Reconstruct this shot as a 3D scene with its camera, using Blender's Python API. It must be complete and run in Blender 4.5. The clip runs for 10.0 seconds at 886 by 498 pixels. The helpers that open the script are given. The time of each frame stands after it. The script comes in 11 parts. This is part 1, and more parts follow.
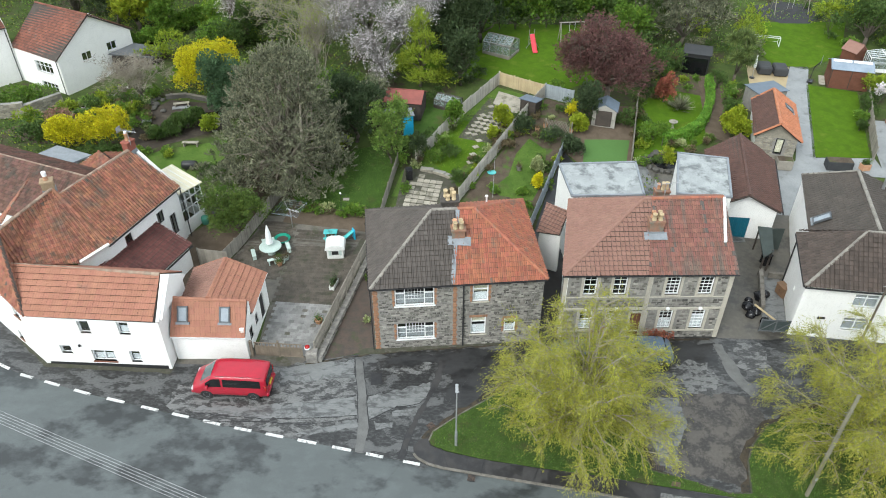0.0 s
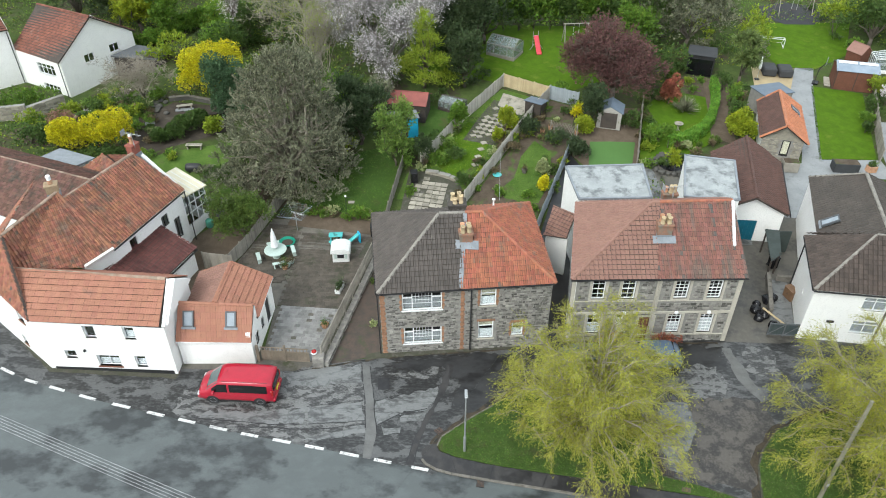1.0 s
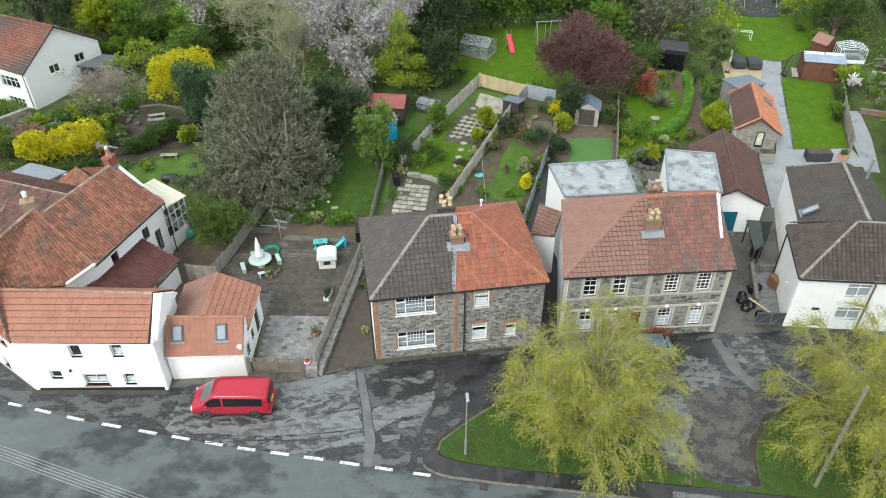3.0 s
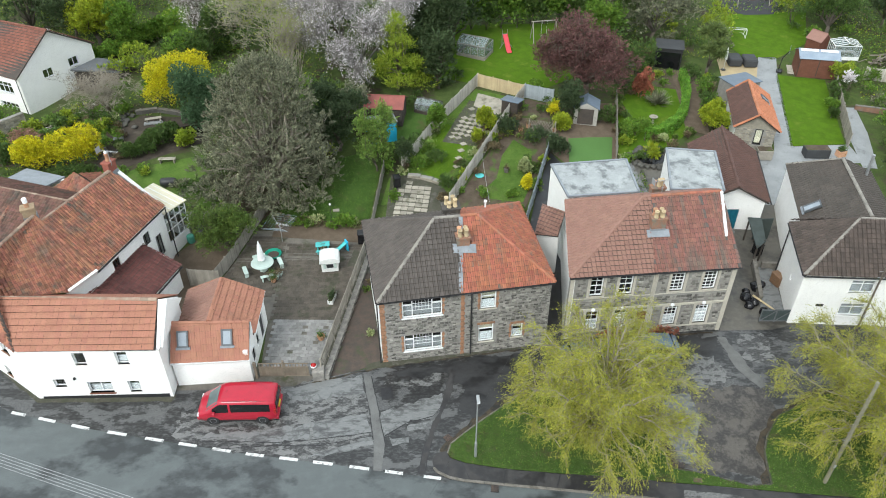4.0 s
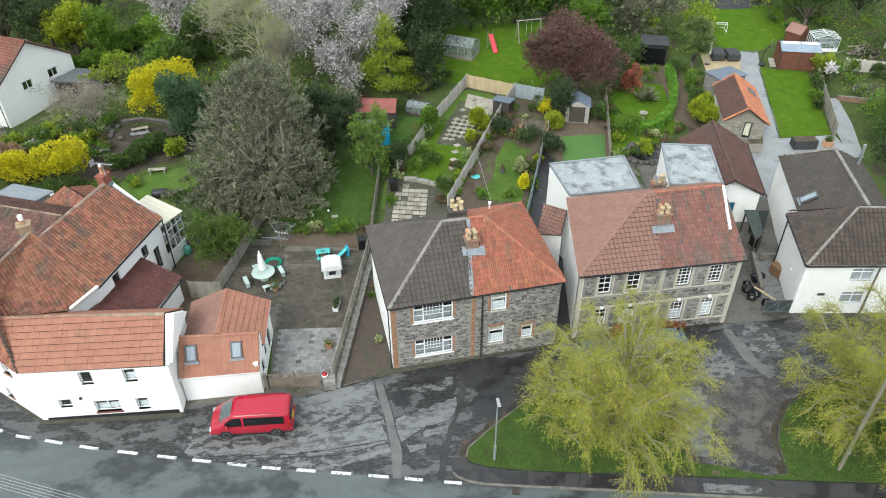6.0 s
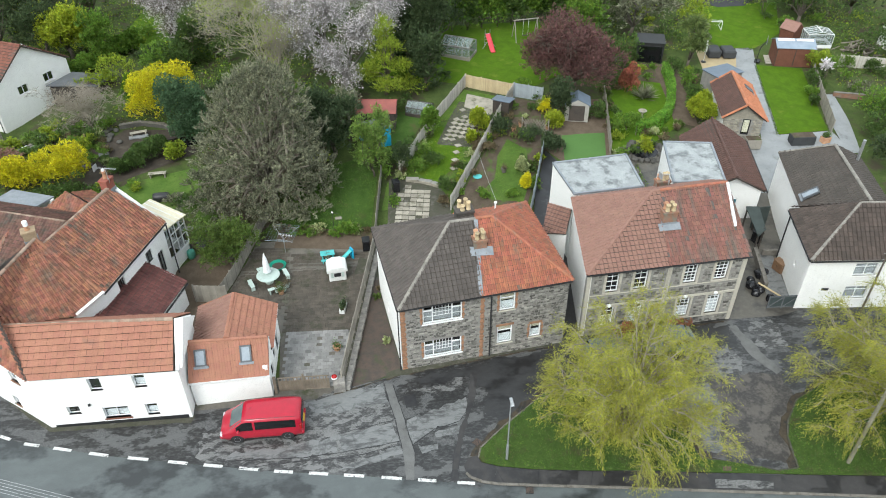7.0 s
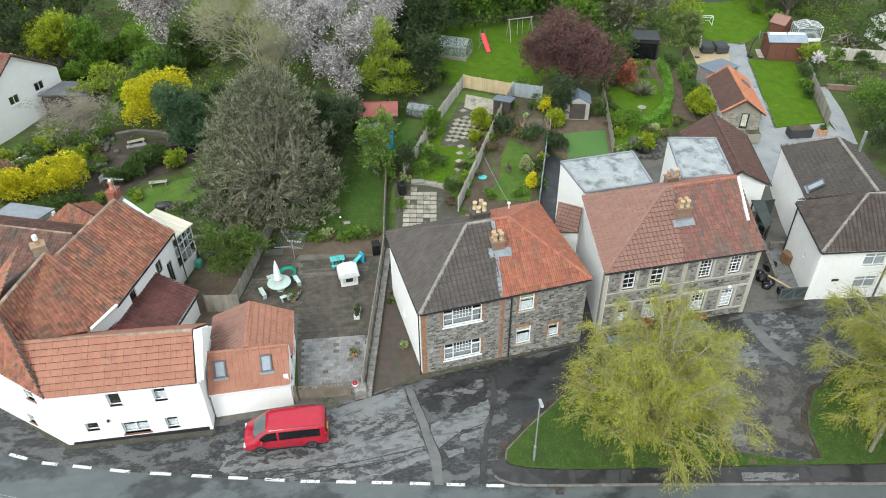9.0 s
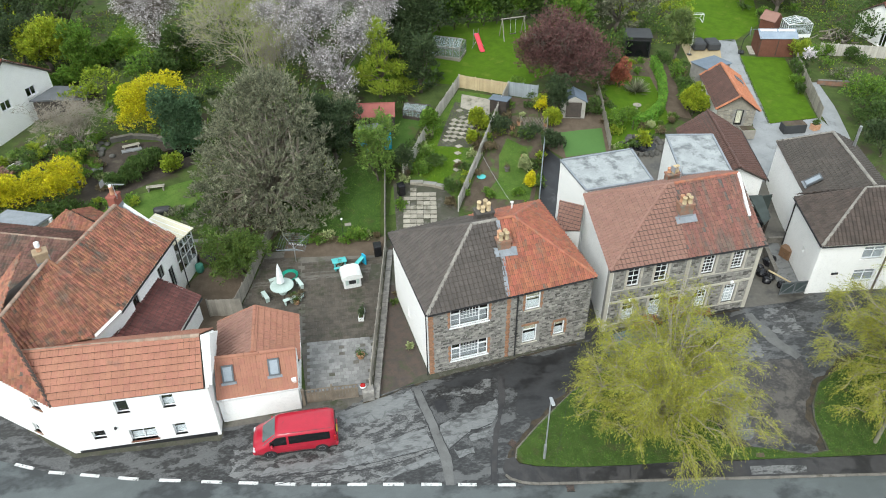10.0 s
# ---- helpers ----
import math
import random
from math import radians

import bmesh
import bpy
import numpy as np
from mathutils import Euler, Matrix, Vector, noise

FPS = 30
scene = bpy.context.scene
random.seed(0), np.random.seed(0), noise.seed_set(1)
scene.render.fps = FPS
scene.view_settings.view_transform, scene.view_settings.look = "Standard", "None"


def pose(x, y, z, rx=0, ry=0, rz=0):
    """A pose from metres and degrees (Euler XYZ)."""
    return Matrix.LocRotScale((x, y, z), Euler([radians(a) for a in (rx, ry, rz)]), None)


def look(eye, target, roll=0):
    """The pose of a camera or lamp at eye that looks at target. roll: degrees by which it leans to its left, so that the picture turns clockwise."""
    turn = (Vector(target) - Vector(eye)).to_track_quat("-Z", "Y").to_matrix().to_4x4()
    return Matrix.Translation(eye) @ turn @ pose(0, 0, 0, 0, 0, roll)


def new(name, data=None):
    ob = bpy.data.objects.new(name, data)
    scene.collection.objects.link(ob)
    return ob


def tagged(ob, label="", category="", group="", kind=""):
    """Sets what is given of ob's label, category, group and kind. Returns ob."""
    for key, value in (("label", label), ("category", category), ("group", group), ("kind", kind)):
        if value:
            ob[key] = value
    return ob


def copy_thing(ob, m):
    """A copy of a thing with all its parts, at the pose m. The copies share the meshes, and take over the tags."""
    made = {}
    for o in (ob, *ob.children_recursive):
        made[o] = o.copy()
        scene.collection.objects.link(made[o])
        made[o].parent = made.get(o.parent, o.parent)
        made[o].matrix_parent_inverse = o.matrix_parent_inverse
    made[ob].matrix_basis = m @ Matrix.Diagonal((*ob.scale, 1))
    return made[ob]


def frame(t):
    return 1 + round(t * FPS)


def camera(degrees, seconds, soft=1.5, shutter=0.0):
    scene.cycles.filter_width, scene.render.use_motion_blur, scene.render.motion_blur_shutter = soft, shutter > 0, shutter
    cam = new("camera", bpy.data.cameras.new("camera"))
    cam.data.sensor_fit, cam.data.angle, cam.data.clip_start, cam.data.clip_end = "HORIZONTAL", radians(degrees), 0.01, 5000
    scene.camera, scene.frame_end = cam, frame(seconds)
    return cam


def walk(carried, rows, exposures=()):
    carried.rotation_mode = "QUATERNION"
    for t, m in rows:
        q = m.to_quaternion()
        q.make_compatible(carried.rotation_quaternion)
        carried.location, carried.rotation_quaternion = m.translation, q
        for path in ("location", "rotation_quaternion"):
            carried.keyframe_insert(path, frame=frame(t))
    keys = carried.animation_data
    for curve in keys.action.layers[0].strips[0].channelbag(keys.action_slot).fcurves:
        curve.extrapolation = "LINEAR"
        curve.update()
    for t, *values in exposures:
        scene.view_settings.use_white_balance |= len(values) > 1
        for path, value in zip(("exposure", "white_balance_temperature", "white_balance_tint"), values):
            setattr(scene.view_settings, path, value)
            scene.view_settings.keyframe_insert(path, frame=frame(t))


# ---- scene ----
cam = camera(61.5, 10.0, 1.0)
METRES, EYE, TILT, LEAN, TURN = 11.0, 37.1, -38.0, 0.0, 0.0
ROWS = [
    (0.0, 0.0, 0.0, 0.0, 0.0, 0.0, -0.0),
    (0.5, -0.0222, 0.013, 0.0097, 0.03, 0.01, -0.02),
    (1.0, -0.0509, 0.0265, 0.0238, -0.09, -0.01, 0.07),
    (1.5, -0.0833, 0.0374, 0.0349, -0.57, -0.02, 0.49),
    (2.0, -0.1208, 0.0427, 0.0409, -1.52, -0.04, 1.24),
    (2.5, -0.1551, 0.0473, 0.0432, -2.22, -0.07, 1.83),
    (4.0, -0.2931, 0.0756, 0.063, -3.53, -0.16, 2.98),
    (4.5, -0.3412, 0.0884, 0.0747, -4.1, -0.19, 3.49),
    (5.0, -0.3939, 0.0995, 0.0849, -4.69, -0.25, 4.01),
    (5.5, -0.4503, 0.1093, 0.0925, -5.25, -0.29, 4.51),
    (7.0, -0.6168, 0.1297, 0.1137, -6.64, -0.43, 5.74),
    (7.5, -0.6729, 0.1388, 0.126, -7.01, -0.49, 6.11),
    (8.0, -0.7279, 0.1546, 0.1372, -7.41, -0.55, 6.5),
    (8.5, -0.7831, 0.1712, 0.1501, -7.86, -0.59, 6.9),
    (9.0, -0.8425, 0.1825, 0.1574, -8.4, -0.66, 7.35),
    (9.5, -0.9012, 0.1929, 0.1634, -9.0, -0.72, 7.82),
    (10.0, -0.9563, 0.2012, 0.1755, -9.55, -0.82, 8.29),
]
walk(cam, [(t, pose(0, 0, EYE, TILT, LEAN, TURN) @ pose(METRES * x, METRES * y, METRES * z, 90 + pitch, roll, yaw)) for t, x, y, z, yaw, pitch, roll in ROWS], exposures=((0.0, 0.40), (10.0, 0.40)))

# ---- light: an overcast spring day ----
SUN_EL, SUN_AZ = 44.0, 216.0
world = bpy.data.worlds.new("overcast_sky")
scene.world = world
world.use_nodes = True
wn, wl = world.node_tree.nodes, world.node_tree.links
sky = wn.new("ShaderNodeTexSky")
sky.sky_type, sky.sun_disc = "NISHITA", False
sky.sun_elevation, sky.sun_rotation = radians(SUN_EL), radians(SUN_AZ)
sky.air_density, sky.dust_density, sky.ozone_density = 1.0, 4.0, 1.0
cloud = wn.new("ShaderNodeMix")
cloud.data_type = "RGBA"
cloud.inputs[0].default_value = 0.8
cloud.inputs[7].default_value = (8.95, 10.0, 10.5, 1)
wl.new(sky.outputs[0], cloud.inputs[6])
wl.new(cloud.outputs[2], wn["Background"].inputs[0])
wn["Background"].inputs[1].default_value = 0.136
sun = new("sun", bpy.data.lights.new("sun", "SUN"))
sun.data.energy, sun.data.angle, sun.data.color = 1.95, radians(26), (0.97, 1.0, 0.96)
_az = radians(SUN_AZ)
sun.matrix_world = look((0, 0, 60), (-math.sin(_az) * 60, -math.cos(_az) * 60, 60 - 60 * math.tan(radians(SUN_EL))))

# ---- materials ----
MATS = {}


def nodes_of(m):
    m.use_nodes = True
    return m.node_tree.nodes, m.node_tree.links, m.node_tree.nodes["Principled BSDF"]


def surface(name, c1, c2, scale=3.0, fine=30.0, rough=0.8, bump=0.25, island=0.0, obj=0.0, metal=0.0, spec=0.4, stain=None, stain_scale=0.6, stain_at=0.55, hue=0.0, dist=0.02, odd=None, streak=None):
    """Two colours mixed by coarse and fine noise, with optional stains and a change from piece to piece."""
    m = bpy.data.materials.new(name)
    n, l, b = nodes_of(m)
    co = n.new("ShaderNodeTexCoord")
    geo = n.new("ShaderNodeNewGeometry")

    def noise_at(s, detail=4.0, rgh=0.6, pull=None):
        t = n.new("ShaderNodeTexNoise")
        t.inputs["Scale"].default_value, t.inputs["Detail"].default_value, t.inputs["Roughness"].default_value = s, detail, rgh
        src = geo.outputs["Position"]
        if pull:
            mp = n.new("ShaderNodeMapping")
            mp.inputs["Scale"].default_value = pull
            l.new(src, mp.inputs[0])
            src = mp.outputs[0]
        l.new(src, t.inputs["Vector"])
        return t

    def mix(f, a, c, kind="MIX"):
        x = n.new("ShaderNodeMix")
        x.data_type, x.blend_type = "RGBA", kind
        for sock, v in ((x.inputs[0], f), (x.inputs[6], a), (x.inputs[7], c)):
            if hasattr(v, "is_linked"):
                l.new(v, sock)
            else:
                sock.default_value = v if not isinstance(v, tuple) else (*v, 1)
        return x.outputs[2]

    def ramp(src, lo, hi):
        r = n.new("ShaderNodeMapRange")
        r.inputs[1].default_value, r.inputs[2].default_value = lo, hi
        l.new(src, r.inputs[0])
        return r.outputs[0]

    coarse, grain = noise_at(scale), noise_at(fine, 3.0, 0.7)
    colour = mix(ramp(coarse.outputs[0], 0.35, 0.65), c1, c2)
    dark = tuple(v * 0.55 for v in c1)
    colour = mix(ramp(grain.outputs[0], 0.52, 0.8), colour, dark)
    if stain:
        st = noise_at(stain_scale, 6.0, 0.65, streak)
        colour = mix(ramp(st.outputs[0], stain_at, stain_at + 0.12), colour, stain)
    if odd:
        # some pieces, more of them in places, are of another colour
        wn1 = n.new("ShaderNodeTexWhiteNoise")
        wn1.noise_dimensions = "1D"
        l.new(geo.outputs["Random Per Island"], wn1.inputs["W"])
        ad = n.new("ShaderNodeMath")
        ad.operation = "MULTIPLY_ADD"
        l.new(noise_at(0.55, 4.0, 0.6, streak).outputs[0], ad.inputs[0])
        ad.inputs[1].default_value = 2.2
        l.new(wn1.outputs[0], ad.inputs[2])
        colour = mix(ramp(ad.outputs[0], odd[1], odd[1] + 0.2), colour, odd[0])
    if island or obj or hue:
        hsv = n.new("ShaderNodeHueSaturation")
        if obj:
            src = n.new("ShaderNodeObjectInfo").outputs["Random"]
        else:
            src = geo.outputs["Random Per Island"]
        r = n.new("ShaderNodeMapRange")
        k = island or obj
        r.inputs[3].default_value, r.inputs[4].default_value = 1 - k, 1 + k
        l.new(src, r.inputs[0])
        l.new(r.outputs[0], hsv.inputs["Value"])
        if hue:
            wh = n.new("ShaderNodeTexWhiteNoise")
            wh.noise_dimensions = "1D"
            l.new(src, wh.inputs["W"])
            r2 = n.new("ShaderNodeMapRange")
            r2.inputs[3].default_value, r2.inputs[4].default_value = 0.5 - hue, 0.5 + hue
            l.new(wh.outputs[0], r2.inputs[0])
            l.new(r2.outputs[0], hsv.inputs["Hue"])
        l.new(colour, hsv.inputs["Color"])
        colour = hsv.outputs[0]
    l.new(colour, b.inputs["Base Color"])
    b.inputs["Roughness"].default_value, b.inputs["Metallic"].default_value = rough, metal
    b.inputs["Specular IOR Level"].default_value = spec
    if bump:
        bp = n.new("ShaderNodeBump")
        bp.inputs["Strength"].default_value, bp.inputs["Distance"].default_value = bump, dist
        l.new(grain.outputs[0], bp.inputs["Height"])
        l.new(bp.outputs[0], b.inputs["Normal"])
    MATS[name] = m
    return m


def leaf_surface(name, c1, c2, rough=0.6, vary=0.3, hue=0.02, trans=0.3, clump=1.7):
    """A leaf that lets some light through. Lit and shaded clumps are mixed into its colour."""
    m = surface(name, tuple(v * 1.18 for v in c1), tuple(v * 0.72 for v in c2), scale=clump, fine=9.0, rough=rough, bump=0, island=vary, hue=hue, spec=0.25)
    n, l = m.node_tree.nodes, m.node_tree.links
    b = n["Principled BSDF"]
    out = n["Material Output"]
    t = n.new("ShaderNodeBsdfTranslucent")
    l.new(b.inputs["Base Color"].links[0].from_socket, t.inputs["Color"])
    x = n.new("ShaderNodeMixShader")
    x.inputs[0].default_value = trans
    l.new(b.outputs[0], x.inputs[1])
    l.new(t.outputs[0], x.inputs[2])
    l.new(x.outputs[0], out.inputs["Surface"])
    return m


def wet_asphalt(name, dry, wet, puddle_scale, puddle_at, rough_dry=0.75, rough_wet=0.12, grit=60.0, stretch=(1, 1, 1), sharp=0.014, crazed=0.0):
    """Worn tarmac: dark damp patches with a sheen among drier, paler ones."""
    m = bpy.data.materials.new(name)
    n, l, b = nodes_of(m)
    geo = n.new("ShaderNodeNewGeometry")
    mp = n.new("ShaderNodeMapping")
    mp.inputs["Scale"].default_value = stretch
    l.new(geo.outputs["Position"], mp.inputs[0])

    def noise_at(s, d, r, src):
        t = n.new("ShaderNodeTexNoise")
        t.inputs["Scale"].default_value, t.inputs["Detail"].default_value, t.inputs["Roughness"].default_value = s, d, r
        l.new(src, t.inputs["Vector"])
        return t.outputs[0]

    def ramp(src, lo, hi, a=0.0, c=1.0):
        r = n.new("ShaderNodeMapRange")
        for i, v in enumerate((lo, hi, a, c)):
            r.inputs[1 + i].default_value = v
        l.new(src, r.inputs[0])
        return r.outputs[0]

    def mix(f, a, c):
        x = n.new("ShaderNodeMix")
        x.data_type = "RGBA"
        for sock, v in ((x.inputs[0], f), (x.inputs[6], a), (x.inputs[7], c)):
            if hasattr(v, "is_linked"):
                l.new(v, sock)
            else:
                sock.default_value = (*v, 1) if isinstance(v, tuple) else v
        return x.outputs[2]

    big = noise_at(puddle_scale, 7.0, 0.62, mp.outputs[0])
    mid = noise_at(puddle_scale * 5, 4.0, 0.6, mp.outputs[0])
    gr = noise_at(grit, 3.0, 0.7, geo.outputs["Position"])
    wetness = ramp(big, puddle_at - sharp, puddle_at + sharp)
    colour = mix(wetness, dry, wet)
    colour = mix(ramp(mid, 0.45, 0.8, 0, 0.6), colour, tuple(v * 1.5 for v in dry))
    colour = mix(ramp(gr, 0.5, 0.75, 0, 0.5), colour, tuple(v * 0.4 for v in dry))
    if crazed:
        # a net of dark cracks where the surface has broken up
        wob = n.new("ShaderNodeVectorMath")
        wob.operation = "MULTIPLY_ADD"
        tw = n.new("ShaderNodeTexNoise")
        tw.inputs["Scale"].default_value, tw.inputs["Detail"].default_value = 3.5, 5.0
        l.new(geo.outputs["Position"], tw.inputs["Vector"])
        l.new(tw.outputs["Color"], wob.inputs[0])
        wob.inputs[1].default_value = (0.6, 0.6, 0.6)
        l.new(geo.outputs["Position"], wob.inputs[2])
        vo = n.new("ShaderNodeTexVoronoi")
        vo.feature = "DISTANCE_TO_EDGE"
        vo.inputs["Scale"].default_value = crazed
        l.new(wob.outputs[0], vo.inputs["Vector"])
        area = ramp(noise_at(0.5, 4.0, 0.6, mp.outputs[0]), 0.44, 0.5)
        lines = ramp(vo.outputs["Distance"], 0.02, 0.12, 0.5, 0.0)
        mul = n.new("ShaderNodeMath")
        mul.operation = "MULTIPLY"
        l.new(area, mul.inputs[0])
        l.new(lines, mul.inputs[1])
        colour = mix(mul.outputs[0], colour, tuple(v * 0.7 for v in wet))
    l.new(colour, b.inputs["Base Color"])
    l.new(ramp(wetness, 0, 1, rough_dry, rough_wet), b.inputs["Roughness"])
    b.inputs["Specular IOR Level"].default_value = 0.5
    bp = n.new("ShaderNodeBump")
    bp.inputs["Distance"].default_value = 0.01
    l.new(ramp(wetness, 0, 1, 0.5, 0.05), bp.inputs["Strength"])
    l.new(gr, bp.inputs["Height"])
    l.new(bp.outputs[0], b.inputs["Normal"])
    MATS[name] = m
    return m


road_mat = wet_asphalt("main_road_tarmac", (0.084, 0.095, 0.096), (0.03, 0.033, 0.034), 0.16, 0.535, 0.5, 0.3, stretch=(1, 1.5, 1), sharp=0.03)
fore_mat = wet_asphalt("forecourt_tarmac", (0.088, 0.089, 0.089), (0.017, 0.0165, 0.0165), 1.1, 0.47, 0.5, 0.35, stretch=(0.6, 1.25, 1), sharp=0.02, crazed=5.5)
drive_mat = wet_asphalt("drive_tarmac", (0.092, 0.083, 0.074), (0.03, 0.026, 0.024), 1.0, 0.5, 0.7, 0.45, sharp=0.04, crazed=3.5)
alley_mat = wet_asphalt("alley_concrete", (0.105, 0.096, 0.082), (0.052, 0.048, 0.042), 0.6, 0.52, 0.65, 0.4, sharp=0.06)
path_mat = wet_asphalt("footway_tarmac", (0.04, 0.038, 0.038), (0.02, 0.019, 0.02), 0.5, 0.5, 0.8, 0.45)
# The pale tone partly holds the wet surface's sky reflection, put into the colour.
conc_mat = wet_asphalt("sheen_patched_concrete", (0.155, 0.159, 0.158), (0.06, 0.06, 0.06), 1.5, 0.55, 0.42, 0.32, stretch=(0.5, 1.5, 1), sharp=0.05, crazed=1.6)
rough_mat = wet_asphalt("broken_tarmac", (0.15, 0.15, 0.147), (0.026, 0.025, 0.025), 2.2, 0.50, 0.5, 0.35, stretch=(0.6, 1.2, 1), sharp=0.02, crazed=6.0)
grass_mat = surface("lawn_grass", (0.045, 0.085, 0.02), (0.065, 0.108, 0.026), 2.2, 14, 0.95, 0.8, stain=(0.075, 0.074, 0.036), stain_scale=0.8, stain_at=0.54, spec=0.1)
rough_grass = surface("rough_grass", (0.062, 0.115, 0.022), (0.095, 0.155, 0.032), 0.9, 7, 0.95, 0.8, stain=(0.085, 0.09, 0.04), stain_scale=0.4, stain_at=0.57, spec=0.1)
soil_mat = surface("garden_soil", (0.075, 0.057, 0.043), (0.11, 0.088, 0.066), 1.5, 18, 0.95, 0.8, stain=(0.07, 0.115, 0.028), stain_scale=0.8, stain_at=0.52, spec=0.1)
white_mat = surface("white_render", (0.86, 0.855, 0.835), (0.82, 0.815, 0.795), 1.2, 20, 0.85, 0.05, stain=(0.74, 0.73, 0.69), stain_scale=0.5, stain_at=0.62)
cream_mat = surface("cream_paint", (0.72, 0.66, 0.50), (0.66, 0.60, 0.45), 1.5, 20, 0.7, 0.1)
upvc_mat = surface("white_upvc", (0.82, 0.83, 0.84), (0.78, 0.79, 0.80), 2, 30, 0.35, 0.0)
clay_new = surface("smooth_clay_tile", (0.335, 0.15, 0.098), (0.295, 0.128, 0.084), 1.0, 25, 0.7, 0.2, island=0.05, hue=0.004, stain=(0.25, 0.12, 0.084), stain_scale=1.2, stain_at=0.6)
clay_red = surface("weathered_red_tile", (0.365, 0.128, 0.076), (0.275, 0.105, 0.068), 1.7, 15, 0.8, 0.3, island=0.15, hue=0.008, stain=(0.20, 0.112, 0.082), stain_scale=1.3, stain_at=0.55, odd=((0.17, 0.118, 0.094), 2.12), streak=(1.5, 0.6, 0.6))
clay_patchy = surface("patchy_lichened_tile", (0.255, 0.116, 0.09), (0.205, 0.10, 0.08), 1.5, 12, 0.85, 0.3, island=0.16, hue=0.008, stain=(0.145, 0.108, 0.09), stain_scale=0.8, stain_at=0.5, odd=((0.105, 0.096, 0.088), 1.98), streak=(1.9, 0.26, 0.26))
clay_old = surface("old_mossy_clay_tile", (0.335, 0.142, 0.088), (0.235, 0.108, 0.076), 1.9, 10, 0.9, 0.4, island=0.26, hue=0.012, stain=(0.16, 0.105, 0.08), stain_scale=0.8, stain_at=0.54, odd=((0.12, 0.10, 0.085), 2.08))
clay_dull = surface("dull_red_tile", (0.262, 0.146, 0.114), (0.236, 0.128, 0.10), 1.2, 15, 0.75, 0.2, island=0.06, hue=0.003, stain=(0.205, 0.115, 0.092), stain_scale=0.9, stain_at=0.6)
slate_mat = surface("dark_grey_tile", (0.097, 0.082, 0.073), (0.074, 0.063, 0.056), 0.9, 15, 0.65, 0.3, island=0.12, stain=(0.12, 0.107, 0.094), stain_scale=2.0, stain_at=0.62)
slate_dark = surface("dark_brown_grey_tile", (0.078, 0.066, 0.057), (0.056, 0.048, 0.042), 0.9, 15, 0.7, 0.3, island=0.1, stain=(0.10, 0.088, 0.075), stain_scale=2.0, stain_at=0.62)
purple_tile = surface("dark_plum_tile", (0.135, 0.046, 0.04), (0.10, 0.036, 0.033), 1.0, 15, 0.6, 0.2, island=0.2)
brown_tile = surface("brown_tile", (0.108, 0.055, 0.043), (0.082, 0.043, 0.035), 1.0, 15, 0.7, 0.2, island=0.15)
orange_tile = surface("bright_orange_tile", (0.46, 0.18, 0.095), (0.40, 0.155, 0.08), 1.0, 15, 0.7, 0.2, island=0.12)
stone_mat = surface("grey_rubble_stone", (0.25, 0.237, 0.213), (0.135, 0.129, 0.12), 2.6, 14, 0.9, 0.5, island=0.62, hue=0.014)
mortar_mat = surface("lime_mortar", (0.29, 0.28, 0.255), (0.22, 0.212, 0.20), 2.0, 30, 0.95, 0.4)
dress_mat = surface("dressed_limestone", (0.50, 0.465, 0.395), (0.42, 0.39, 0.335), 1.5, 20, 0.85, 0.3, stain=(0.24, 0.22, 0.185), stain_scale=1.2, stain_at=0.62)
brick_mat = surface("orange_brick", (0.35, 0.19, 0.115), (0.28, 0.15, 0.09), 3.0, 30, 0.85, 0.3, island=0.25)
lead_mat = surface("lead_flashing", (0.24, 0.26, 0.285), (0.18, 0.20, 0.22), 2.0, 20, 0.5, 0.1)
felt_mat = surface("weathered_flat_roof", (0.34, 0.36, 0.36), (0.255, 0.272, 0.275), 1.2, 9, 0.55, 0.2, stain=(0.125, 0.135, 0.138), stain_scale=0.8, stain_at=0.5)
glass_mat = bpy.data.materials.new("window_glass")
_n, _l, _b = nodes_of(glass_mat)
_b.inputs["Base Color"].default_value = (0.75, 0.8, 0.82, 1)
_b.inputs["Roughness"].default_value, _b.inputs["Transmission Weight"].default_value = 0.03, 1.0
black_mat = surface("black_plastic", (0.02, 0.02, 0.022), (0.03, 0.03, 0.032), 3, 30, 0.45, 0.1)
# The darkness of unlit rooms, put into a near-black colour.
dark_mat = surface("room_shade", (0.04, 0.04, 0.042), (0.05, 0.05, 0.05), 1, 10, 0.9, 0)
fence_mat = surface("weathered_fence_wood", (0.30, 0.275, 0.235), (0.23, 0.21, 0.18), 1.2, 18, 0.9, 0.3, obj=0.18)
newfence_mat = surface("pale_new_fence_wood", (0.48, 0.39, 0.24), (0.42, 0.33, 0.20), 1.2, 18, 0.85, 0.3, obj=0.1)
darkwood_mat = surface("dark_stained_wood", (0.075, 0.06, 0.05), (0.05, 0.042, 0.037), 2, 20, 0.8, 0.3, island=0.2)
brownwood_mat = surface("brown_stained_wood", (0.17, 0.07, 0.045), (0.14, 0.055, 0.035), 2, 20, 0.75, 0.2, island=0.1)
bark_mat = surface("grey_brown_bark", (0.15, 0.125, 0.10), (0.10, 0.085, 0.07), 3, 20, 0.95, 0.5)
creambark_mat = surface("cream_bark", (0.34, 0.315, 0.235), (0.24, 0.22, 0.165), 3, 20, 0.95, 0.4)
palebark_mat = surface("pale_bark", (0.30, 0.27, 0.22), (0.22, 0.19, 0.15), 3, 20, 0.95, 0.5)
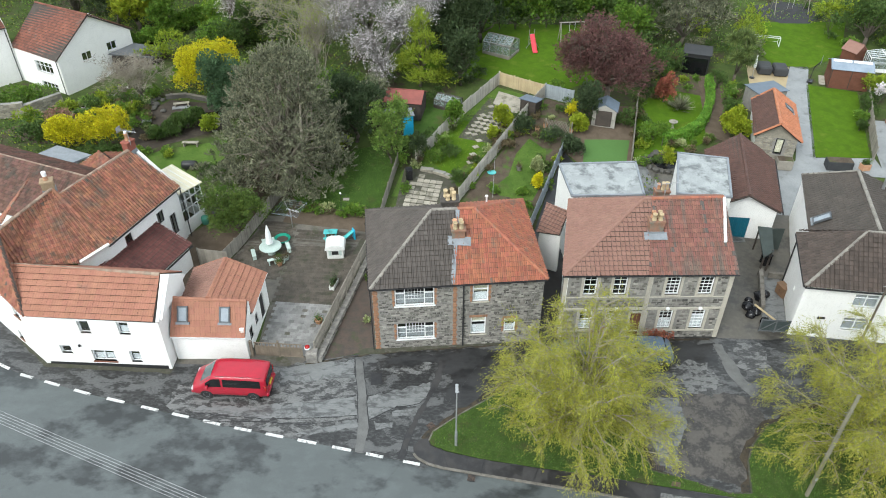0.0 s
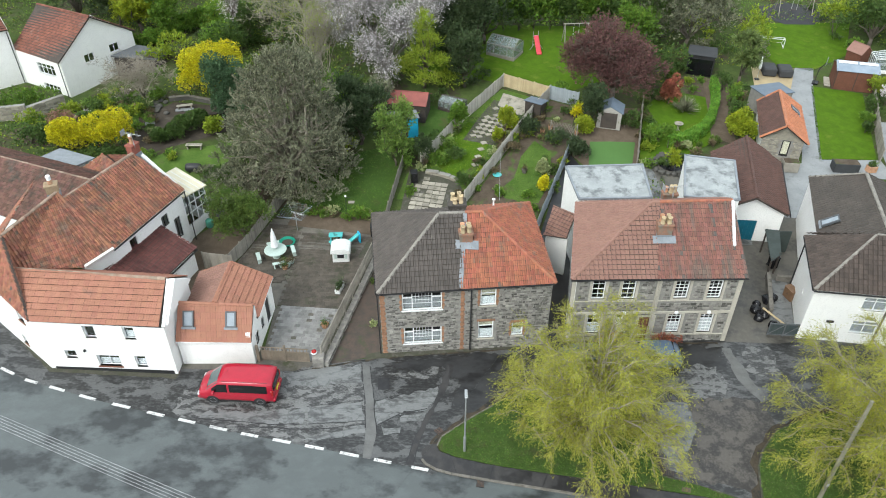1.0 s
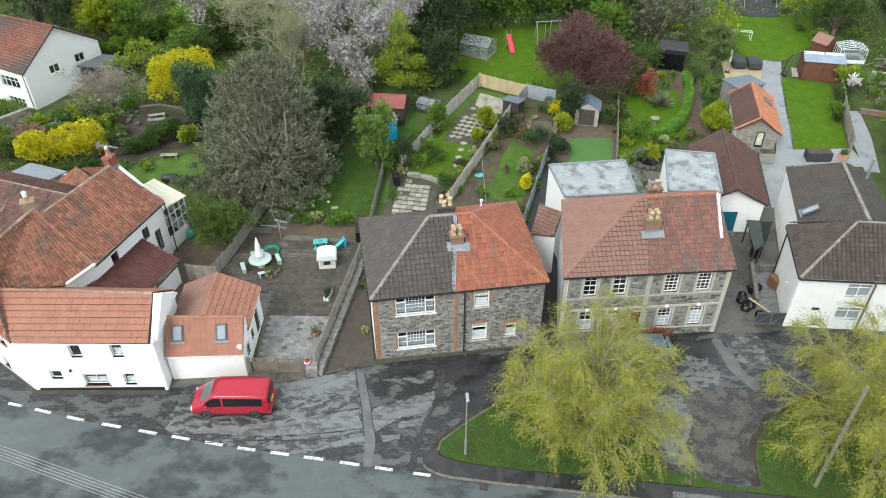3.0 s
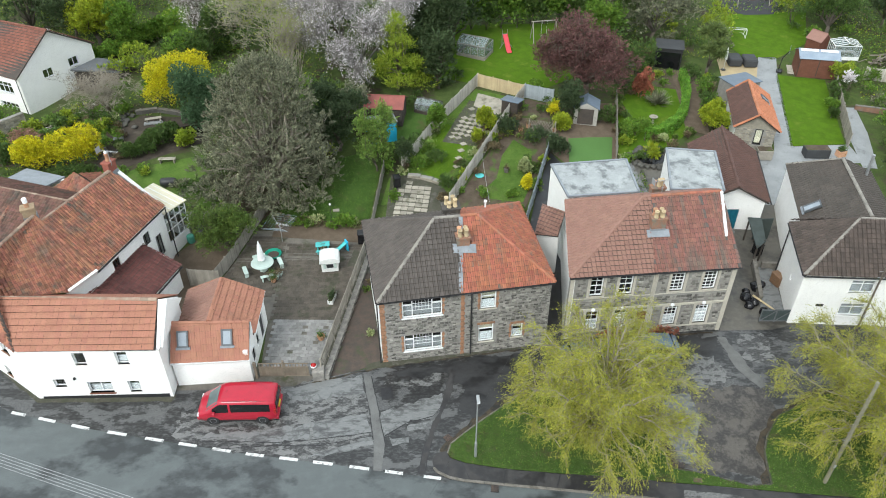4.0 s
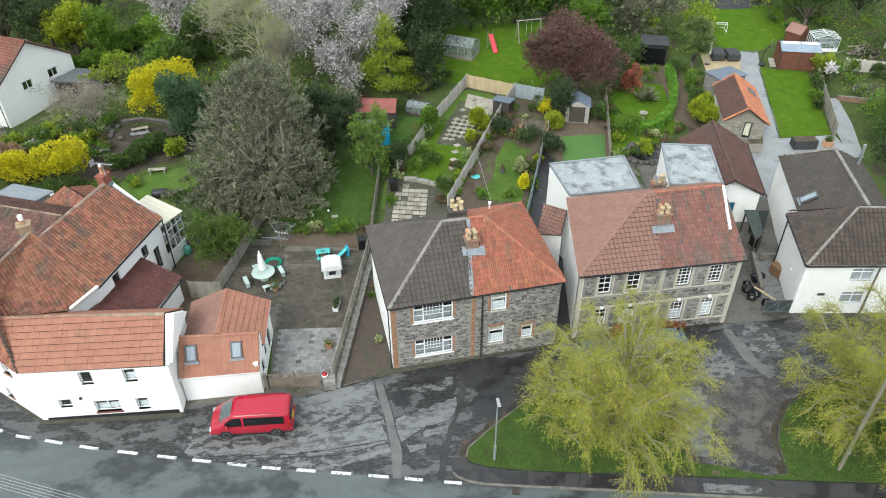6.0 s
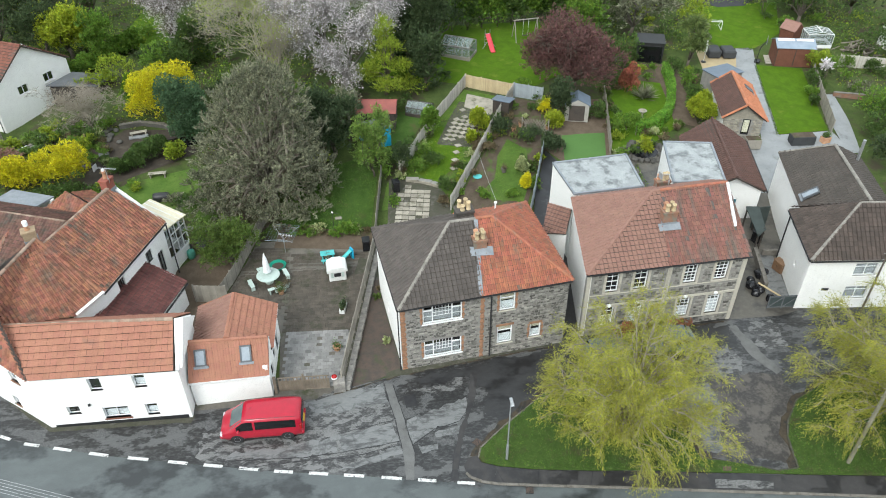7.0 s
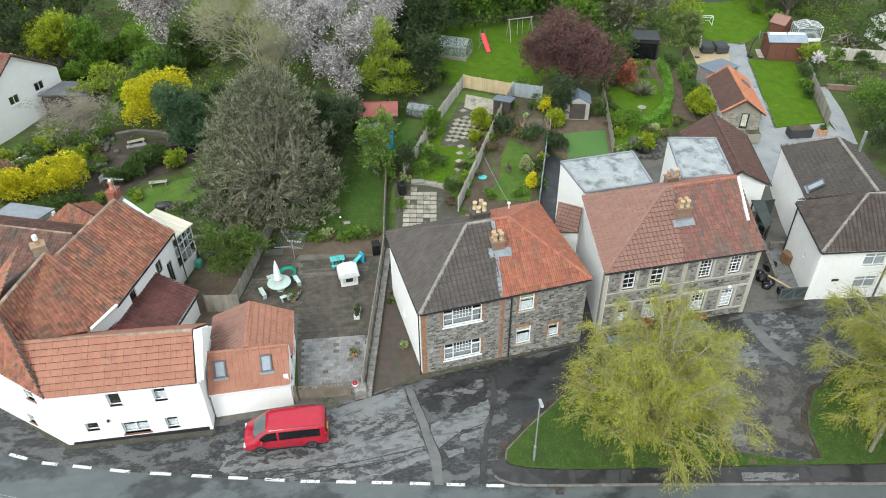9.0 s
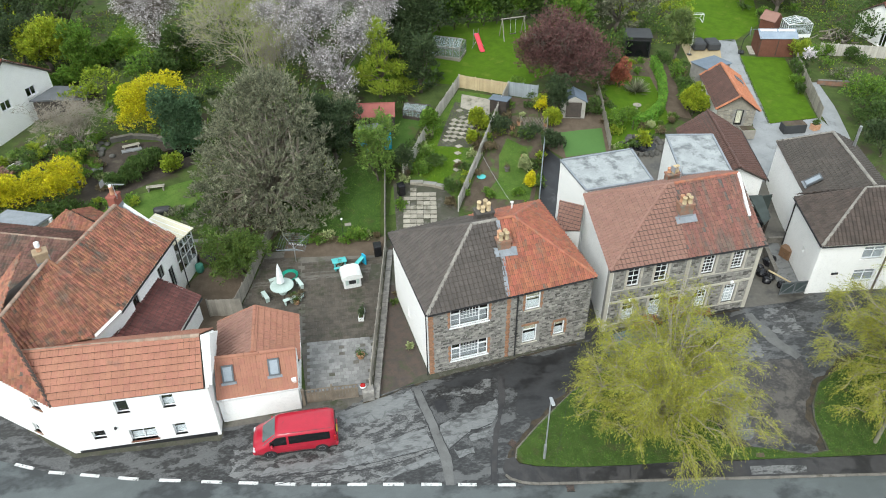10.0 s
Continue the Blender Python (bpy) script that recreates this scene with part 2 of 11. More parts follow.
paving_mat = surface("grey_block_paving", (0.25, 0.245, 0.235), (0.20, 0.195, 0.19), 1.5, 20, 0.8, 0.3, obj=0.25, spec=0.35)
darkpave_mat = surface("dark_block_paving", (0.118, 0.106, 0.09), (0.082, 0.075, 0.065), 1.6, 12, 0.75, 0.3, island=0.3, stain=(0.05, 0.055, 0.03), stain_scale=0.9, stain_at=0.53)
slab_mat = surface("buff_paving_slab", (0.35, 0.32, 0.265), (0.27, 0.25, 0.205), 1.6, 14, 0.85, 0.3, obj=0.22, stain=(0.13, 0.125, 0.085), stain_scale=1.6, stain_at=0.55)
kerb_mat = surface("concrete_kerb", (0.185, 0.17, 0.15), (0.13, 0.12, 0.105), 2, 25, 0.9, 0.3, stain=(0.08, 0.072, 0.056), stain_scale=1.5, stain_at=0.53)
paint_white = surface("worn_road_paint", (0.62, 0.62, 0.61), (0.50, 0.50, 0.49), 3, 40, 0.7, 0.2, stain=(0.13, 0.13, 0.13), stain_scale=5, stain_at=0.54)
metal_mat = surface("galvanised_steel", (0.45, 0.46, 0.47), (0.38, 0.39, 0.40), 3, 30, 0.45, 0.05, metal=0.6)
terracotta = surface("terracotta_pot", (0.42, 0.21, 0.12), (0.50, 0.30, 0.19), 3, 20, 0.85, 0.2, obj=0.25)


def plain(name, c, rough=0.5, metal=0.0, coat=0.0):
    m = surface(name, c, tuple(v * 0.86 for v in c), 2.0, 25, rough, 0.06, metal=metal)
    m.node_tree.nodes["Principled BSDF"].inputs["Coat Weight"].default_value = coat
    return m


# ---- building blocks ----
def thing(name, at=(0, 0, 0), label="", category="", group="", kind="", turn=0.0):
    ob = new(name)
    ob.empty_display_size = 0.3
    ob.matrix_world = pose(*at, 0, 0, turn)
    return tagged(ob, label, category, group, kind)


def mesh_ob(name, bm, material, parent=None, label="", smooth=False):
    me = bpy.data.meshes.new(name)
    bm.normal_update()
    bm.to_mesh(me)
    bm.free()
    for m in (material if isinstance(material, (list, tuple)) else [material]):
        me.materials.append(m)
    if smooth:
        me.shade_smooth()
    ob = new(name, me)
    if parent is not None:
        ob.parent = parent
    if label:
        ob["label"] = label
    return ob


def part(name, bm, material, parent, label="", smooth=False):
    return mesh_ob(name, bm, material, parent, label, smooth)


def quick(name, verts, faces, material, parent=None, label="", smooth=False):
    me = bpy.data.meshes.new(name)
    me.from_pydata([tuple(v) for v in verts], [], faces)
    me.materials.append(material)
    if smooth:
        me.shade_smooth()
    ob = new(name, me)
    if parent is not None:
        ob.parent = parent
    if label:
        ob["label"] = label
    return ob


def add_box(bm, x0, y0, z0, x1, y1, z1, m=None, bevel=0.0):
    vs = [bm.verts.new((x, y, z)) for z in (z0, z1) for y in (y0, y1) for x in (x0, x1)]
    fs = [bm.faces.new([vs[i] for i in f]) for f in ((0, 2, 3, 1), (4, 5, 7, 6), (0, 1, 5, 4), (2, 6, 7, 3), (0, 4, 6, 2), (1, 3, 7, 5))]
    if bevel:
        es = list({e for f in fs for e in f.edges})
        r = bmesh.ops.bevel(bm, geom=es, offset=bevel, segments=1, affect="EDGES")
        vs = list({v for f in r["faces"] for v in f.verts} | {v for v in vs if v.is_valid})
    if m is not None:
        bmesh.ops.transform(bm, matrix=m, verts=vs)
    return vs


def box(x0, y0, z0, x1, y1, z1, m=None, bevel=0.0):
    bm = bmesh.new()
    add_box(bm, x0, y0, z0, x1, y1, z1, m, bevel)
    return bm


def add_tube(bm, pts, radii, sides=6, cap=True):
    """A tube along points, with a radius at each."""
    rings = []
    pts = [Vector(p) for p in pts]
    for i, p in enumerate(pts):
        d = (pts[min(i + 1, len(pts) - 1)] - pts[max(i - 1, 0)]).normalized()
        a = d.orthogonal().normalized() if abs(d.z) > 0.99 else d.cross(Vector((0, 0, 1))).normalized()
        b = d.cross(a)
        rings.append([bm.verts.new(p + radii[i] * (math.cos(k * math.tau / sides) * a + math.sin(k * math.tau / sides) * b)) for k in range(sides)])
    for r0, r1 in zip(rings, rings[1:]):
        for k in range(sides):
            bm.faces.new((r0[k], r0[(k + 1) % sides], r1[(k + 1) % sides], r1[k]))
    if cap:
        bm.faces.new(rings[0][::-1])
        bm.faces.new(rings[-1])


def tube(pts, radii, sides=6):
    bm = bmesh.new()
    add_tube(bm, pts, radii if isinstance(radii, (list, tuple)) else [radii] * len(pts), sides)
    return bm


def add_lathe(bm, profile, sides=12, at=(0, 0, 0)):
    """Revolve (radius, height) pairs about z."""
    rings = [[bm.verts.new((at[0] + r * math.cos(k * math.tau / sides), at[1] + r * math.sin(k * math.tau / sides), at[2] + z)) for k in range(sides)] for r, z in profile]
    for a, b in zip(rings, rings[1:]):
        for k in range(sides):
            bm.faces.new((a[k], a[(k + 1) % sides], b[(k + 1) % sides], b[k]))
    bm.faces.new(rings[0][::-1])
    bm.faces.new(rings[-1])


def lathe(profile, sides=12, at=(0, 0, 0)):
    bm = bmesh.new()
    add_lathe(bm, profile, sides, at)
    return bm


def gz(x, y):
    """Height of the ground: almost level by the houses, rising through the gardens behind."""
    z = 0.06 * (min(max(y, -40.0), 36.0) - 28) - 0.012 * min(max(x, -80), 80)
    d = min(max(y - 47, 0), 110)
    if d > 0:
        left = 0.12 * min(d, 19) + 0.03 * max(d - 19, 0)
        mid = 0.17 * min(d, 17) + 0.05 * max(d - 17, 0)
        right = 0.125 * min(d, 12) + 0.085 * min(max(d - 12, 0), 30) + 0.03 * max(d - 42, 0)
        k, j = min(max((x - 15) / 15, 0), 1), min(max((-8 - x) / 12, 0), 1)
        z += mid * (1 - k) * (1 - j) + right * k + left * j
        # the dip beside the far white house
        a, b, c = min(max((-31 - x) / 6, 0), 1), min(max((y - 60) / 8, 0), 1), min(max((86 - y) / 8, 0), 1)
        z -= 1.4 * a * b * c
    return z


def drape(name, poly, dz, material, parent=None, label="", step=1.5, thick=0.0):
    """A flat-lying sheet with the outline poly, laid on the ground dz above it."""
    bm = bmesh.new()
    f = bm.faces.new([bm.verts.new((x, y, 0)) for x, y in poly])
    if f.normal.z < 0:
        f.normal_flip()
    xs, ys = [p[0] for p in poly], [p[1] for p in poly]
    for axis, lo, hi in ((0, min(xs), max(xs)), (1, min(ys), max(ys))):
        c = math.ceil(lo / step) * step
        while c < hi:
            co, no = [0, 0, 0], [0, 0, 0]
            co[axis], no[axis] = c, 1
            bmesh.ops.bisect_plane(bm, geom=bm.verts[:] + bm.edges[:] + bm.faces[:], plane_co=co, plane_no=no)
            c += step
    bmesh.ops.triangulate(bm, faces=bm.faces[:])
    if thick:
        r = bmesh.ops.extrude_face_region(bm, geom=bm.faces[:])
        top = {v for v in r["geom"] if isinstance(v, bmesh.types.BMVert)}
        for v in bm.verts:
            v.co.z = gz(v.co.x, v.co.y) + (dz if v in top else dz - thick)
        bmesh.ops.recalc_face_normals(bm, faces=bm.faces[:])
    else:
        for v in bm.verts:
            v.co.z = gz(v.co.x, v.co.y) + dz
        bmesh.ops.recalc_face_normals(bm, faces=bm.faces[:])
        for fc in bm.faces:
            fc.normal_update()
            if fc.normal.z < 0:
                fc.normal_flip()
    return mesh_ob(name, bm, material, parent, label)


def tile_face(parent, poly, material, w=0.30, course=0.33, kind="roll", label="", lift=0.0, deck=True, seed=1):
    """One slope of a roof: a boarded deck and courses of overlapping tiles on it. The first edge of poly is the eave."""
    rnd = random.Random(seed)
    P = [Vector(p) for p in poly]
    u = (P[1] - P[0]).normalized()
    nrm = Vector((0, 0, 0))
    for a, b in zip(P, P[1:] + P[:1]):
        nrm += a.cross(b)
    nrm.normalize()
    if nrm.z < 0:
        nrm = -nrm
    flat = Vector((0, 0, 1)).cross(nrm)
    if flat.length > 0.05:
        u = flat.normalized() * (1 if flat.dot(u) >= 0 else -1)
    v = nrm.cross(u)
    cen = sum(P, Vector()) / len(P)
    if v.z < 0:
        u, v = -u, -v
    o = P[0]
    uv = [((p - o).dot(u), (p - o).dot(v)) for p in P]
    u0, u1 = min(a for a, _ in uv), max(a for a, _ in uv)
    v0, v1 = min(b for _, b in uv), max(b for _, b in uv)
    if kind == "roll":
        prof = [(0.0, 0.0), (0.12, 0.058), (0.26, 0.058), (0.38, 0.0), (0.93, 0.0)]
    elif kind == "pan":
        prof = [(0.0, 0.0), (0.2, 0.07), (0.42, 0.045), (0.7, -0.014), (0.93, -0.004)]
    elif kind == "double":
        prof = [(0.0, 0.0), (0.1, 0.012), (0.35, 0.012), (0.46, 0.0), (0.56, 0.012), (0.85, 0.012), (0.985, 0.0)]
    else:
        prof = [(0.0, 0.0), (0.5, 0.003), (0.97, 0.0)]
    gap = {"double": 0.012, "pan": 0.006}.get(kind, 0.019)
    verts, faces = [], []
    k = len(prof)
    row = 0
    b = v0 - 0.05
    while b < v1:
        a = u0 - w + (0.5 * w if kind == "flat" and row % 2 else 0.0)
        while a < u1 + w:
            i = len(verts)
            tip = {"double": 0.05, "pan": 0.042}.get(kind, 0.066) + rnd.uniform(-0.008, 0.01)
            skew = rnd.uniform(-0.006, 0.006)
            for dv, hh in ((0.0, tip), (course - gap, 0.004)):
                for s, h in prof:
                    verts.append(o + u * (a + s * w + skew) + v * (b + dv) + nrm * (lift + 0.03 + h + hh))
            for s, h in prof:
                verts.append(o + u * (a + s * w + skew) + v * (b + 0.06) + nrm * (lift + 0.0 + h))
            for j in range(k - 1):
                faces.append((i + j, i + j + 1, i + k + j + 1, i + k + j))
                faces.append((i + 2 * k + j, i + 2 * k + j + 1, i + j + 1, i + j))
            a += w
        b += course
        row += 1
    me = bpy.data.meshes.new("tiles")
    me.from_pydata([tuple(x) for x in verts], [], faces)
    bm = bmesh.new()
    bm.from_mesh(me)
    for idx, (p, q) in enumerate(zip(P, P[1:] + P[:1])):
        no = (q - p).cross(nrm).normalized()
        if no.dot(cen - p) > 0:
            no = -no
        bmesh.ops.bisect_plane(bm, geom=bm.verts[:] + bm.edges[:] + bm.faces[:], plane_co=p + (no * 0.04 if idx == 0 else no * 0.0), plane_no=no, clear_outer=True)
    ob = part("tiles", bm, material, parent, label)
    tagged(ob, kind="stuff")
    if deck:
        n = len(P)
        top = [p + nrm * (lift + 0.0) for p in P]
        low = [p - nrm * 0.12 for p in P]
        quick("roof_deck", top + low, [tuple(range(n)), tuple(range(2 * n - 1, n - 1, -1))] + [(i, n + i, n + (i + 1) % n, (i + 1) % n) for i in range(n)], darkwood_mat, parent)
    return ob


def ridge_caps(parent, p, q, material, r=0.13, length=0.45, lift=0.05, name="ridge_tiles"):
    """A row of half-round caps along a ridge or a hip."""
    p, q = Vector(p), Vector(q)
    d = (q - p).normalized()
    a = d.cross(Vector((0, 0, 1))).normalized()
    up = a.cross(d)
    n = max(1, round((q - p).length / length))
    step = (q - p).length / n
    bm = bmesh.new()
    for i in range(n):
        rings = []
        for s, rr in ((i * step, r), ((i + 1) * step - 0.012, r * 0.9)):
            rings.append([bm.verts.new(p + d * s + a * (rr * math.cos(t)) + up * (rr * math.sin(t) + lift - 0.04)) for t in np.linspace(0, math.pi, 7)])
        for j in range(6):
            bm.faces.new((rings[0][j], rings[0][j + 1], rings[1][j + 1], rings[1][j]))
        bm.faces.new(rings[0])
        bm.faces.new(rings[1][::-1])
    bmesh.ops.recalc_face_normals(bm, faces=bm.faces[:])
    return part(name, bm, material, parent)


def frame_at(p, q, z=0.0):
    """The frame of a wall whose outer face runs from p to q: x along it, y into the house."""
    d = Vector((q[0] - p[0], q[1] - p[1], 0))
    return pose(p[0], p[1], z, 0, 0, math.degrees(math.atan2(d.y, d.x))), d.length


def cells(length, z0, z1, holes):
    us = sorted({0.0, length, *[h[0] for h in holes], *[h[0] + h[2] for h in holes]})
    for a, b in zip(us, us[1:]):
        zs = sorted({z0, z1, *[z for h in holes if h[0] < b - 1e-6 and h[0] + h[2] > a + 1e-6 for z in (h[1], h[1] + h[3])]})
        for c, d in zip(zs, zs[1:]):
            if not any(h[0] < (a + b) / 2 < h[0] + h[2] and h[1] < (c + d) / 2 < h[1] + h[3] for h in holes):
                yield a, b, c, d


def wall(parent, p, q, z0, z1, material, holes=(), thick=0.28, name="wall", label=""):
    """A wall with openings (from the left end, sill height, width, height) that go right through."""
    m, length = frame_at(p, q)
    bm = bmesh.new()
    for a, b, c, d in cells(length, z0, z1, holes):
        add_box(bm, a, 0, c, b, thick, d)
    bmesh.ops.transform(bm, matrix=m, verts=bm.verts[:])
    return part(name, bm, material, parent, label)


def slab(parent, pts, t, material, name, label=""):
    """A flat plate with the outline pts, t thick away from its face."""
    P = [Vector(p) for p in pts]
    nrm = Vector((0, 0, 0))
    for a, b in zip(P, P[1:] + P[:1]):
        nrm += a.cross(b)
    nrm.normalize()
    n = len(P)
    return quick(name, P + [p - nrm * t for p in P], [tuple(range(n)), tuple(range(2 * n - 1, n - 1, -1))] + [(i, n + i, n + (i + 1) % n, (i + 1) % n) for i in range(n)], material, parent, label)


def rubble(parent, p, q, z0, z1, holes, material, seed=1, sizes=(0.16, 0.42), rows=(0.11, 0.19), proud=0.035, top=None):
    """Coursed rubble stones standing a little proud of the wall's mortar."""
    rnd = random.Random(seed)
    m, length = frame_at(p, q)
    verts, faces = [], []
    z = z0
    while z < z1 - 0.05:
        h = min(rnd.uniform(*rows), z1 - z)
        x = 0.0
        while x < length - 0.03:
            w = min(rnd.uniform(*sizes), length - x)
            if not any(a < x + w - 0.02 and a + c > x + 0.02 and b < z + h - 0.02 and b + d > z + 0.02 for a, b, c, d in holes):
                i = len(verts)
                d1 = -rnd.uniform(0.012, proud)
                g = 0.012
                j = [rnd.uniform(-0.012, 0.012) for _ in range(8)]
                for yy, e in ((0.01, 0.0), (d1, 0.012)):
                    verts += [(x + g + e + j[0], yy, z + g + e + j[1]), (x + w - g - e + j[2], yy, z + g + e + j[3]), (x + w - g - e + j[4], yy, z + h - g - e + j[5]), (x + g + e + j[6], yy, z + h - g - e + j[7])]
                faces += [(i + 4, i + 5, i + 6, i + 7)] + [(i + k, i + (k + 1) % 4, i + 4 + (k + 1) % 4, i + 4 + k) for k in range(4)]
            x += w
        z += h
    ob = quick("stonework", [m @ Vector(v) for v in verts], faces, material, parent)
    tagged(ob, kind="stuff")
    return ob


def window(parent, p, q, u, z, w, h, cols=(0.5,), rows=(0.5,), bar_w=0.06, inset=0.09, bars=(), material=None, sill=None, sill_over=0.08, blind=0.0, name="window"):
    """A glazed window in the opening at u, z of the wall p-q. cols, rows: main bars as fractions; bars: fine ones (x0, z0, x1, z1) as fractions."""
    material = material or upvc_mat
    m, _ = frame_at(p, q)
    win = new(name)
    win.empty_display_size = 0.2
    win.parent = parent
    win.matrix_basis = m @ pose(u, inset, z)
    bm = bmesh.new()
    f = bar_w
    add_box(bm, 0, 0, 0, w, 0.07, f)
    add_box(bm, 0, 0, h - f, w, 0.07, h)
    add_box(bm, 0, 0, f, f, 0.07, h - f)
    add_box(bm, w - f, 0, f, w, 0.07, h - f)
    part("window_frame", bm, material, win)
    bm = bmesh.new()
    for c in cols:
        add_box(bm, c * w - f * 0.45, 0.005, f, c * w + f * 0.45, 0.065, h - f)
    for r in rows:
        add_box(bm, f, 0.008, r * h - f * 0.4, w - f, 0.062, r * h + f * 0.4)
    bar_r = 0.011 if w > 2 else 0.017
    for x0, z0, x1, z1 in bars:
        add_box(bm, x0 * w - bar_r, 0.015, z0 * h - bar_r, x1 * w + bar_r, 0.05, z1 * h + bar_r)
    if len(bm.faces):
        part("glazing", bm, material, win)
    else:
        bm.free()
    pane = part("pane", box(f * 0.8, 0.03, f * 0.8, w - f * 0.8, 0.04, h - f * 0.8), glass_mat, win)
    pane.visible_shadow = False
    if blind:
        part("blind", box(f, 0.12, h * (1 - blind), w - f, 0.14, h - f), cream_mat, win, "pale sheet behind the glass")
    if sill:
        part("window_sill", box(-sill_over, -inset - 0.07, -0.09, w + sill_over, 0.02, 0.0, bevel=0.012), sill, win)
    return win


def pipe_down(parent, x, y, z0, z1, r=0.045, material=None, name="downpipe"):
    return part(name, tube([(x, y, z1), (x, y, z0)], [r, r], 8), material or black_mat, parent)


def gutter(parent, p, q, material=None, r=0.07, name="gutter"):
    p, q = Vector(p), Vector(q)
    d = (q - p).normalized()
    a = d.cross(Vector((0, 0, 1))).normalized()
    bm = bmesh.new()
    rings = [[bm.verts.new(e + a * (r * math.cos(t)) - Vector((0, 0, r * math.sin(t)))) for t in np.linspace(0, math.pi, 6)] for e in (p, q)]
    inner = [[bm.verts.new(e + a * (r * 0.8 * math.cos(t)) - Vector((0, 0, r * 0.8 * math.sin(t)))) for t in np.linspace(0, math.pi, 6)] for e in (p, q)]
    for j in range(5):
        bm.faces.new((rings[0][j], rings[1][j], rings[1][j + 1], rings[0][j + 1]))
        bm.faces.new((inner[0][j + 1], inner[1][j + 1], inner[1][j], inner[0][j]))
    for j in (0, 5):
        bm.faces.new((rings[0][j], inner[0][j], inner[1][j], rings[1][j]))
    return part(name, bm, material or black_mat, parent)


def chimney_pot(parent, x, y, z, h=0.55, r=0.14, material=None):
    prof = [(r * 1.15, 0), (r * 1.15, 0.06), (r, 0.1), (r * 0.88, h - 0.12), (r * 1.08, h - 0.1), (r * 1.08, h), (r * 0.8, h), (r * 0.75, h - 0.25)]
    return part("chimney_pot", lathe(prof, 12, (x, y, z)), material or terracotta, parent, smooth=True)


def chimney(parent, x, y, z0, z1, w, d, turn, pots, material, capm=None, red=None):
    """A stack with an oversailing cap and pots on it."""
    st = new("chimney_stack")
    st.parent = parent
    st.matrix_basis = pose(x, y, z0, 0, 0, turn)
    h = z1 - z0
    part("chimney_shaft", box(-w / 2, -d / 2, 0, w / 2, d / 2, h - 0.16), material, st)
    part("cap", box(-w / 2 - 0.06, -d / 2 - 0.06, h - 0.16, w / 2 + 0.06, d / 2 + 0.06, h, bevel=0.02), capm or material, st)
    part("flashing", box(-w / 2 - 0.03, -d / 2 - 0.03, 0, w / 2 + 0.03, d / 2 + 0.03, min(0.75, h * 0.4)), lead_mat, st)
    for k, (px, py, ph) in enumerate(pots):
        chimney_pot(st, px, py, h, ph, material=(terracotta if k == red else MATS["cream_clay"]) if red is not None else None)
    return st

# ---- ground, road and verges ----
gx = sorted({*[-600, -400, -250, -160, -110, -85, *np.arange(-70, 92, 2.0).tolist(), 110, 150, 250, 400, 600], -20.0, -8.0, 15.0, 30.0})
gy = sorted({*[-300, -150, -80, -40, -10, 5, *np.arange(14, 130, 2.0).tolist(), 150, 172, 220, 320, 500, 800], 36.0, 47.0, 59.0, 64.0, 66.0, 89.0, 157.0})
gv = [(x, y, gz(x, y)) for y in gy for x in gx]
nx = len(gx)
wild_ground = surface("wild_garden_ground", (0.048, 0.072, 0.022), (0.075, 0.105, 0.03), 0.9, 7, 0.95, 0.8, stain=(0.06, 0.052, 0.034), stain_scale=0.5, stain_at=0.5, spec=0.1)
ground = quick("ground", gv, [(j * nx + i, j * nx + i + 1, (j + 1) * nx + i + 1, (j + 1) * nx + i) for j in range(len(gy) - 1) for i in range(nx - 1)], wild_ground)
tagged(ground, "rough green grass rising gently behind the houses", "ground", kind="structure")

DASH = [(-33.5, 36.2), (-30.5, 34.7), (-27.63, 33.31), (-22.5, 31.73), (-17.85, 30.54), (-12.83, 29.3), (-7.66, 28.22), (-2.4, 27.05), (-1.37, 26.83)]
KERB = [(-1.75, 27.55), (-1.55, 27.25), (-0.9, 26.85), (0.0, 26.58), (2.23, 26.16), (5.43, 25.6), (8.59, 25.04), (13, 24.2), (18, 23.3), (26, 21.8), (45, 18)]
road = drape("road", [(-70, -15), (70, -15), (70, 12)] + KERB[::-1][:-1] + [(-1.3, 26.9)] + DASH[::-1][1:] + [(-45, 43), (-70, 58)], 0.03, road_mat, step=4)
tagged(road, "damp grey tarmac main road with worn patches", "road", kind="structure")
fore = drape("forecourt", [(-45, 43.2)] + DASH[:-1] + [(-1.75, 27.5), (3, 26.2), (12, 24.6), (20, 23.2), (45, 22), (45, 37.5), (24.4, 37.4), (24.4, 46.5), (19.4, 46.5), (19.3, 37.6), (6.5, 37.2), (-4.55, 36.2), (-4.55, 35.5), (-8.9, 34.6), (-13, 34.9), (-17.7, 34.9), (-26.2, 34.6), (-29.3, 37.4), (-38, 44.6)], 0.036, fore_mat, step=3)
tagged(fore, "wet patched tarmac forecourt in front of the houses", "forecourt", kind="structure")

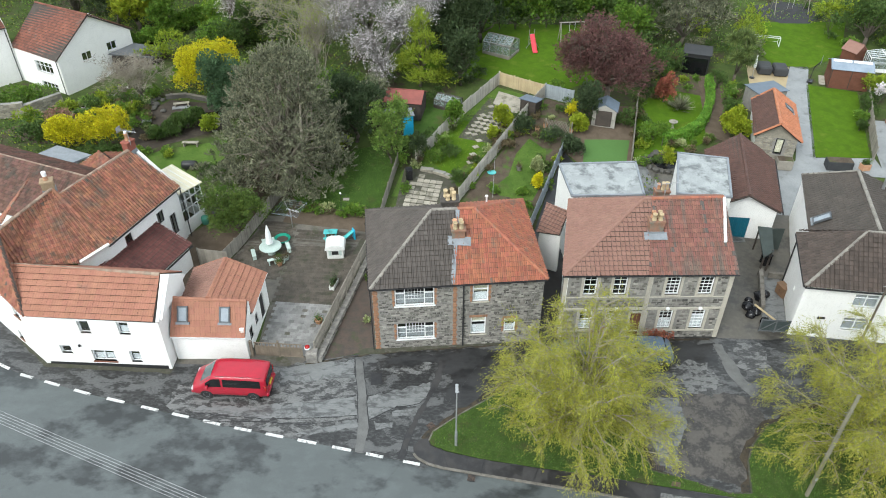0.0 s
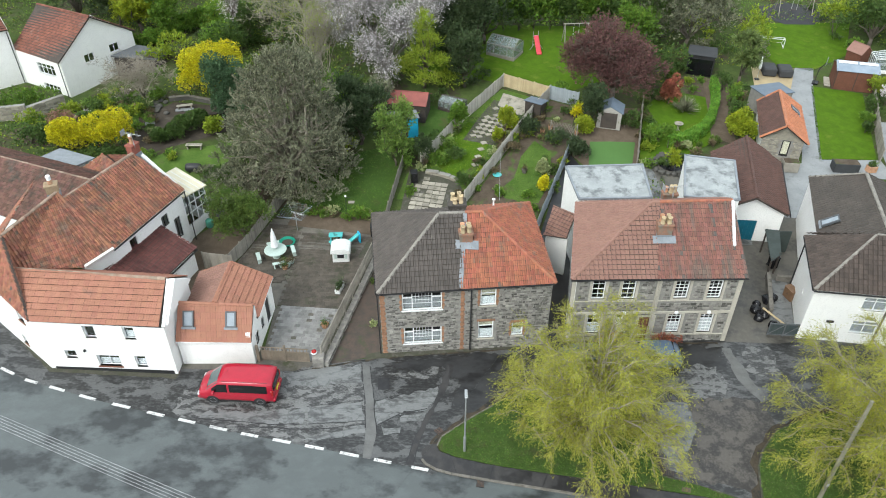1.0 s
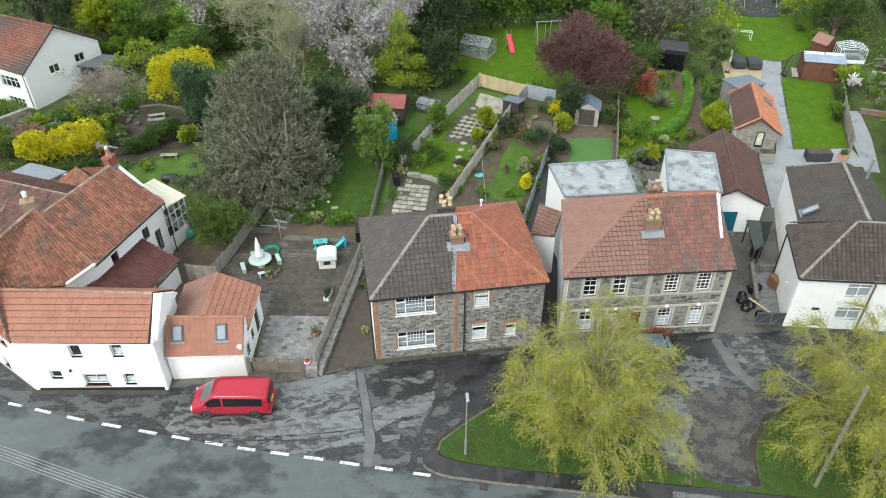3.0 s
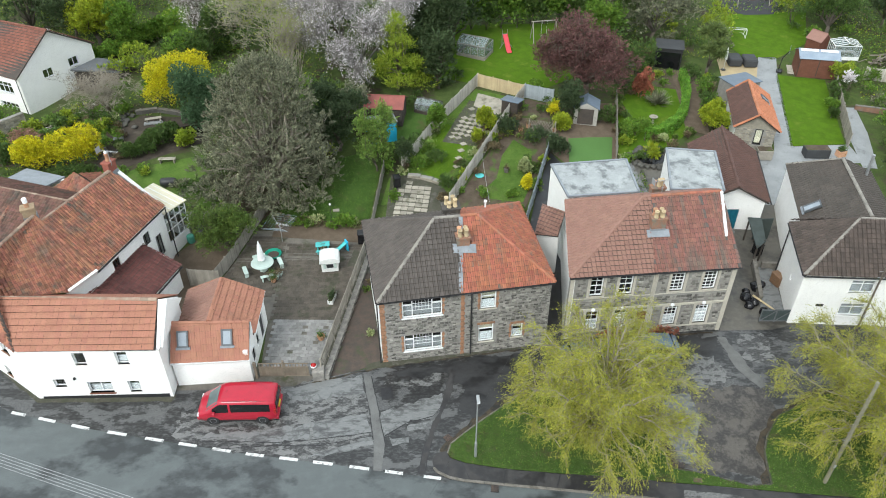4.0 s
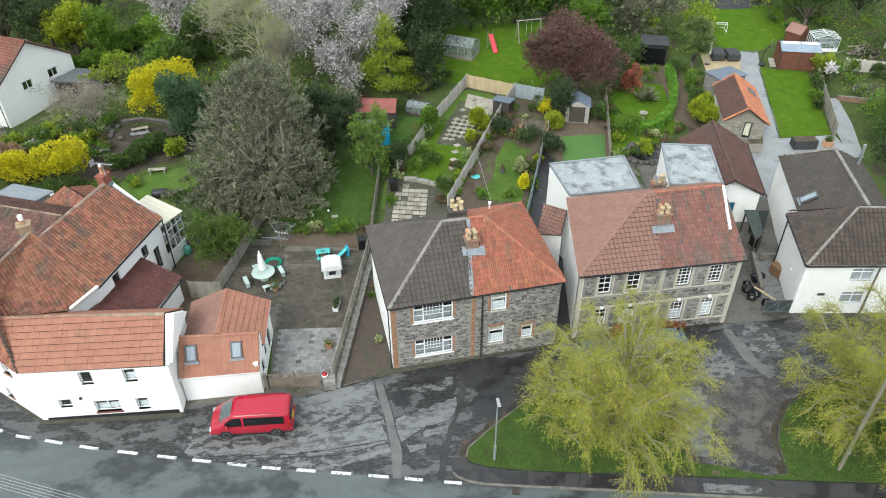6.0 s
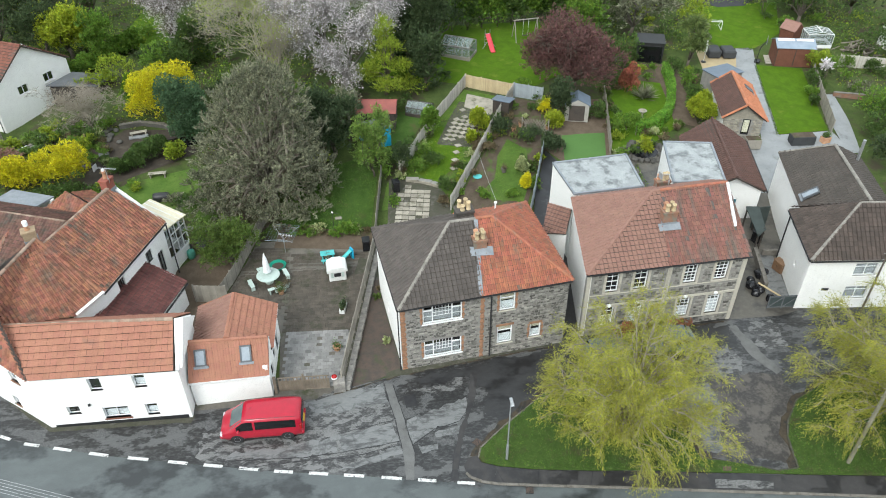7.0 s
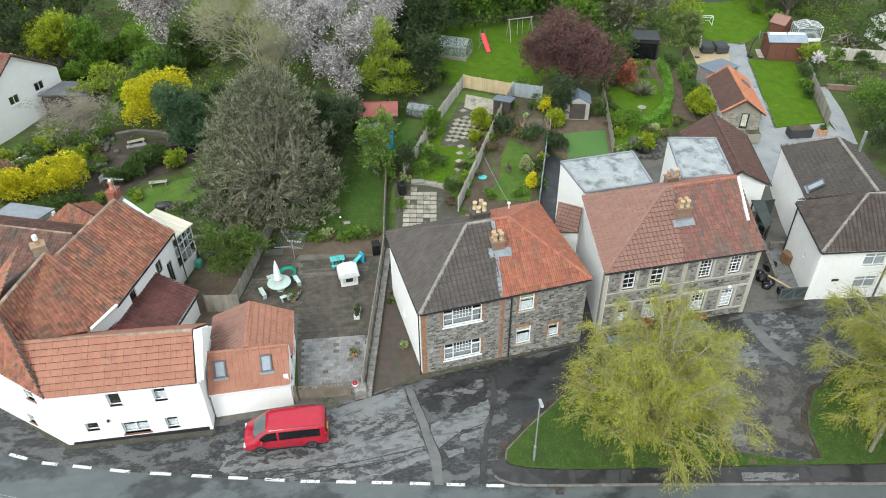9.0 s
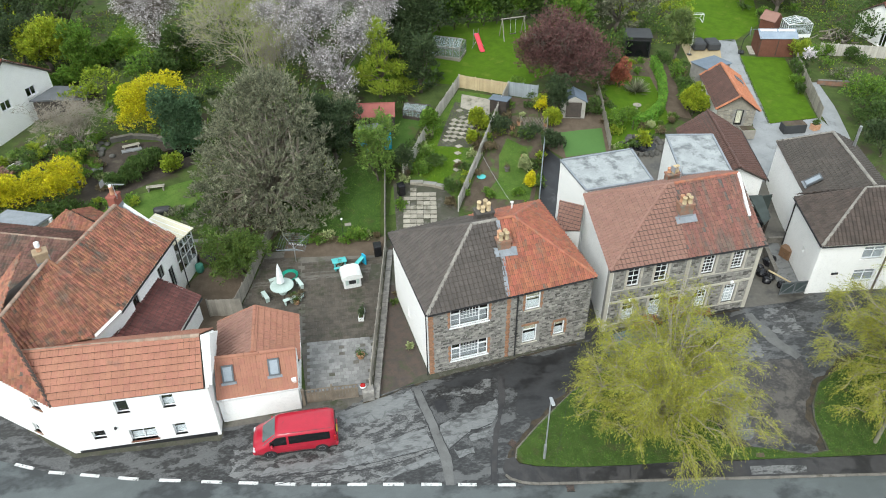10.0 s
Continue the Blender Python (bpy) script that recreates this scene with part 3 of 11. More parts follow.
# paler worn patches and the trench reinstatement
surface("trench_tarmac", (0.14, 0.14, 0.137), (0.105, 0.105, 0.102), 1.6, 30, 0.7, 0.3, stain=(0.06, 0.06, 0.058), stain_scale=1.6, stain_at=0.6)
PALE, TRENCH = "paler worn slab in the tarmac, wet sheen in its colour", "pale straight trench repair in the tarmac"
black_tarmac = wet_asphalt("fresh_black_tarmac", (0.03, 0.03, 0.031), (0.014, 0.014, 0.0145), 0.8, 0.5, 0.55, 0.3, stretch=(0.7, 1.2, 1), sharp=0.06)
PATCHES = [
    ([(-4.4, 34.9), (-1.6, 35.2), (1.4, 35.6), (6.4, 36.2), (9.0, 35.2), (6.4, 33.8), (3.4, 32.2), (1.0, 30.9), (0.2, 31.6), (0.7, 33.2), (-0.4, 34.4), (-2.4, 34.3)], black_tarmac, "newer near-black tarmac before the houses", 0.25, 0.043),
    ([(6.8, 36.4), (18.8, 36.6), (18.4, 34.6), (12.0, 34.0), (9.4, 34.4)], black_tarmac, "newer near-black tarmac before the houses", 0.25, 0.043),
    ([(-13.5, 34.0), (-10.8, 34.2), (-9.1, 34.7), (-5.9, 34.75), (-5.5, 32.0), (-5.3, 29.4), (-8.8, 28.7), (-13.2, 29.5), (-17.5, 30.8), (-17.0, 32.6)], rough_mat, "broken crazed tarmac in front of the gates", 0.25, 0.041),
    ([(-5.85, 34.72), (-5.36, 34.64), (-5.11, 33.12), (-4.9, 31.81), (-4.76, 30.56), (-4.57, 29.44), (-4.81, 27.54), (-5.27, 27.62), (-5.24, 29.73), (-5.33, 30.65), (-5.44, 31.9), (-5.7, 33.32)], MATS["trench_tarmac"], TRENCH, 0.03, 0.05),
    ([(-10.7, 33.95), (-9.1, 34.5), (-5.95, 34.7), (-5.75, 33.3), (-7.55, 33.05), (-9.15, 32.9), (-10.6, 33.25)], conc_mat, PALE, 0.2, 0.046),
    ([(-9.05, 31.2), (-5.65, 31.75), (-5.4, 30.3), (-8.85, 30.05)], conc_mat, PALE, 0.12, 0.046),
    ([(-15.5, 30.9), (-13.1, 30.8), (-11.15, 31.0), (-9.15, 31.3), (-8.95, 30.1), (-11.2, 30.0), (-13.15, 30.2), (-15.5, 30.5)], conc_mat, PALE, 0.2, 0.046),
    ([(-4.8, 31.8), (-2.95, 32.3), (-0.7, 32.9), (-1.0, 31.85), (-1.5, 31.25), (-3.2, 30.85), (-4.65, 29.95)], conc_mat, PALE, 0.2, 0.046),
    ([(-3.25, 30.55), (-1.6, 30.9), (-1.8, 30.3), (-3.25, 30.15)], conc_mat, PALE, 0.12, 0.046),
    ([(-8.9, 28.85), (-7.15, 29.5), (-5.35, 30.0), (-5.25, 29.45), (-7.2, 29.0)], conc_mat, PALE, 0.2, 0.046),
    ([(-4.4, 29.7), (-3.2, 29.8), (-3.1, 29.4), (-4.25, 29.4)], conc_mat, PALE, 0.2, 0.046),
    ([(-4.85, 33.9), (-3.0, 34.0), (-0.6, 34.6), (-0.8, 33.9), (-2.6, 33.2), (-3.8, 33.9)], rough_mat, "streaked grey patch in dark tarmac", 0.3, 0.045),
    ([(-0.18, 34.82), (0.24, 34.75), (-0.33, 32.54), (-1.17, 30.91), (-1.78, 29.34), (-2.33, 27.25), (-2.7, 27.31), (-2.13, 29.4), (-1.76, 30.44), (-1.14, 31.29)], path_mat, "dark old trench repair in the tarmac", 0.1, 0.05),
    ([(18.6, 36.5), (19.2, 36.5), (19.6, 34.5), (20.4, 32.1), (19.9, 31.9), (18.9, 33.7)], MATS["trench_tarmac"], TRENCH, 0.1, 0.05),
    ([(15.2, 34.7), (17.6, 34.8), (18.4, 33.2), (17.4, 32.1), (14.8, 32.1)], rough_mat, "broken grey tarmac by the drive", 0.35, 0.045),
    ([(20.0, 36.5), (22.0, 36.5), (21.8, 33.6), (19.9, 34.2)], rough_mat, "broken grey tarmac by the drive", 0.4, 0.045),
    ([(13.3, 31.7), (15.1, 31.9), (15.2, 30.1), (14.7, 29.0), (14.3, 28.2), (13.9, 26.9), (12.8, 26.8), (12.7, 28.2), (12.9, 30.2)], conc_mat, "paler worn patch in the drive", 0.15, 0.046),
]


def ragged(poly, amount=0.16, seed=1, step=0.3):
    """The outline poly with a worn, wandering edge."""
    out = []
    for (a, b) in zip(poly, poly[1:] + poly[:1]):
        n = max(1, int(math.hypot(b[0] - a[0], b[1] - a[1]) / step))
        for k in range(n):
            x, y = a[0] + (b[0] - a[0]) * k / n, a[1] + (b[1] - a[1]) * k / n
            out.append((x + amount * 1.6 * noise.noise((x * 1.3, y * 1.3, seed)) + amount * noise.noise((x * 4, y * 4, seed + 5)), y + amount * 1.6 * noise.noise((x * 1.3, y * 1.3, seed + 9)) + amount * noise.noise((x * 4, y * 4, seed + 3))))
    return out


tagged(drape("drive", ragged([(12.2, 26.7), (18.0, 25.4), (18.3, 27.5), (20.0, 29.8), (20.2, 31.8), (17.5, 32.2), (13.4, 32.2), (12.1, 30.2)], 0.2, 4), 0.039, drive_mat, step=3), "brown grey worn tarmac of the drive bay", "drive", kind="structure")
tagged(drape("alley", [(19.1, 37.05), (22.8, 36.9), (25.2, 37.4), (25.4, 48.6), (19.6, 48.6)], 0.041, alley_mat, step=3), "damp brown grey concrete alley beside the house", "alley", kind="structure")
tagged(drape("alley", [(24.2, 37.2), (27.6, 38.6), (29.8, 46.5), (25.0, 46.5)], 0.037, alley_mat, step=3), "damp concrete beside the white house", "alley", kind="structure")
tagged(drape("road_edge", [(-3.2, 27.4), (-1.2, 26.5), (-0.2, 27.0), (-0.5, 28.4), (-1.4, 29.0), (-2.8, 28.4)], 0.04, fore_mat, step=3), "wet tarmac at the corner of the footway", "road patch", kind="structure")
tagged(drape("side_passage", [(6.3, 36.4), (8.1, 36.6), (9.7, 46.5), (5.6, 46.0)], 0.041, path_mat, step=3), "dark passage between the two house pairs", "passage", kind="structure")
tagged(drape("gateway", [(-17.8, 34.3), (-8.3, 34.1), (-8.3, 36.2), (-17.8, 36.2)], 0.04, darkpave_mat, step=3), "dark damp setts inside the yard gates", "gateway", kind="structure")
for k, (poly, mt, lb, rag, dz) in enumerate(PATCHES):
    tagged(drape("tarmac_patch", ragged(poly, rag, k), dz, mt, step=3), lb, "road patch", kind="structure")
# dark open joints beside the trench and between the old slabs
joints = thing("tarmac_joint", label="dark open cracks and joints in the tarmac", category="crack", kind="structure")
rj = random.Random(12)
for line in ([(-5.87, 34.7), (-5.72, 33.3), (-5.46, 31.9), (-5.35, 30.6), (-5.26, 29.7)], [(-5.34, 34.6), (-4.88, 31.8), (-4.74, 30.5), (-4.55, 29.4)], [(-16.0, 30.4), (-13.2, 30.15), (-11.2, 29.95), (-8.8, 30.0), (-5.4, 30.25)], [(-15.0, 29.75), (-11.2, 29.75), (-8.6, 29.55), (-5.3, 30.0)], [(-9.1, 31.3), (-5.6, 31.85)], [(-4.65, 29.9), (-3.2, 30.8), (-1.5, 31.2), (-1.0, 31.8)], [(-2.1, 29.4), (-2.7, 27.3)], [(-1.75, 29.3), (-2.3, 27.3)], [(0.4, 26.4), (-0.3, 28.3)], [(2.2, 26.2), (2.5, 27.2)], [(5.2, 25.7), (5.6, 26.6)]):
    pts = [line[0]]
    for a, b in zip(line, line[1:]):
        n = max(2, int(math.hypot(b[0] - a[0], b[1] - a[1]) / 0.35))
        pts += [(a[0] + (b[0] - a[0]) * k / n + rj.uniform(-0.03, 0.03), a[1] + (b[1] - a[1]) * k / n + rj.uniform(-0.03, 0.03)) for k in range(1, n + 1)]
    up = 0.115 if line[0][0] > -0.5 else 0.056
    verts, faces = [], []
    for (a, b) in zip(pts, pts[1:]):
        d = Vector((b[0] - a[0], b[1] - a[1], 0)).normalized()
        s = Vector((-d.y, d.x, 0)) * rj.uniform(0.015, 0.035)
        i = len(verts)
        for q in ((a[0] - s.x, a[1] - s.y), (b[0] - s.x, b[1] - s.y), (b[0] + s.x, b[1] + s.y), (a[0] + s.x, a[1] + s.y)):
            verts.append((*q, gz(*q) + up))
        faces.append((i, i + 1, i + 2, i + 3))
    quick("joint", verts, faces, black_mat, joints)

GRASS1 = [(-0.85, 28.45), (-0.6, 29.1), (1.17, 30.45), (4.18, 32.45), (6.6, 33.6), (9.6, 33.7), (11.6, 32.2), (12.1, 30.0), (12.0, 28.5), (12.16, 27.3), (12.3, 26.5), (13.95, 26.0), (15.75, 25.35), (16.4, 25.05), (17.75, 25.05), (17.93, 26.0), (18.2, 27.2), (18.83, 28.3), (20.1, 29.67), (22.4, 30.66), (24.7, 31.3), (32, 31.6), (44, 31.0), (44, 20.2), (26, 23.3), (18, 24.6), (14.5, 25.2), (11.83, 25.65), (8.95, 26.2), (5.68, 26.65), (2.42, 27.2), (0.2, 27.75), (-0.7, 28.15)]
verge = drape("verge", GRASS1, 0.12, grass_mat, step=1.0, thick=0.3)
tagged(verge, "raised mown grass verge with worn edges", "verge", kind="structure")
foot = drape("pavement", KERB + [(44, 20.1), (26, 23.2), (18, 24.5), (14.5, 25.1), (11.83, 25.55), (8.95, 26.1), (5.68, 26.55), (2.42, 27.1), (0.2, 27.65), (-0.8, 28.1), (-0.9, 28.6), (-1.5, 28.5), (-1.8, 28.0)], 0.11, path_mat, step=2, thick=0.25)
tagged(foot, "dark damp tarmac footway along the verge", "pavement", kind="structure")
tagged(drape("footway_patch", [(12.5, 25.05), (14.2, 24.75), (15.8, 24.4), (15.6, 23.95), (12.3, 24.5)], 0.122, rough_mat, step=3), "paler worn concrete patch in the footway", "road patch", kind="structure")


def strip_pieces(name, line, parent, material, length, width, z0, z1, gap=0.012, seed=3):
    """Stones end to end along a line on the ground."""
    rnd = random.Random(seed)
    me = None
    out = []
    for (x0, y0), (x1, y1) in zip(line, line[1:]):
        d = math.hypot(x1 - x0, y1 - y0)
        n = max(1, round(d / length))
        for i in range(n):
            a, b = i / n, (i + 1) / n
            xa, ya, xb, yb = x0 + (x1 - x0) * a, y0 + (y1 - y0) * a, x0 + (x1 - x0) * b, y0 + (y1 - y0) * b
            l = d / n - gap
            bm = box(0, -width / 2, z0, l, width / 2, z1, bevel=0.018)
            ob = part(name, bm, material, parent)
            ang = math.atan2(yb - ya, xb - xa)
            tilt = math.atan2(gz(xb, yb) - gz(xa, ya), d / n)
            ob.matrix_basis = pose(xa, ya, gz(xa, ya) + rnd.uniform(-0.008, 0.008), 0, -math.degrees(tilt), math.degrees(ang))
            out.append(ob)
    return out


moss_mat = surface("mossy_edge", (0.075, 0.07, 0.055), (0.055, 0.058, 0.036), 2.5, 12, 0.95, 0.7, stain=(0.11, 0.105, 0.09), stain_scale=1.6, stain_at=0.54)
kerb = thing("kerb", label="weathered concrete kerb stones along footway and verge", category="kerb", kind="structure")
strip_pieces("kerb_stone", [(x, y) for x, y in KERB if x < 32], kerb, kerb_mat, 0.91, 0.14, -0.1, 0.135)
strip_pieces("kerb_stone", GRASS1[:5], kerb, kerb_mat, 0.91, 0.12, -0.1, 0.125)
strip_pieces("kerb_stone", GRASS1[7:23], kerb, moss_mat, 0.91, 0.12, -0.1, 0.125)

tagged(drape("edging_strip", ragged([(-5.7, 35.15), (-2.9, 35.5), (0.2, 35.85), (3.5, 36.2), (6.5, 36.45), (6.5, 36.75), (-4.6, 35.9), (-5.6, 35.6)], 0.06, 3), 0.052, moss_mat, step=3), "mossy grey strip along the foot of the house", "edging", kind="structure")
tagged(drape("edging_strip", ragged([(-29.4, 36.6), (-26.3, 33.95), (-22.0, 33.7), (-17.9, 33.45), (-17.7, 34.0), (-26.2, 34.5), (-29.5, 37.0)], 0.06, 5), 0.052, moss_mat, step=3), "mossy strip along the foot of the cottage", "edging", kind="structure")
tagged(drape("edging_strip", [(-9.0, 34.4), (-4.4, 35.7), (-5.2, 44.2), (-4.3, 50.0), (-6.0, 50.0), (-8.9, 40.0)], 0.026, moss_mat, step=3), "mossy earth at the edges of the passage", "edging", kind="structure")
LITTER = surface("leaf_litter", (0.08, 0.065, 0.047), (0.055, 0.046, 0.035), 2.0, 9, 0.95, 0.8, stain=(0.035, 0.035, 0.033), stain_scale=1.6, stain_at=0.5, spec=0.1)
for k, line in enumerate((GRASS1[:5], GRASS1[7:12], GRASS1[14:22], [(-9.2, 34.4), (-4.6, 35.4), (1.3, 36.0), (6.3, 36.4)], [(7.9, 36.9), (13.5, 36.9), (19.0, 37.0)])):
    rl = random.Random(k)
    out, back = [], []
    for (a, b) in zip(line, line[1:]):
        n = max(2, int(math.hypot(b[0] - a[0], b[1] - a[1]) / 0.5))
        for q in range(n):
            x, y = a[0] + (b[0] - a[0]) * q / n, a[1] + (b[1] - a[1]) * q / n
            d = Vector((b[0] - a[0], b[1] - a[1], 0)).normalized()
            w = rl.uniform(0.12, 0.6) if k < 3 else rl.uniform(0.04, 0.22)
            side = -1 if k >= 3 else 1
            out.append((x, y))
            back.append((x - d.y * w * side, y + d.x * w * side))
    tagged(drape("leaf_litter", out + back[::-1], 0.05, LITTER, step=3), "brown leaf litter and dirt along the edge", "litter", kind="structure")

marks = thing("road_marking", label="worn white dashed line at the edge of the main road", category="road marking", kind="structure")
for a, b in ((-29.6, -28.5), (-27.63, -26.7), (-25.82, -24.74), (-23.66, -22.51), (-21.36, -20.16), (-18.99, -17.85), (-16.91, -15.81), (-14.86, -13.74), (-12.83, -11.75), (-10.82, -9.72), (-8.82, -7.66), (-6.67, -5.52), (-4.6, -3.56), (-2.37, -1.37)):
    ya, yb = np.interp([a, b], [p[0] for p in DASH], [p[1] for p in DASH])
    d = Vector((b - a, yb - ya, 0)).normalized()
    s = Vector((-d.y, d.x, 0)) * 0.1
    drape("dash", [(a - s.x, ya - s.y), (b - s.x, yb - s.y), (b + s.x, yb + s.y), (a + s.x, ya + s.y)], 0.046, paint_white, marks, step=5)


# ---- the semi-detached stone pair with the grey and the red half ----
def lerp2(p, q, t):
    return (p[0] + (q[0] - p[0]) * t, p[1] + (q[1] - p[1]) * t)


def quoins(parent, p, q, u, z0, z1, w, material, proud=0.03, seed=5, name="quoin_bricks", h=0.075, gap=0.01):
    """A vertical strip of bricks, alternately long and short."""
    m, _ = frame_at(p, q)
    rnd = random.Random(seed)
    verts, faces = [], []
    z, row = z0, 0
    while z < z1 - 0.02:
        a, b = (u, u + w) if (row // 3) % 2 else (u + 0.04, u + w - 0.05)
        x = a
        while x < b - 0.03:
            l = min(0.22, b - x)
            i = len(verts)
            d = -proud - rnd.uniform(0, 0.006)
            for yy in (0.01, d):
                verts += [(x + 0.004, yy, z + 0.004), (x + l - gap, yy, z + 0.004), (x + l - gap, yy, z + h - gap), (x + 0.004, yy, z + h - gap)]
            faces += [(i + 4, i + 5, i + 6, i + 7)] + [(i + k, i + (k + 1) % 4, i + 4 + (k + 1) % 4, i + 4 + k) for k in range(4)]
            x += l
        z += h
        row += 1
    ob = quick(name, [m @ Vector(v) for v in verts], faces, material, parent)
    tagged(ob, kind="stuff")
    return ob


def house_a():
    h = thing("house", label="semi-detached grey stone house pair, half dark tiled, half red tiled", category="house")
    sw, se, ne, nw = (-4.55, 35.76), (6.55, 36.62), (5.7, 45.4), (-5.35, 44.05)
    z0, ze, zr = -0.4, 6.1, 9.2
    ESW, EM, ESE, ENE, ENW = (-4.62, 35.5, ze), (0.62, 36.0, ze), (6.75, 36.55, ze), (5.85, 45.6, ze), (-5.55, 44.2, ze)
    RW, RM, RE = (-0.75, 39.85, zr), (0.95, 39.95, zr), (2.05, 40.05, zr)
    front = [(1.45, 4.33, 2.55, 1.48), (1.48, 1.33, 2.5, 1.45), (6.5, 4.4, 1.02, 1.42), (6.42, 1.45, 1.02, 1.55), (8.68, 1.55, 0.75, 1.2)]
    wall(h, sw, se, z0, ze - 0.05, mortar_mat, front, name="wall", label="front wall of coursed grey rubble stone")
    wall(h, se, ne, z0, ze - 0.05, mortar_mat)
    wall(h, ne, nw, z0, ze - 0.05, white_mat)
    wall(h, nw, sw, z0, ze - 0.05, white_mat, [(0.9, 4.6, 0.5, 0.8), (3.4, 1.6, 0.5, 0.8)], label="side wall in white render")
    keep = [(a - 0.12, b - 0.12, c + 0.24, d + 0.3) for a, b, c, d in front]
    strips = [(0, z0, 0.36, 9), (5.2, z0, 0.3, 9)]
    rubble(h, sw, se, 0.2, ze - 0.1, keep + strips, stone_mat, 11, rows=(0.09, 0.17), sizes=(0.13, 0.4))
    rubble(h, se, ne, 0.2, ze - 0.1, [], stone_mat, 12)
    for u, w in ((0.0, 0.36), (5.2, 0.3)):
        quoins(h, sw, se, u, 0.25, ze - 0.12, w, brick_mat, seed=int(u * 7) + 1)
    for i, (a, b, c, d) in enumerate(front):
        soft = brick_mat
        for uu in ((a - 0.2, 0.2), (a + c, 0.2)):
            if i != 3:
                quoins(h, sw, se, uu[0], b, b + d, uu[1], soft, 0.02, seed=40 + i, name="jamb_bricks")
        if i >= 2:
            quoins(h, sw, se, a - 0.15, b + d, b + d + 0.2, c + 0.3, brick_mat, 0.025, 60 + i, "lintel_bricks", 0.2)
        else:
            m, _ = frame_at(sw, se)
            part("lintel", box(a - 0.2, -0.025, b + d, a + c + 0.2, 0.02, b + d + 0.16, m), mortar_mat, h)
    # the two wide windows: a fixed light of small panes between two casements with a top light
    for a, b, c, d in front[:2]:
        fine = [(x, 0.36, x, 0.95) for x in (0.34, 0.42, 0.5, 0.58, 0.66)] + [(0.26, z, 0.74, z) for z in (0.36, 0.55, 0.75)]
        for x0, x1 in ((0.03, 0.24), (0.76, 0.97)):
            fine += [(x0, 0.37, x1, 0.37)]
        win = window(h, sw, se, a, b, c, d, (0.25, 0.75), (), 0.07, 0.05, fine, sill=upvc_mat)
        m, _ = frame_at(sw, se)
        for x0, x1 in ((0.02, 0.25), (0.75, 0.98)):
            part("transom", box(x0 * c, -0.012, d * 0.68, x1 * c, 0.06, d * 0.74), upvc_mat, win)
        part("net_curtain", box(c * 0.04, 0.16, 0.08, c * 0.96, 0.165, d * 0.6), MATS["net_cloth"], win, "white net curtain")
    # White nets and pale top sheets added here stand in for sky reflection on the panes.
    for a, b, c, d in front[2:]:
        m, _ = frame_at(sw, se)
        part("net_curtain", box(a + 0.08, 0.16, b + 0.08, a + c - 0.08, 0.165, b + d * 0.5, m), upvc_mat, h, "white net behind the glass, in places its pale reflection")
        window(h, sw, se, a, b, c, d, (), (0.72,) if c > 0.9 else (), 0.075, 0.06, sill=dress_mat, blind=0.45 if b > 4 else 0.35)
    for a, b, c, d in [(0.9, 4.6, 0.5, 0.8), (3.4, 1.6, 0.5, 0.8)]:
        window(h, nw, sw, a, b, c, d, (), (), 0.05, 0.08)
    # Unseen floors, added dark so the panes show no ground behind them.
    for z in (0.5, 3.2):
        slab(h, [(x, y, z) for x, y in (lerp2(sw, ne, 0.05), lerp2(se, nw, 0.05), lerp2(ne, sw, 0.05), lerp2(nw, se, 0.05))], 0.2, dark_mat, "floor_slab")
    roof = new("roof")
    roof.parent = h
    tile_face(roof, [ESW, EM, RM, RW], slate_mat, 0.30, 0.34, "roll", "dark grey concrete tiles", seed=1)
    tile_face(roof, [ENW, ESW, RW], slate_mat, 0.30, 0.34, "roll", "dark grey concrete tiles", seed=2)
    tile_face(roof, [EM, ESE, RE, RM], clay_red, 0.27, 0.33, "pan", "weathered orange red clay tiles", seed=3)
    tile_face(roof, [ESE, ENE, RE], clay_red, 0.27, 0.33, "pan", "weathered orange red clay tiles", seed=4)
    ENM = (0.2, 44.9, ze)
    tile_face(roof, [ENM, ENW, RW, RM], slate_mat, 0.30, 0.34, "roll", seed=5)
    tile_face(roof, [ENE, ENM, RM, RE], clay_red, 0.27, 0.33, "pan", seed=6)
    pale = MATS["pale_hip_tile"]
    for p, q, mt in ((ESW, RW, pale), (ENW, RW, slate_mat), (RW, RM, pale), (RM, RE, clay_red), (ESE, RE, clay_red), (ENE, RE, clay_red)):
        ridge_caps(roof, p, q, mt)
    d = (Vector(RM) - Vector(EM))
    nrm = (Vector(ESE) - Vector(EM)).cross(d).normalized()
    s = d.cross(nrm).normalized() * 0.13
    a, b = Vector(EM) + nrm * 0.1, Vector(RM) + nrm * 0.1
    slab(roof, [a - s, a + s, b + s, b - s], 0.04, lead_mat, "flashing", "grey lead flashing between the halves")
    chimney(h, 0.98, 38.6, 7.4, 8.72, 0.84, 0.62, 4, [(-0.2, -0.14, 0.5), (0.2, -0.12, 0.5), (-0.22, 0.17, 0.5), (0.17, 0.17, 0.5)], MATS["stack_brick"], MATS["stack_brick"], red=2)
    chimney(h, 0.45, 41.35, 7.6, 9.12, 1.15, 0.8, 4, [(-0.27, 0.2, 0.55), (0.16, 0.22, 0.6), (-0.14, -0.2, 0.4), (0.26, -0.16, 0.6)], MATS["sooty_brick"], MATS["sooty_brick"], red=9)
    vent = part("vent_pipe", tube([(3.07, 43.5, 6.5), (3.07, 43.5, 7.8)], 0.06, 8), upvc_mat, h)
    part("cowl", lathe([(0.1, 0), (0.12, 0.02), (0.11, 0.1), (0.02, 0.14)], 10, (3.07, 43.5, 7.78)), upvc_mat, vent, "white plastic cowl")
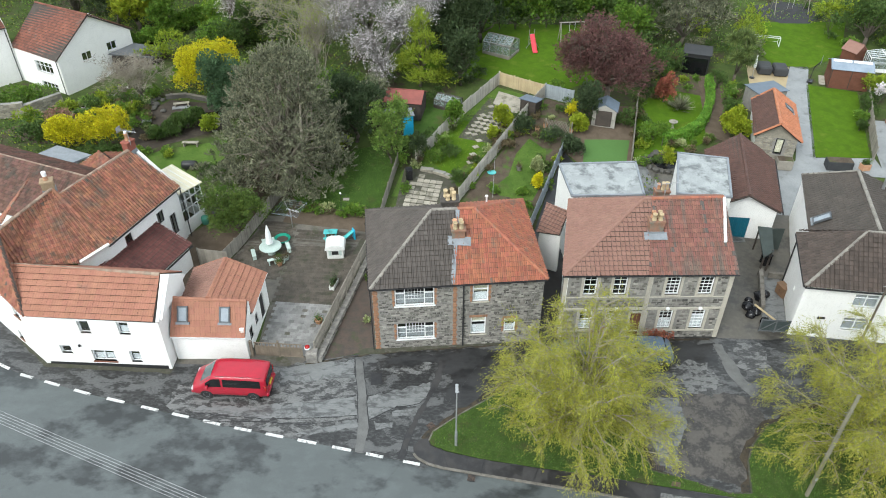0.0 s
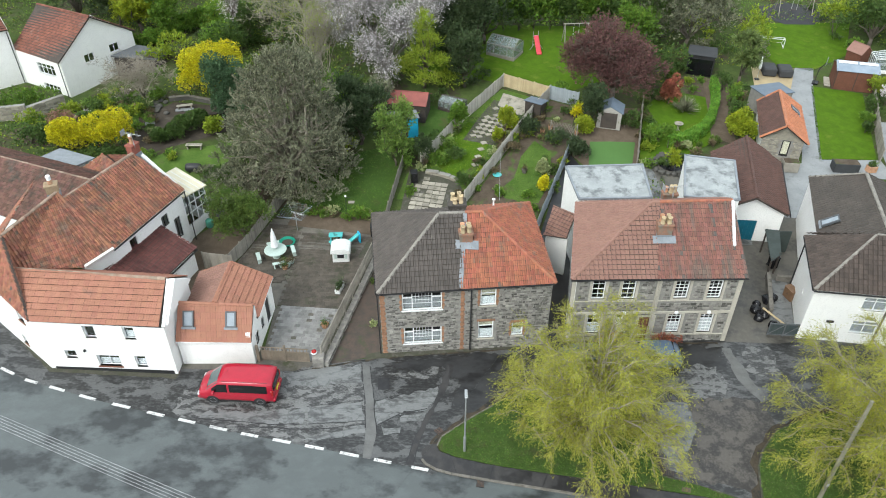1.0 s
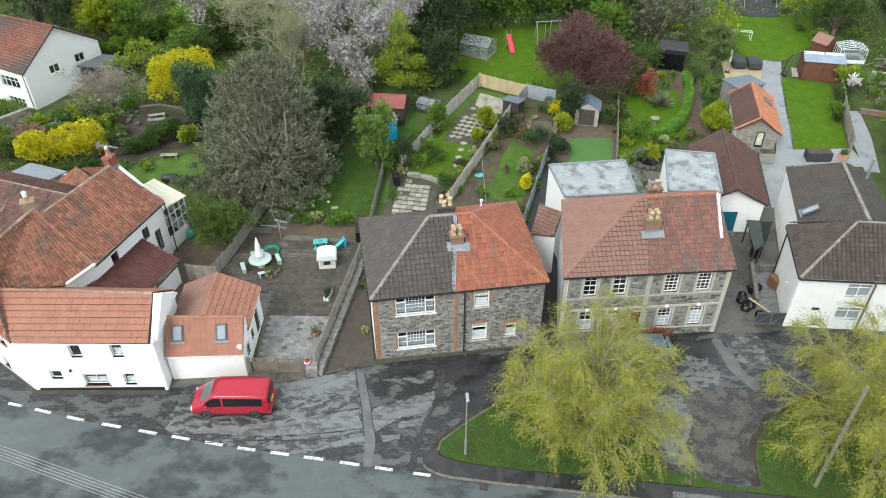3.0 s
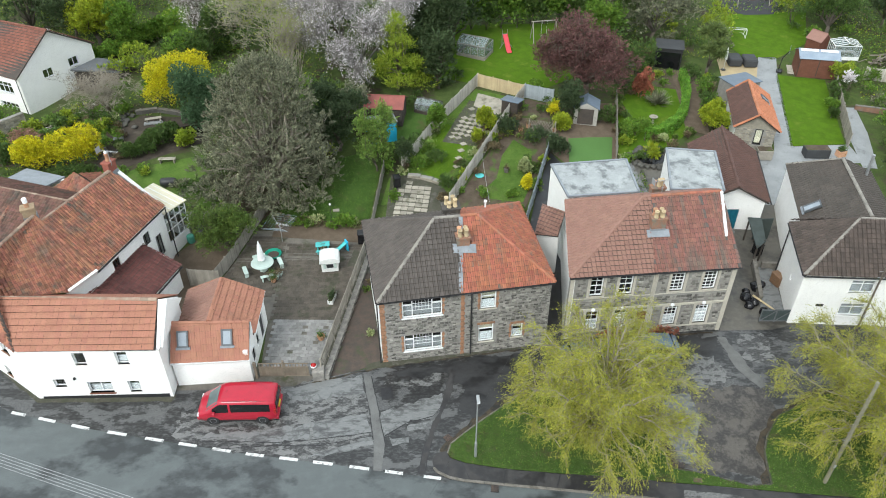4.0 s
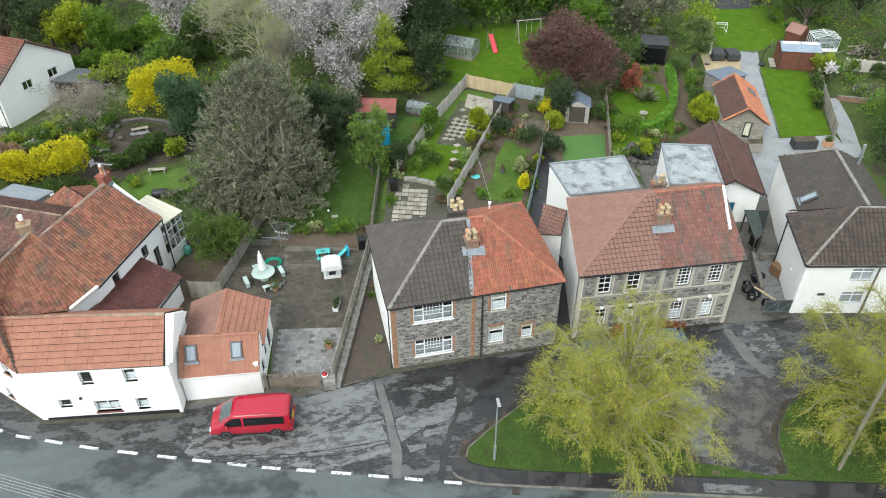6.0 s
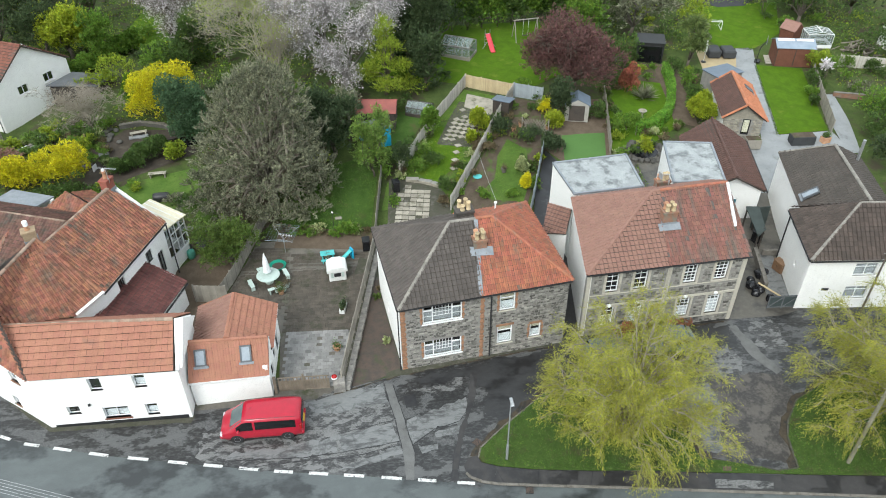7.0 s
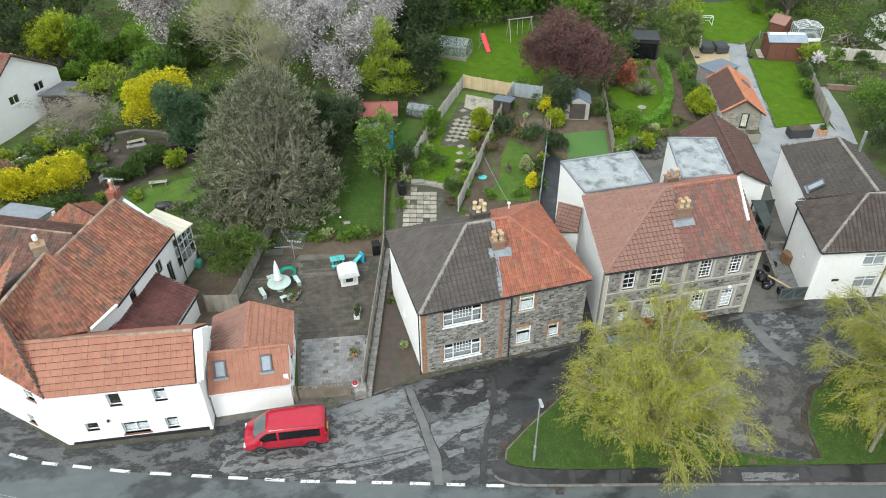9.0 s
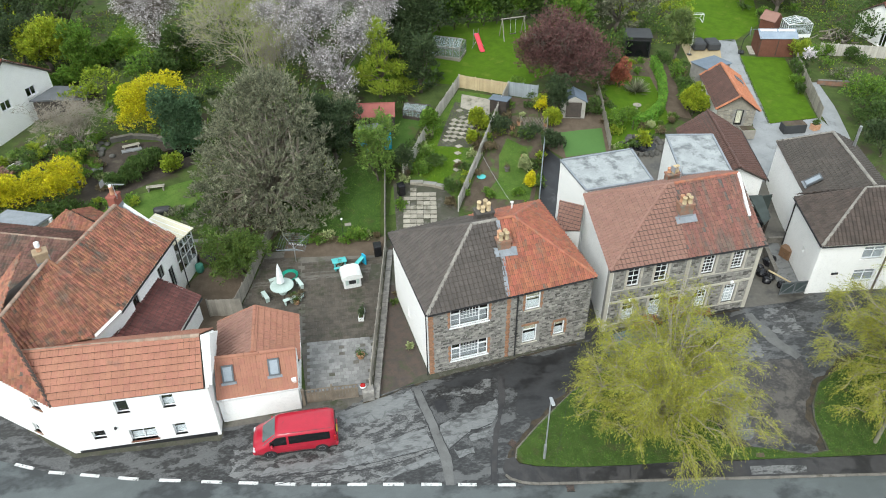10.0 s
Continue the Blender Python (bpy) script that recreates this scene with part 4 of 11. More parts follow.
    part("chimney_apron", slab_bm((1.05, 38.25), 1.5, nrm, a), lead_mat, h)
    gutter(h, (-4.62, 35.44, ze - 0.03), (6.75, 36.48, ze - 0.03))
    gutter(h, (-4.7, 35.5, ze - 0.03), (-5.6, 44.2, ze - 0.03))
    pipe_down(h, 1.33, 36.08, 0.45, ze - 0.05)
    pipe_down(h, -4.68, 35.72, 0.3, ze - 0.05, 0.04)
    return h


def slab_bm(xy, w, nrm, at):
    """A lead apron lying on the slope in front of a stack."""
    bm = bmesh.new()
    for x, y in ((-0.5, -0.3), (0.5, -0.3), (0.5, 0.15), (-0.5, 0.15)):
        px, py = xy[0] + x * w, xy[1] + y
        pz = at.z - (nrm.x * (px - at.x) + nrm.y * (py - at.y)) / nrm.z
        bm.verts.new((px, py, pz + 0.01))
    f = bm.faces.new(bm.verts[:])
    r = bmesh.ops.extrude_face_region(bm, geom=[f])
    for v in r["geom"]:
        if isinstance(v, bmesh.types.BMVert):
            v.co.z += 0.03
    bmesh.ops.recalc_face_normals(bm, faces=bm.faces[:])
    return bm


surface("net_cloth", (0.42, 0.43, 0.44), (0.34, 0.35, 0.36), 6, 30, 0.9, 0.1)
surface("pale_hip_tile", (0.27, 0.25, 0.22), (0.20, 0.185, 0.165), 1.5, 15, 0.85, 0.3, island=0.12)
surface("cream_clay", (0.55, 0.43, 0.26), (0.46, 0.37, 0.24), 4, 20, 0.8, 0.2, stain=(0.24, 0.2, 0.15), stain_scale=2.5, stain_at=0.6, obj=0.2)
surface("sooty_brick", (0.085, 0.075, 0.068), (0.06, 0.055, 0.05), 3.0, 25, 0.9, 0.4, stain=(0.12, 0.115, 0.09), stain_scale=2.0, stain_at=0.55)
surface("stack_brick", (0.28, 0.15, 0.10), (0.21, 0.12, 0.085), 3.0, 25, 0.9, 0.4, stain=(0.17, 0.16, 0.13), stain_scale=2.0, stain_at=0.5)
house_a()


# ---- the Victorian stone pair with dressed stone bands, sash windows and flat rear wings ----
def house_b():
    h = thing("house", label="semi-detached grey stone house pair with dressed stone bands and sash windows", category="house")
    sw, se, ne, nw = (7.9, 37.05), (19.05, 37.2), (20.0, 45.9), (9.45, 45.35)
    z0, ze, zr = -0.4, 6.12, 8.95
    ESW, EM, ESE, ENE, ENW = (7.78, 36.85, ze), (13.3, 36.93, ze), (19.22, 37.0, ze), (20.2, 46.1, ze), (9.3, 45.5, ze)
    RW, RM, RE = (13.45, 41.5, zr), (14.0, 41.52, zr), (18.95, 41.7, zr)
    us = [(1.35, 0.88), (3.3, 0.92), (6.8, 0.92), (9.0, 0.92)]
    front = [(u, 4.22, w, 1.68) for u, w in us] + [(u, 1.12, w, 1.72) for u, w in us]
    front += [(4.85, 0.3, 0.95, 2.3)]
    wall(h, sw, se, z0, ze - 0.05, mortar_mat, front, label="front wall of squared grey stone")
    wall(h, se, ne, z0, ze - 0.05, mortar_mat, label="side wall of grey stone")
    wall(h, ne, nw, z0, ze - 0.05, white_mat)
    wall(h, nw, sw, z0, ze - 0.05, white_mat, label="side wall in white render")
    slab(h, [(se[0], se[1], ze - 0.05), (ne[0], ne[1], ze - 0.05), (18.95, 41.7, zr - 0.1)], 0.28, mortar_mat, "gable")
    keep = [(a - 0.2, b - 0.15, c + 0.4, d + 0.3) for a, b, c, d in front]
    rubble(h, sw, se, 0.3, ze - 0.2, keep + [(0, 0, 0.3, 9), (5.55, 0, 0.32, 9), (10.85, 0, 0.4, 9), (0, 2.9, 12, 0.22), (0, 3.98, 12, 0.1), (0, 0.9, 12, 0.12)], stone_mat, 21, rows=(0.11, 0.22), sizes=(0.16, 0.46))
    rubble(h, se, ne, 0.2, ze - 0.1, [], stone_mat, 22)
    m, length = frame_at(sw, se)
    for u, w in ((0.0, 0.28), (5.56, 0.3), (length - 0.3, 0.3)):
        part("pilaster", box(u, -0.05, 0.2, u + w, 0.02, ze - 0.1, m, 0.01), dress_mat, h)
    for z, t, pr in ((2.92, 0.19, 0.06), (4.0, 0.07, 0.04), (0.92, 0.09, 0.06), (ze - 0.22, 0.16, 0.05)):
        for a, b in ((0.28, 5.56), (5.86, length - 0.3)):
            part("string_course", box(a, -pr, z, b, 0.02, z + t, m, 0.01), dress_mat, h)
    for i, (a, b, c, d) in enumerate(front):
        bm = bmesh.new()
        add_box(bm, a - 0.17, -0.045, b, a, 0.05, b + d)
        add_box(bm, a + c, -0.045, b, a + c + 0.17, 0.05, b + d)
        add_box(bm, a - 0.17, -0.045, b + d, a + c + 0.17, 0.05, b + d + 0.13)
        bmesh.ops.transform(bm, matrix=m, verts=bm.verts[:])
        part("window_surround", bm, dress_mat, h)
        if i < 8:
            right = i % 4 >= 2
            vs = (0.33, 0.67) if right else (0.5,)
            hs = (0.17, 0.34, 0.67, 0.84) if right else (0.25, 0.75)
            fine = [(x, 0.04, x, 0.96) for x in vs] + [(0.04, z, 0.96, z) for z in hs]
            win = window(h, sw, se, a, b, c, d, (), (0.5,), 0.07, 0.1, fine, sill=dress_mat, sill_over=0.17)
            if i >= 4:
                part("net_curtain", box(0.07, 0.1, 0.07, c - 0.07, 0.105, d * (0.5 + 0.2 * (i % 2))), upvc_mat, win, "white net behind the glass, in places its pale reflection")
        if 4 <= i < 8:
            part("keystone", lathe([(0.1, -0.1), (0.15, 0.0), (0.11, 0.09), (0.02, 0.13)], 10, m @ Vector((a + c / 2, -0.06, b + d + 0.18))), upvc_mat, h, "white painted boss over the window", True)
    part("front_door", box(4.9, 0.1, 0.3, 5.75, 0.15, 2.55, m), brownwood_mat, h, "dark panelled front door")
    # Added dark floors: the rooms' shade is in their colour.
    for z in (0.5, 3.2):
        slab(h, [(x, y, z) for x, y in (lerp2(sw, ne, 0.05), lerp2(se, nw, 0.05), lerp2(ne, sw, 0.05), lerp2(nw, se, 0.05))], 0.2, dark_mat, "floor_slab")
    roof = new("roof")
    roof.parent = h
    tile_face(roof, [ESW, EM, RM, RW], clay_dull, 0.30, 0.34, "roll", "dull red concrete tiles", seed=21)
    tile_face(roof, [ENW, ESW, RW], clay_dull, 0.30, 0.34, "roll", "dull red concrete tiles", seed=22)
    tile_face(roof, [EM, ESE, RE, RM], clay_patchy, 0.27, 0.33, "pan", "patchy weathered red clay tiles", seed=23)
    tile_face(roof, [ENE, ENW, RW, RE], clay_dull, 0.30, 0.34, "roll", seed=24)
    for p, q, mt in ((ESW, RW, clay_dull), (ENW, RW, clay_dull), (RW, RM, clay_dull), (RM, RE, clay_red)):
        ridge_caps(roof, p, q, mt)
    # white parapet bar near the gable's edge
    s = Vector((0.085, 0, 0))
    a, b = Vector((18.55, 38.75, 7.42)), Vector((18.92, 41.6, 9.05))
    slab(roof, [a - s, a + s, b + s, b - s], 0.2, upvc_mat, "verge_board", "white painted verge board")
    chimney(h, 14.0, 39.6, 7.3, 8.68, 0.95, 0.62, 1, [(-0.22, -0.14, 0.5), (0.2, -0.15, 0.5), (-0.24, 0.16, 0.5), (0.18, 0.16, 0.5)], MATS["stack_brick"], MATS["stack_brick"], red=2)
    nrm = (Vector(ESE) - Vector(EM)).cross(Vector(RM) - Vector(EM)).normalized()
    part("chimney_apron", slab_bm((14.0, 39.2), 1.5, nrm, Vector(EM) + nrm * 0.1), lead_mat, h)
    gutter(h, (7.75, 36.78, ze - 0.03), (19.25, 36.93, ze - 0.03))
    pipe_down(h, 13.55, 36.98, 0.35, ze, 0.04, dress_mat)
    chimney(h, 15.65, 44.5, 6.6, 7.75, 1.0, 0.55, 2, [(-0.28, 0.1, 0.4), (0.02, -0.06, 0.6), (0.3, 0.04, 0.55)], MATS["stack_brick"], MATS["stack_brick"], red=0)
    return h


def flat_wing(name, label, corners, z0, z1, holes=()):
    """A flat-roofed rear wing with a raised felt edge."""
    h = thing(name, label=label, category="extension")
    c = corners
    for i, (p, q) in enumerate(zip(c, c[1:] + c[:1])):
        wall(h, p, q, z0, z1 - 0.12, white_mat, [x for x in holes if x[0] == i and x[1:]] and [x[1:] for x in holes if x[0] == i], thick=0.25)
    slab(h, [(x, y, z1) for x, y in c], 0.14, felt_mat, "flat_roof", "weathered pale grey felt with damp stains")
    for p, q in zip(c, c[1:] + c[:1]):
        m, l = frame_at(p, q)
        part("roof_edge", box(-0.06, -0.07, z1 - 0.1, l + 0.0, 0.1, z1 + 0.07, m, 0.01), lead_mat, h)
    for x in holes:
        i = x[0]
        window(h, c[i], c[(i + 1) % 4], *x[1:], (0.5,), (), 0.06, 0.08)
    return h


house_b()
flat_wing("rear_wing", "white rendered rear wing with a stained pale flat roof", [(9.5, 45.6), (14.85, 45.75), (15.15, 50.35), (9.1, 50.05)], 0.2, 6.45)
flat_wing("rear_wing", "white rendered rear wing with a narrow stained flat roof", [(17.3, 45.9), (21.2, 45.45), (22.55, 50.9), (18.85, 51.75)], 0.2, 6.45)


# ---- the long white house by the road, its wings, lean-to and conservatory ----
def house_w():
    h = thing("house", label="long white rendered cottage with old clay tiled roofs", category="house")
    # front range
    a, b, c, d = (-29.6, 36.9), (-26.25, 34.28), (-17.85, 33.85), (-17.6, 38.4)
    ze = 4.95
    w1 = [(1.2, 1.3, 0.55, 0.75), (2.3, 4.0, 0.7, 0.8)]
    wall(h, a, b, -0.3, 5.1, white_mat, w1)
    w2 = [(1.35, 1.75, 0.72, 0.7), (3.15, 3.65, 0.72, 1.05), (3.35, 1.15, 1.5, 1.0), (5.7, 3.65, 0.72, 1.05), (5.85, 1.15, 0.72, 1.0)]
    m, L = frame_at(b, c)
    wall(h, b, c, -0.3, ze, white_mat, w2, label="long white front wall with small deep windows")
    wall(h, c, d, -0.3, ze, white_mat)
    slab(h, [(-17.87, 33.95, ze - 0.02), (-17.72, 36.3, 6.72), (-17.6, 38.4, ze)], 0.3, white_mat, "gable")
    part("plinth", box(0.3, -0.03, 0.3, L - 0.2, 0.02, 0.92, m), black_mat, h, "black painted plinth")
    for i, (u, z, w, hh) in enumerate(w2):
        win = window(h, b, c, u, z, w, hh, (0.5,) if w > 1 else (), (0.8,) if w > 1 else (), 0.05, 0.16, sill=brownwood_mat if w > 1 else white_mat, material=upvc_mat, blind=0.0)
        if i in (2, 3, 4):
            part("net_curtain", box(0.06, 0.1, 0.06, w - 0.06, 0.105, hh * 0.55), upvc_mat, win, "white net behind the glass, in places its pale reflection")
    for u, z, w, hh in w1:
        window(h, a, b, u, z, w, hh, (), (), 0.05, 0.12, sill=MATS["stack_brick"])
    part("wall_lamp", lathe([(0.03, -0.1), (0.08, -0.06), (0.08, 0.06), (0.03, 0.1)], 8, m @ Vector((2.75, -0.08, 2.55))), black_mat, h)
    wall(h, (-38, 43.6), a, -0.3, 5.1, white_mat, [(5.0, 3.6, 0.8, 1.0), (2.5, 1.2, 0.9, 1.1)])
    roof = new("roof")
    roof.parent = h
    E1, E2 = (-26.15, 34.12, 5.12), (-17.97, 33.72, 4.95)
    R1, R2 = (-28.05, 37.3, 6.68), (-17.97, 36.25, 6.72)
    tile_face(roof, [E1, E2, R2, R1], clay_new, 0.33, 0.41, "double", "smooth orange clay tiles", seed=31)
    tile_face(roof, [(-17.6, 38.6, 4.95), (-27, 39.4, 4.95), R1, R2], clay_new, 0.33, 0.41, "double", seed=32)
    ridge_caps(roof, R1, R2, MATS["lichen_ridge"], 0.15, 0.5)
    slab(roof, [(-17.93, 33.75, 4.97), (-17.72, 33.75, 4.97), (-17.66, 36.25, 6.75), (-17.93, 36.25, 6.75)], 0.25, white_mat, "parapet", "white rendered verge")
    slab(roof, [(-17.93, 36.25, 6.75), (-17.66, 36.25, 6.75), (-17.54, 38.4, 5.03), (-17.93, 38.4, 5.03)], 0.25, white_mat, "parapet")
    # old steep roof behind, turned to the bend of the road
    A0, B0 = (-26.6, 42.4, 9.15), (-28.5, 38.2, 8.7)
    V1, V2 = (-23.2, 40.8, 5.55), (-24.45, 38.9, 5.5)
    F1, F2 = (-26.2, 34.15, 5.1), (-29.75, 37.2, 5.2)
    tile_face(roof, [V2, V1, A0], clay_old, 0.24, 0.27, "pan", "old mottled clay pantiles with moss", seed=33)
    K = (-28.1, 37.5, 6.5)
    tile_face(roof, [K, V2, A0], clay_old, 0.24, 0.27, "pan", "old mottled clay pantiles with moss", seed=34)
    tile_face(roof, [K, A0, B0], clay_old, 0.24, 0.27, "pan", seed=30)
    tile_face(roof, [F2, F1, B0], clay_old, 0.24, 0.27, "pan", seed=35)
    tile_face(roof, [F1, K, B0], clay_old, 0.24, 0.27, "pan", seed=29)
    tile_face(roof, [(-32.4, 42.6, 5.2), F2, B0, A0], clay_old, 0.24, 0.27, "pan", seed=36)
    for p, q in ((A0, B0), (V1, A0), (B0, F2)):
        ridge_caps(roof, p, q, clay_old if p == V1 else MATS["lichen_ridge"], 0.13)
    slab(roof, [Vector(V2) + Vector((0.0, 0, 0.06)), Vector(V1) + Vector((0.0, 0, 0.06)), Vector(V1) + Vector((0.14, -0.08, 0.0)), Vector(V2) + Vector((0.14, -0.08, 0.0))], 0.2, white_mat, "barge_board", "white painted eaves board")
    # rear wing
    S, N = (-26.3, 42.3, 8.65), (-23.5, 48.4, 8.65)
    C1, C2 = V1, (-20.3, 48.1, 5.6)
    tile_face(roof, [C1, C2, N, S], clay_old, 0.24, 0.27, "pan", "old mottled clay pantiles with moss", seed=37)
    D1, D2 = (-29.2, 44.0, 5.6), (-26.4, 50.2, 5.6)
    tile_face(roof, [D2, D1, S, N], clay_old, 0.24, 0.27, "pan", seed=38)
    ridge_caps(roof, S, N, MATS["lichen_ridge"], 0.15)
    for p, q, hl in (((-23.3, 40.9), (-20.55, 48.0), [(1.6, 4.1, 0.7, 0.95), (5.0, 3.75, 0.75, 1.05), (6.2, 1.9, 0.7, 1.9)]), ((-20.55, 48.0), (-26.5, 50.1), []), ((-24.5, 39.0), (-23.3, 40.9), [])):
        wall(h, p, q, 0.0, 5.6, white_mat, hl)
        for u, z, w, hh in hl:
            window(h, p, q, u, z, w, hh, (0.5,), (), 0.05, 0.1, material=black_mat)
    slab(h, [(-20.5, 48.05, 5.55), (-23.55, 48.95, 8.6), (-26.5, 50.1, 5.55)], 0.3, white_mat, "gable")
    st = chimney(h, -23.55, 48.75, 8.0, 9.3, 0.8, 0.55, 68, [(0.0, 0.0, 0.6)], MATS["red_stack"], MATS["red_stack"])
    part("cowl", lathe([(0.1, 0.0), (0.11, 0.14), (0.02, 0.18)], 10, (0, 0, 1.9)), upvc_mat, st, "white chimney cowl")
    st = chimney(h, -26.95, 42.7, 8.6, 9.7, 0.75, 0.6, 20, [(0.0, 0.0, 0.3)], MATS["buff_stack"], MATS["buff_stack"])
    part("cowl", lathe([(0.15, 0.0), (0.16, 0.3), (0.12, 0.34), (0.02, 0.36)], 12, (0, 0, 1.4)), upvc_mat, st, "white chimney cowl")
    # west range, dark tiled, and the low hipped outshut behind it
    G1, G2 = (-26.4, 46.9, 7.2), (-40.0, 52.4, 7.2)
    tile_face(roof, [(-40, 48.0, 5.3), (-29.0, 43.6, 5.3), (-26.0, 46.6, 7.3), G2], MATS["dark_old_tile"], 0.24, 0.27, "pan", "dark weathered clay tiles", seed=39)
    tile_face(roof, [(-25.4, 49.9, 5.4), (-40, 56.0, 5.3), G2, G1], MATS["dark_old_tile"], 0.24, 0.27, "pan", seed=40)
    ridge_caps(roof, G1, G2, MATS["lichen_ridge"], 0.14)
    K0, K1 = (-28.1, 53.4, 5.5), (-25.2, 50.6, 5.3)
    tile_face(roof, [(-31.4, 52.4, 3.9), (-26.2, 50.2, 4.1), K1, K0], clay_old, 0.24, 0.27, "pan", "old red clay tiles", seed=41)
    tile_face(roof, [(-24.2, 52.2, 4.3), (-27.5, 55.6, 4.0), K0, K1], clay_old, 0.24, 0.27, "pan", seed=42)
    tile_face(roof, [(-27.5, 55.6, 4.0), (-31.4, 52.4, 3.9), K0], clay_old, 0.24, 0.27, "pan", seed=43)
    wall(h, (-24.3, 52.1), (-27.4, 55.4), 0.5, 4.2, white_mat)
    wall(h, (-27.4, 55.4), (-31.3, 52.4), 0.5, 4.0, white_mat)
    slab(h, [(-35.2, 54.6, 4.3), (-31.6, 53.2, 4.3), (-30.2, 55.4, 4.1), (-33.8, 57.0, 4.1)], 0.15, lead_mat, "lean_roof", "blue grey sheet roof")
    wall(h, (-40, 48.2), (-29.2, 43.9), 0.0, 5.2, white_mat)
    wall(h, (-30.2, 55.2), (-33.8, 56.8), 0.8, 4.0, white_mat)
    wall(h, (-33.8, 56.8), (-35.1, 54.7), 0.8, 4.0, white_mat)
    # lean-to with plum tiles
    T1, T2, T3, T4 = (-19.0, 44.5, 2.75), (-21.2, 38.5, 2.9), (-24.35, 39.3, 4.35), (-21.75, 45.5, 4.25)
    tile_face(roof, [T2, T1, T4, T3], purple_tile, 0.30, 0.34, "roll", "dark plum concrete tiles", seed=44)
    wall(h, (-20.45, 41.0), (-19.2, 44.4), 0.0, 2.7, white_mat)
    wall(h, (-19.2, 44.4), (-21.8, 45.4), 0.0, 2.7, white_mat)
    slab(h, [(-19.2, 44.42, 2.6), (-21.75, 45.42, 4.1), (-21.75, 45.42, 2.6)], 0.25, white_mat, "gable")
    wall(h, (-23.6, 41.5), (-20.45, 41.0), 0.0, 2.75, white_mat)
    gutter(h, (-20.1, 41.0, 2.78), (-18.88, 44.45, 2.7))
    pipe_down(h, -20.28, 48.05, 0.6, 5.5, 0.045)
    gutter(h, (-23.1, 40.75, 5.5), (-20.2, 48.1, 5.55))
    # conservatory against the wing's end
    cv = new("conservatory")
    cv.parent = h
    P = [(-20.6, 48.1), (-19.5, 50.3), (-21.9, 51.5), (-23.0, 49.3)]
    part("roof_panel", quick_bm([(-20.45, 48.0, 4.9), (-19.3, 50.3, 4.55), (-21.9, 51.6, 5.4), (-22.9, 49.2, 5.8)], 0.08), cream_mat, cv, "cream ribbed polycarbonate roof")
    for i in range(5):
        t = (i + 0.5) / 5
        p0, p1 = Vector((-20.45, 48.0, 4.97)).lerp(Vector((-19.3, 50.3, 4.62)), t), Vector((-22.9, 49.2, 5.87)).lerp(Vector((-21.9, 51.6, 5.47)), t)
        part("roof_rib", tube([p0, p1], 0.03, 5), upvc_mat, cv)
    for p, q in ((P[0], P[1]), (P[1], P[2])):
        m, L = frame_at(p, q)
        part("dwarf_wall", box(0, 0, 0.3, L, 0.2, 2.1, m), white_mat, cv)
        bm = bmesh.new()
        for i in range(5):
            x = i * (L - 0.07) / 4
            add_box(bm, x, 0.02, 2.1, x + 0.07, 0.1, 4.75)
        for z in (2.1, 3.1, 3.9, 4.66):
            add_box(bm, 0, 0.03, z, L, 0.09, z + 0.07)
        bmesh.ops.transform(bm, matrix=m, verts=bm.verts[:])
        part("glazing_frame", bm, upvc_mat, cv, "white upvc glazing frame")
        pane = part("pane", box(0.05, 0.05, 2.15, L - 0.05, 0.06, 4.65, m), glass_mat, cv)
        pane.visible_shadow = False
    return h


def quick_bm(pts, t):
    bm = bmesh.new()
    f = bm.faces.new([bm.verts.new(p) for p in pts])
    r = bmesh.ops.extrude_face_region(bm, geom=[f])
    for v in r["geom"]:
        if isinstance(v, bmesh.types.BMVert):
            v.co.z += t
    bmesh.ops.recalc_face_normals(bm, faces=bm.faces[:])
    return bm


surface("lichen_ridge", (0.30, 0.235, 0.18), (0.25, 0.155, 0.115), 2.5, 15, 0.95, 0.4, island=0.25)
surface("dark_old_tile", (0.19, 0.10, 0.078), (0.13, 0.08, 0.065), 0.8, 10, 0.9, 0.4, island=0.25, hue=0.012, stain=(0.09, 0.08, 0.065), stain_scale=0.8, stain_at=0.55)
surface("red_stack", (0.30, 0.09, 0.06), (0.22, 0.08, 0.06), 3.0, 25, 0.85, 0.4)
surface("buff_stack", (0.36, 0.27, 0.17), (0.28, 0.20, 0.13), 3.0, 20, 0.9, 0.4)
house_w()


def aerial(x, y, z, h, turn, label):
    """A television aerial: a mast on a bracket, a boom and its cross rods."""
    t = thing("tv_aerial", (x, y, z), label, "aerial", turn=turn)
    part("mast", tube([(0, 0, -0.5), (0, 0, h)], 0.022, 6), metal_mat, t)
    part("bracket", box(-0.05, -0.03, -0.35, 0.05, 0.03, -0.1), metal_mat, t)
    part("boom", tube([(-0.75, 0, h - 0.08), (0.85, 0, h - 0.02)], 0.016, 5), metal_mat, t)
    for k in range(11):
        px = -0.6 + 0.135 * k
        part("rod", tube([(px, -0.2 + 0.006 * k, h - 0.05), (px, 0.2 - 0.006 * k, h - 0.05)], 0.009, 4), metal_mat, t)
    part("reflector", box(-0.78, -0.24, h - 0.3, -0.755, 0.24, h + 0.14), metal_mat, t)


aerial(-23.3, 48.55, 9.5, 0.75, -20, "grey television aerial on the red chimney")
aerial(15.35, 43.0, 8.75, 0.5, 8, "grey television aerial behind the ridge")


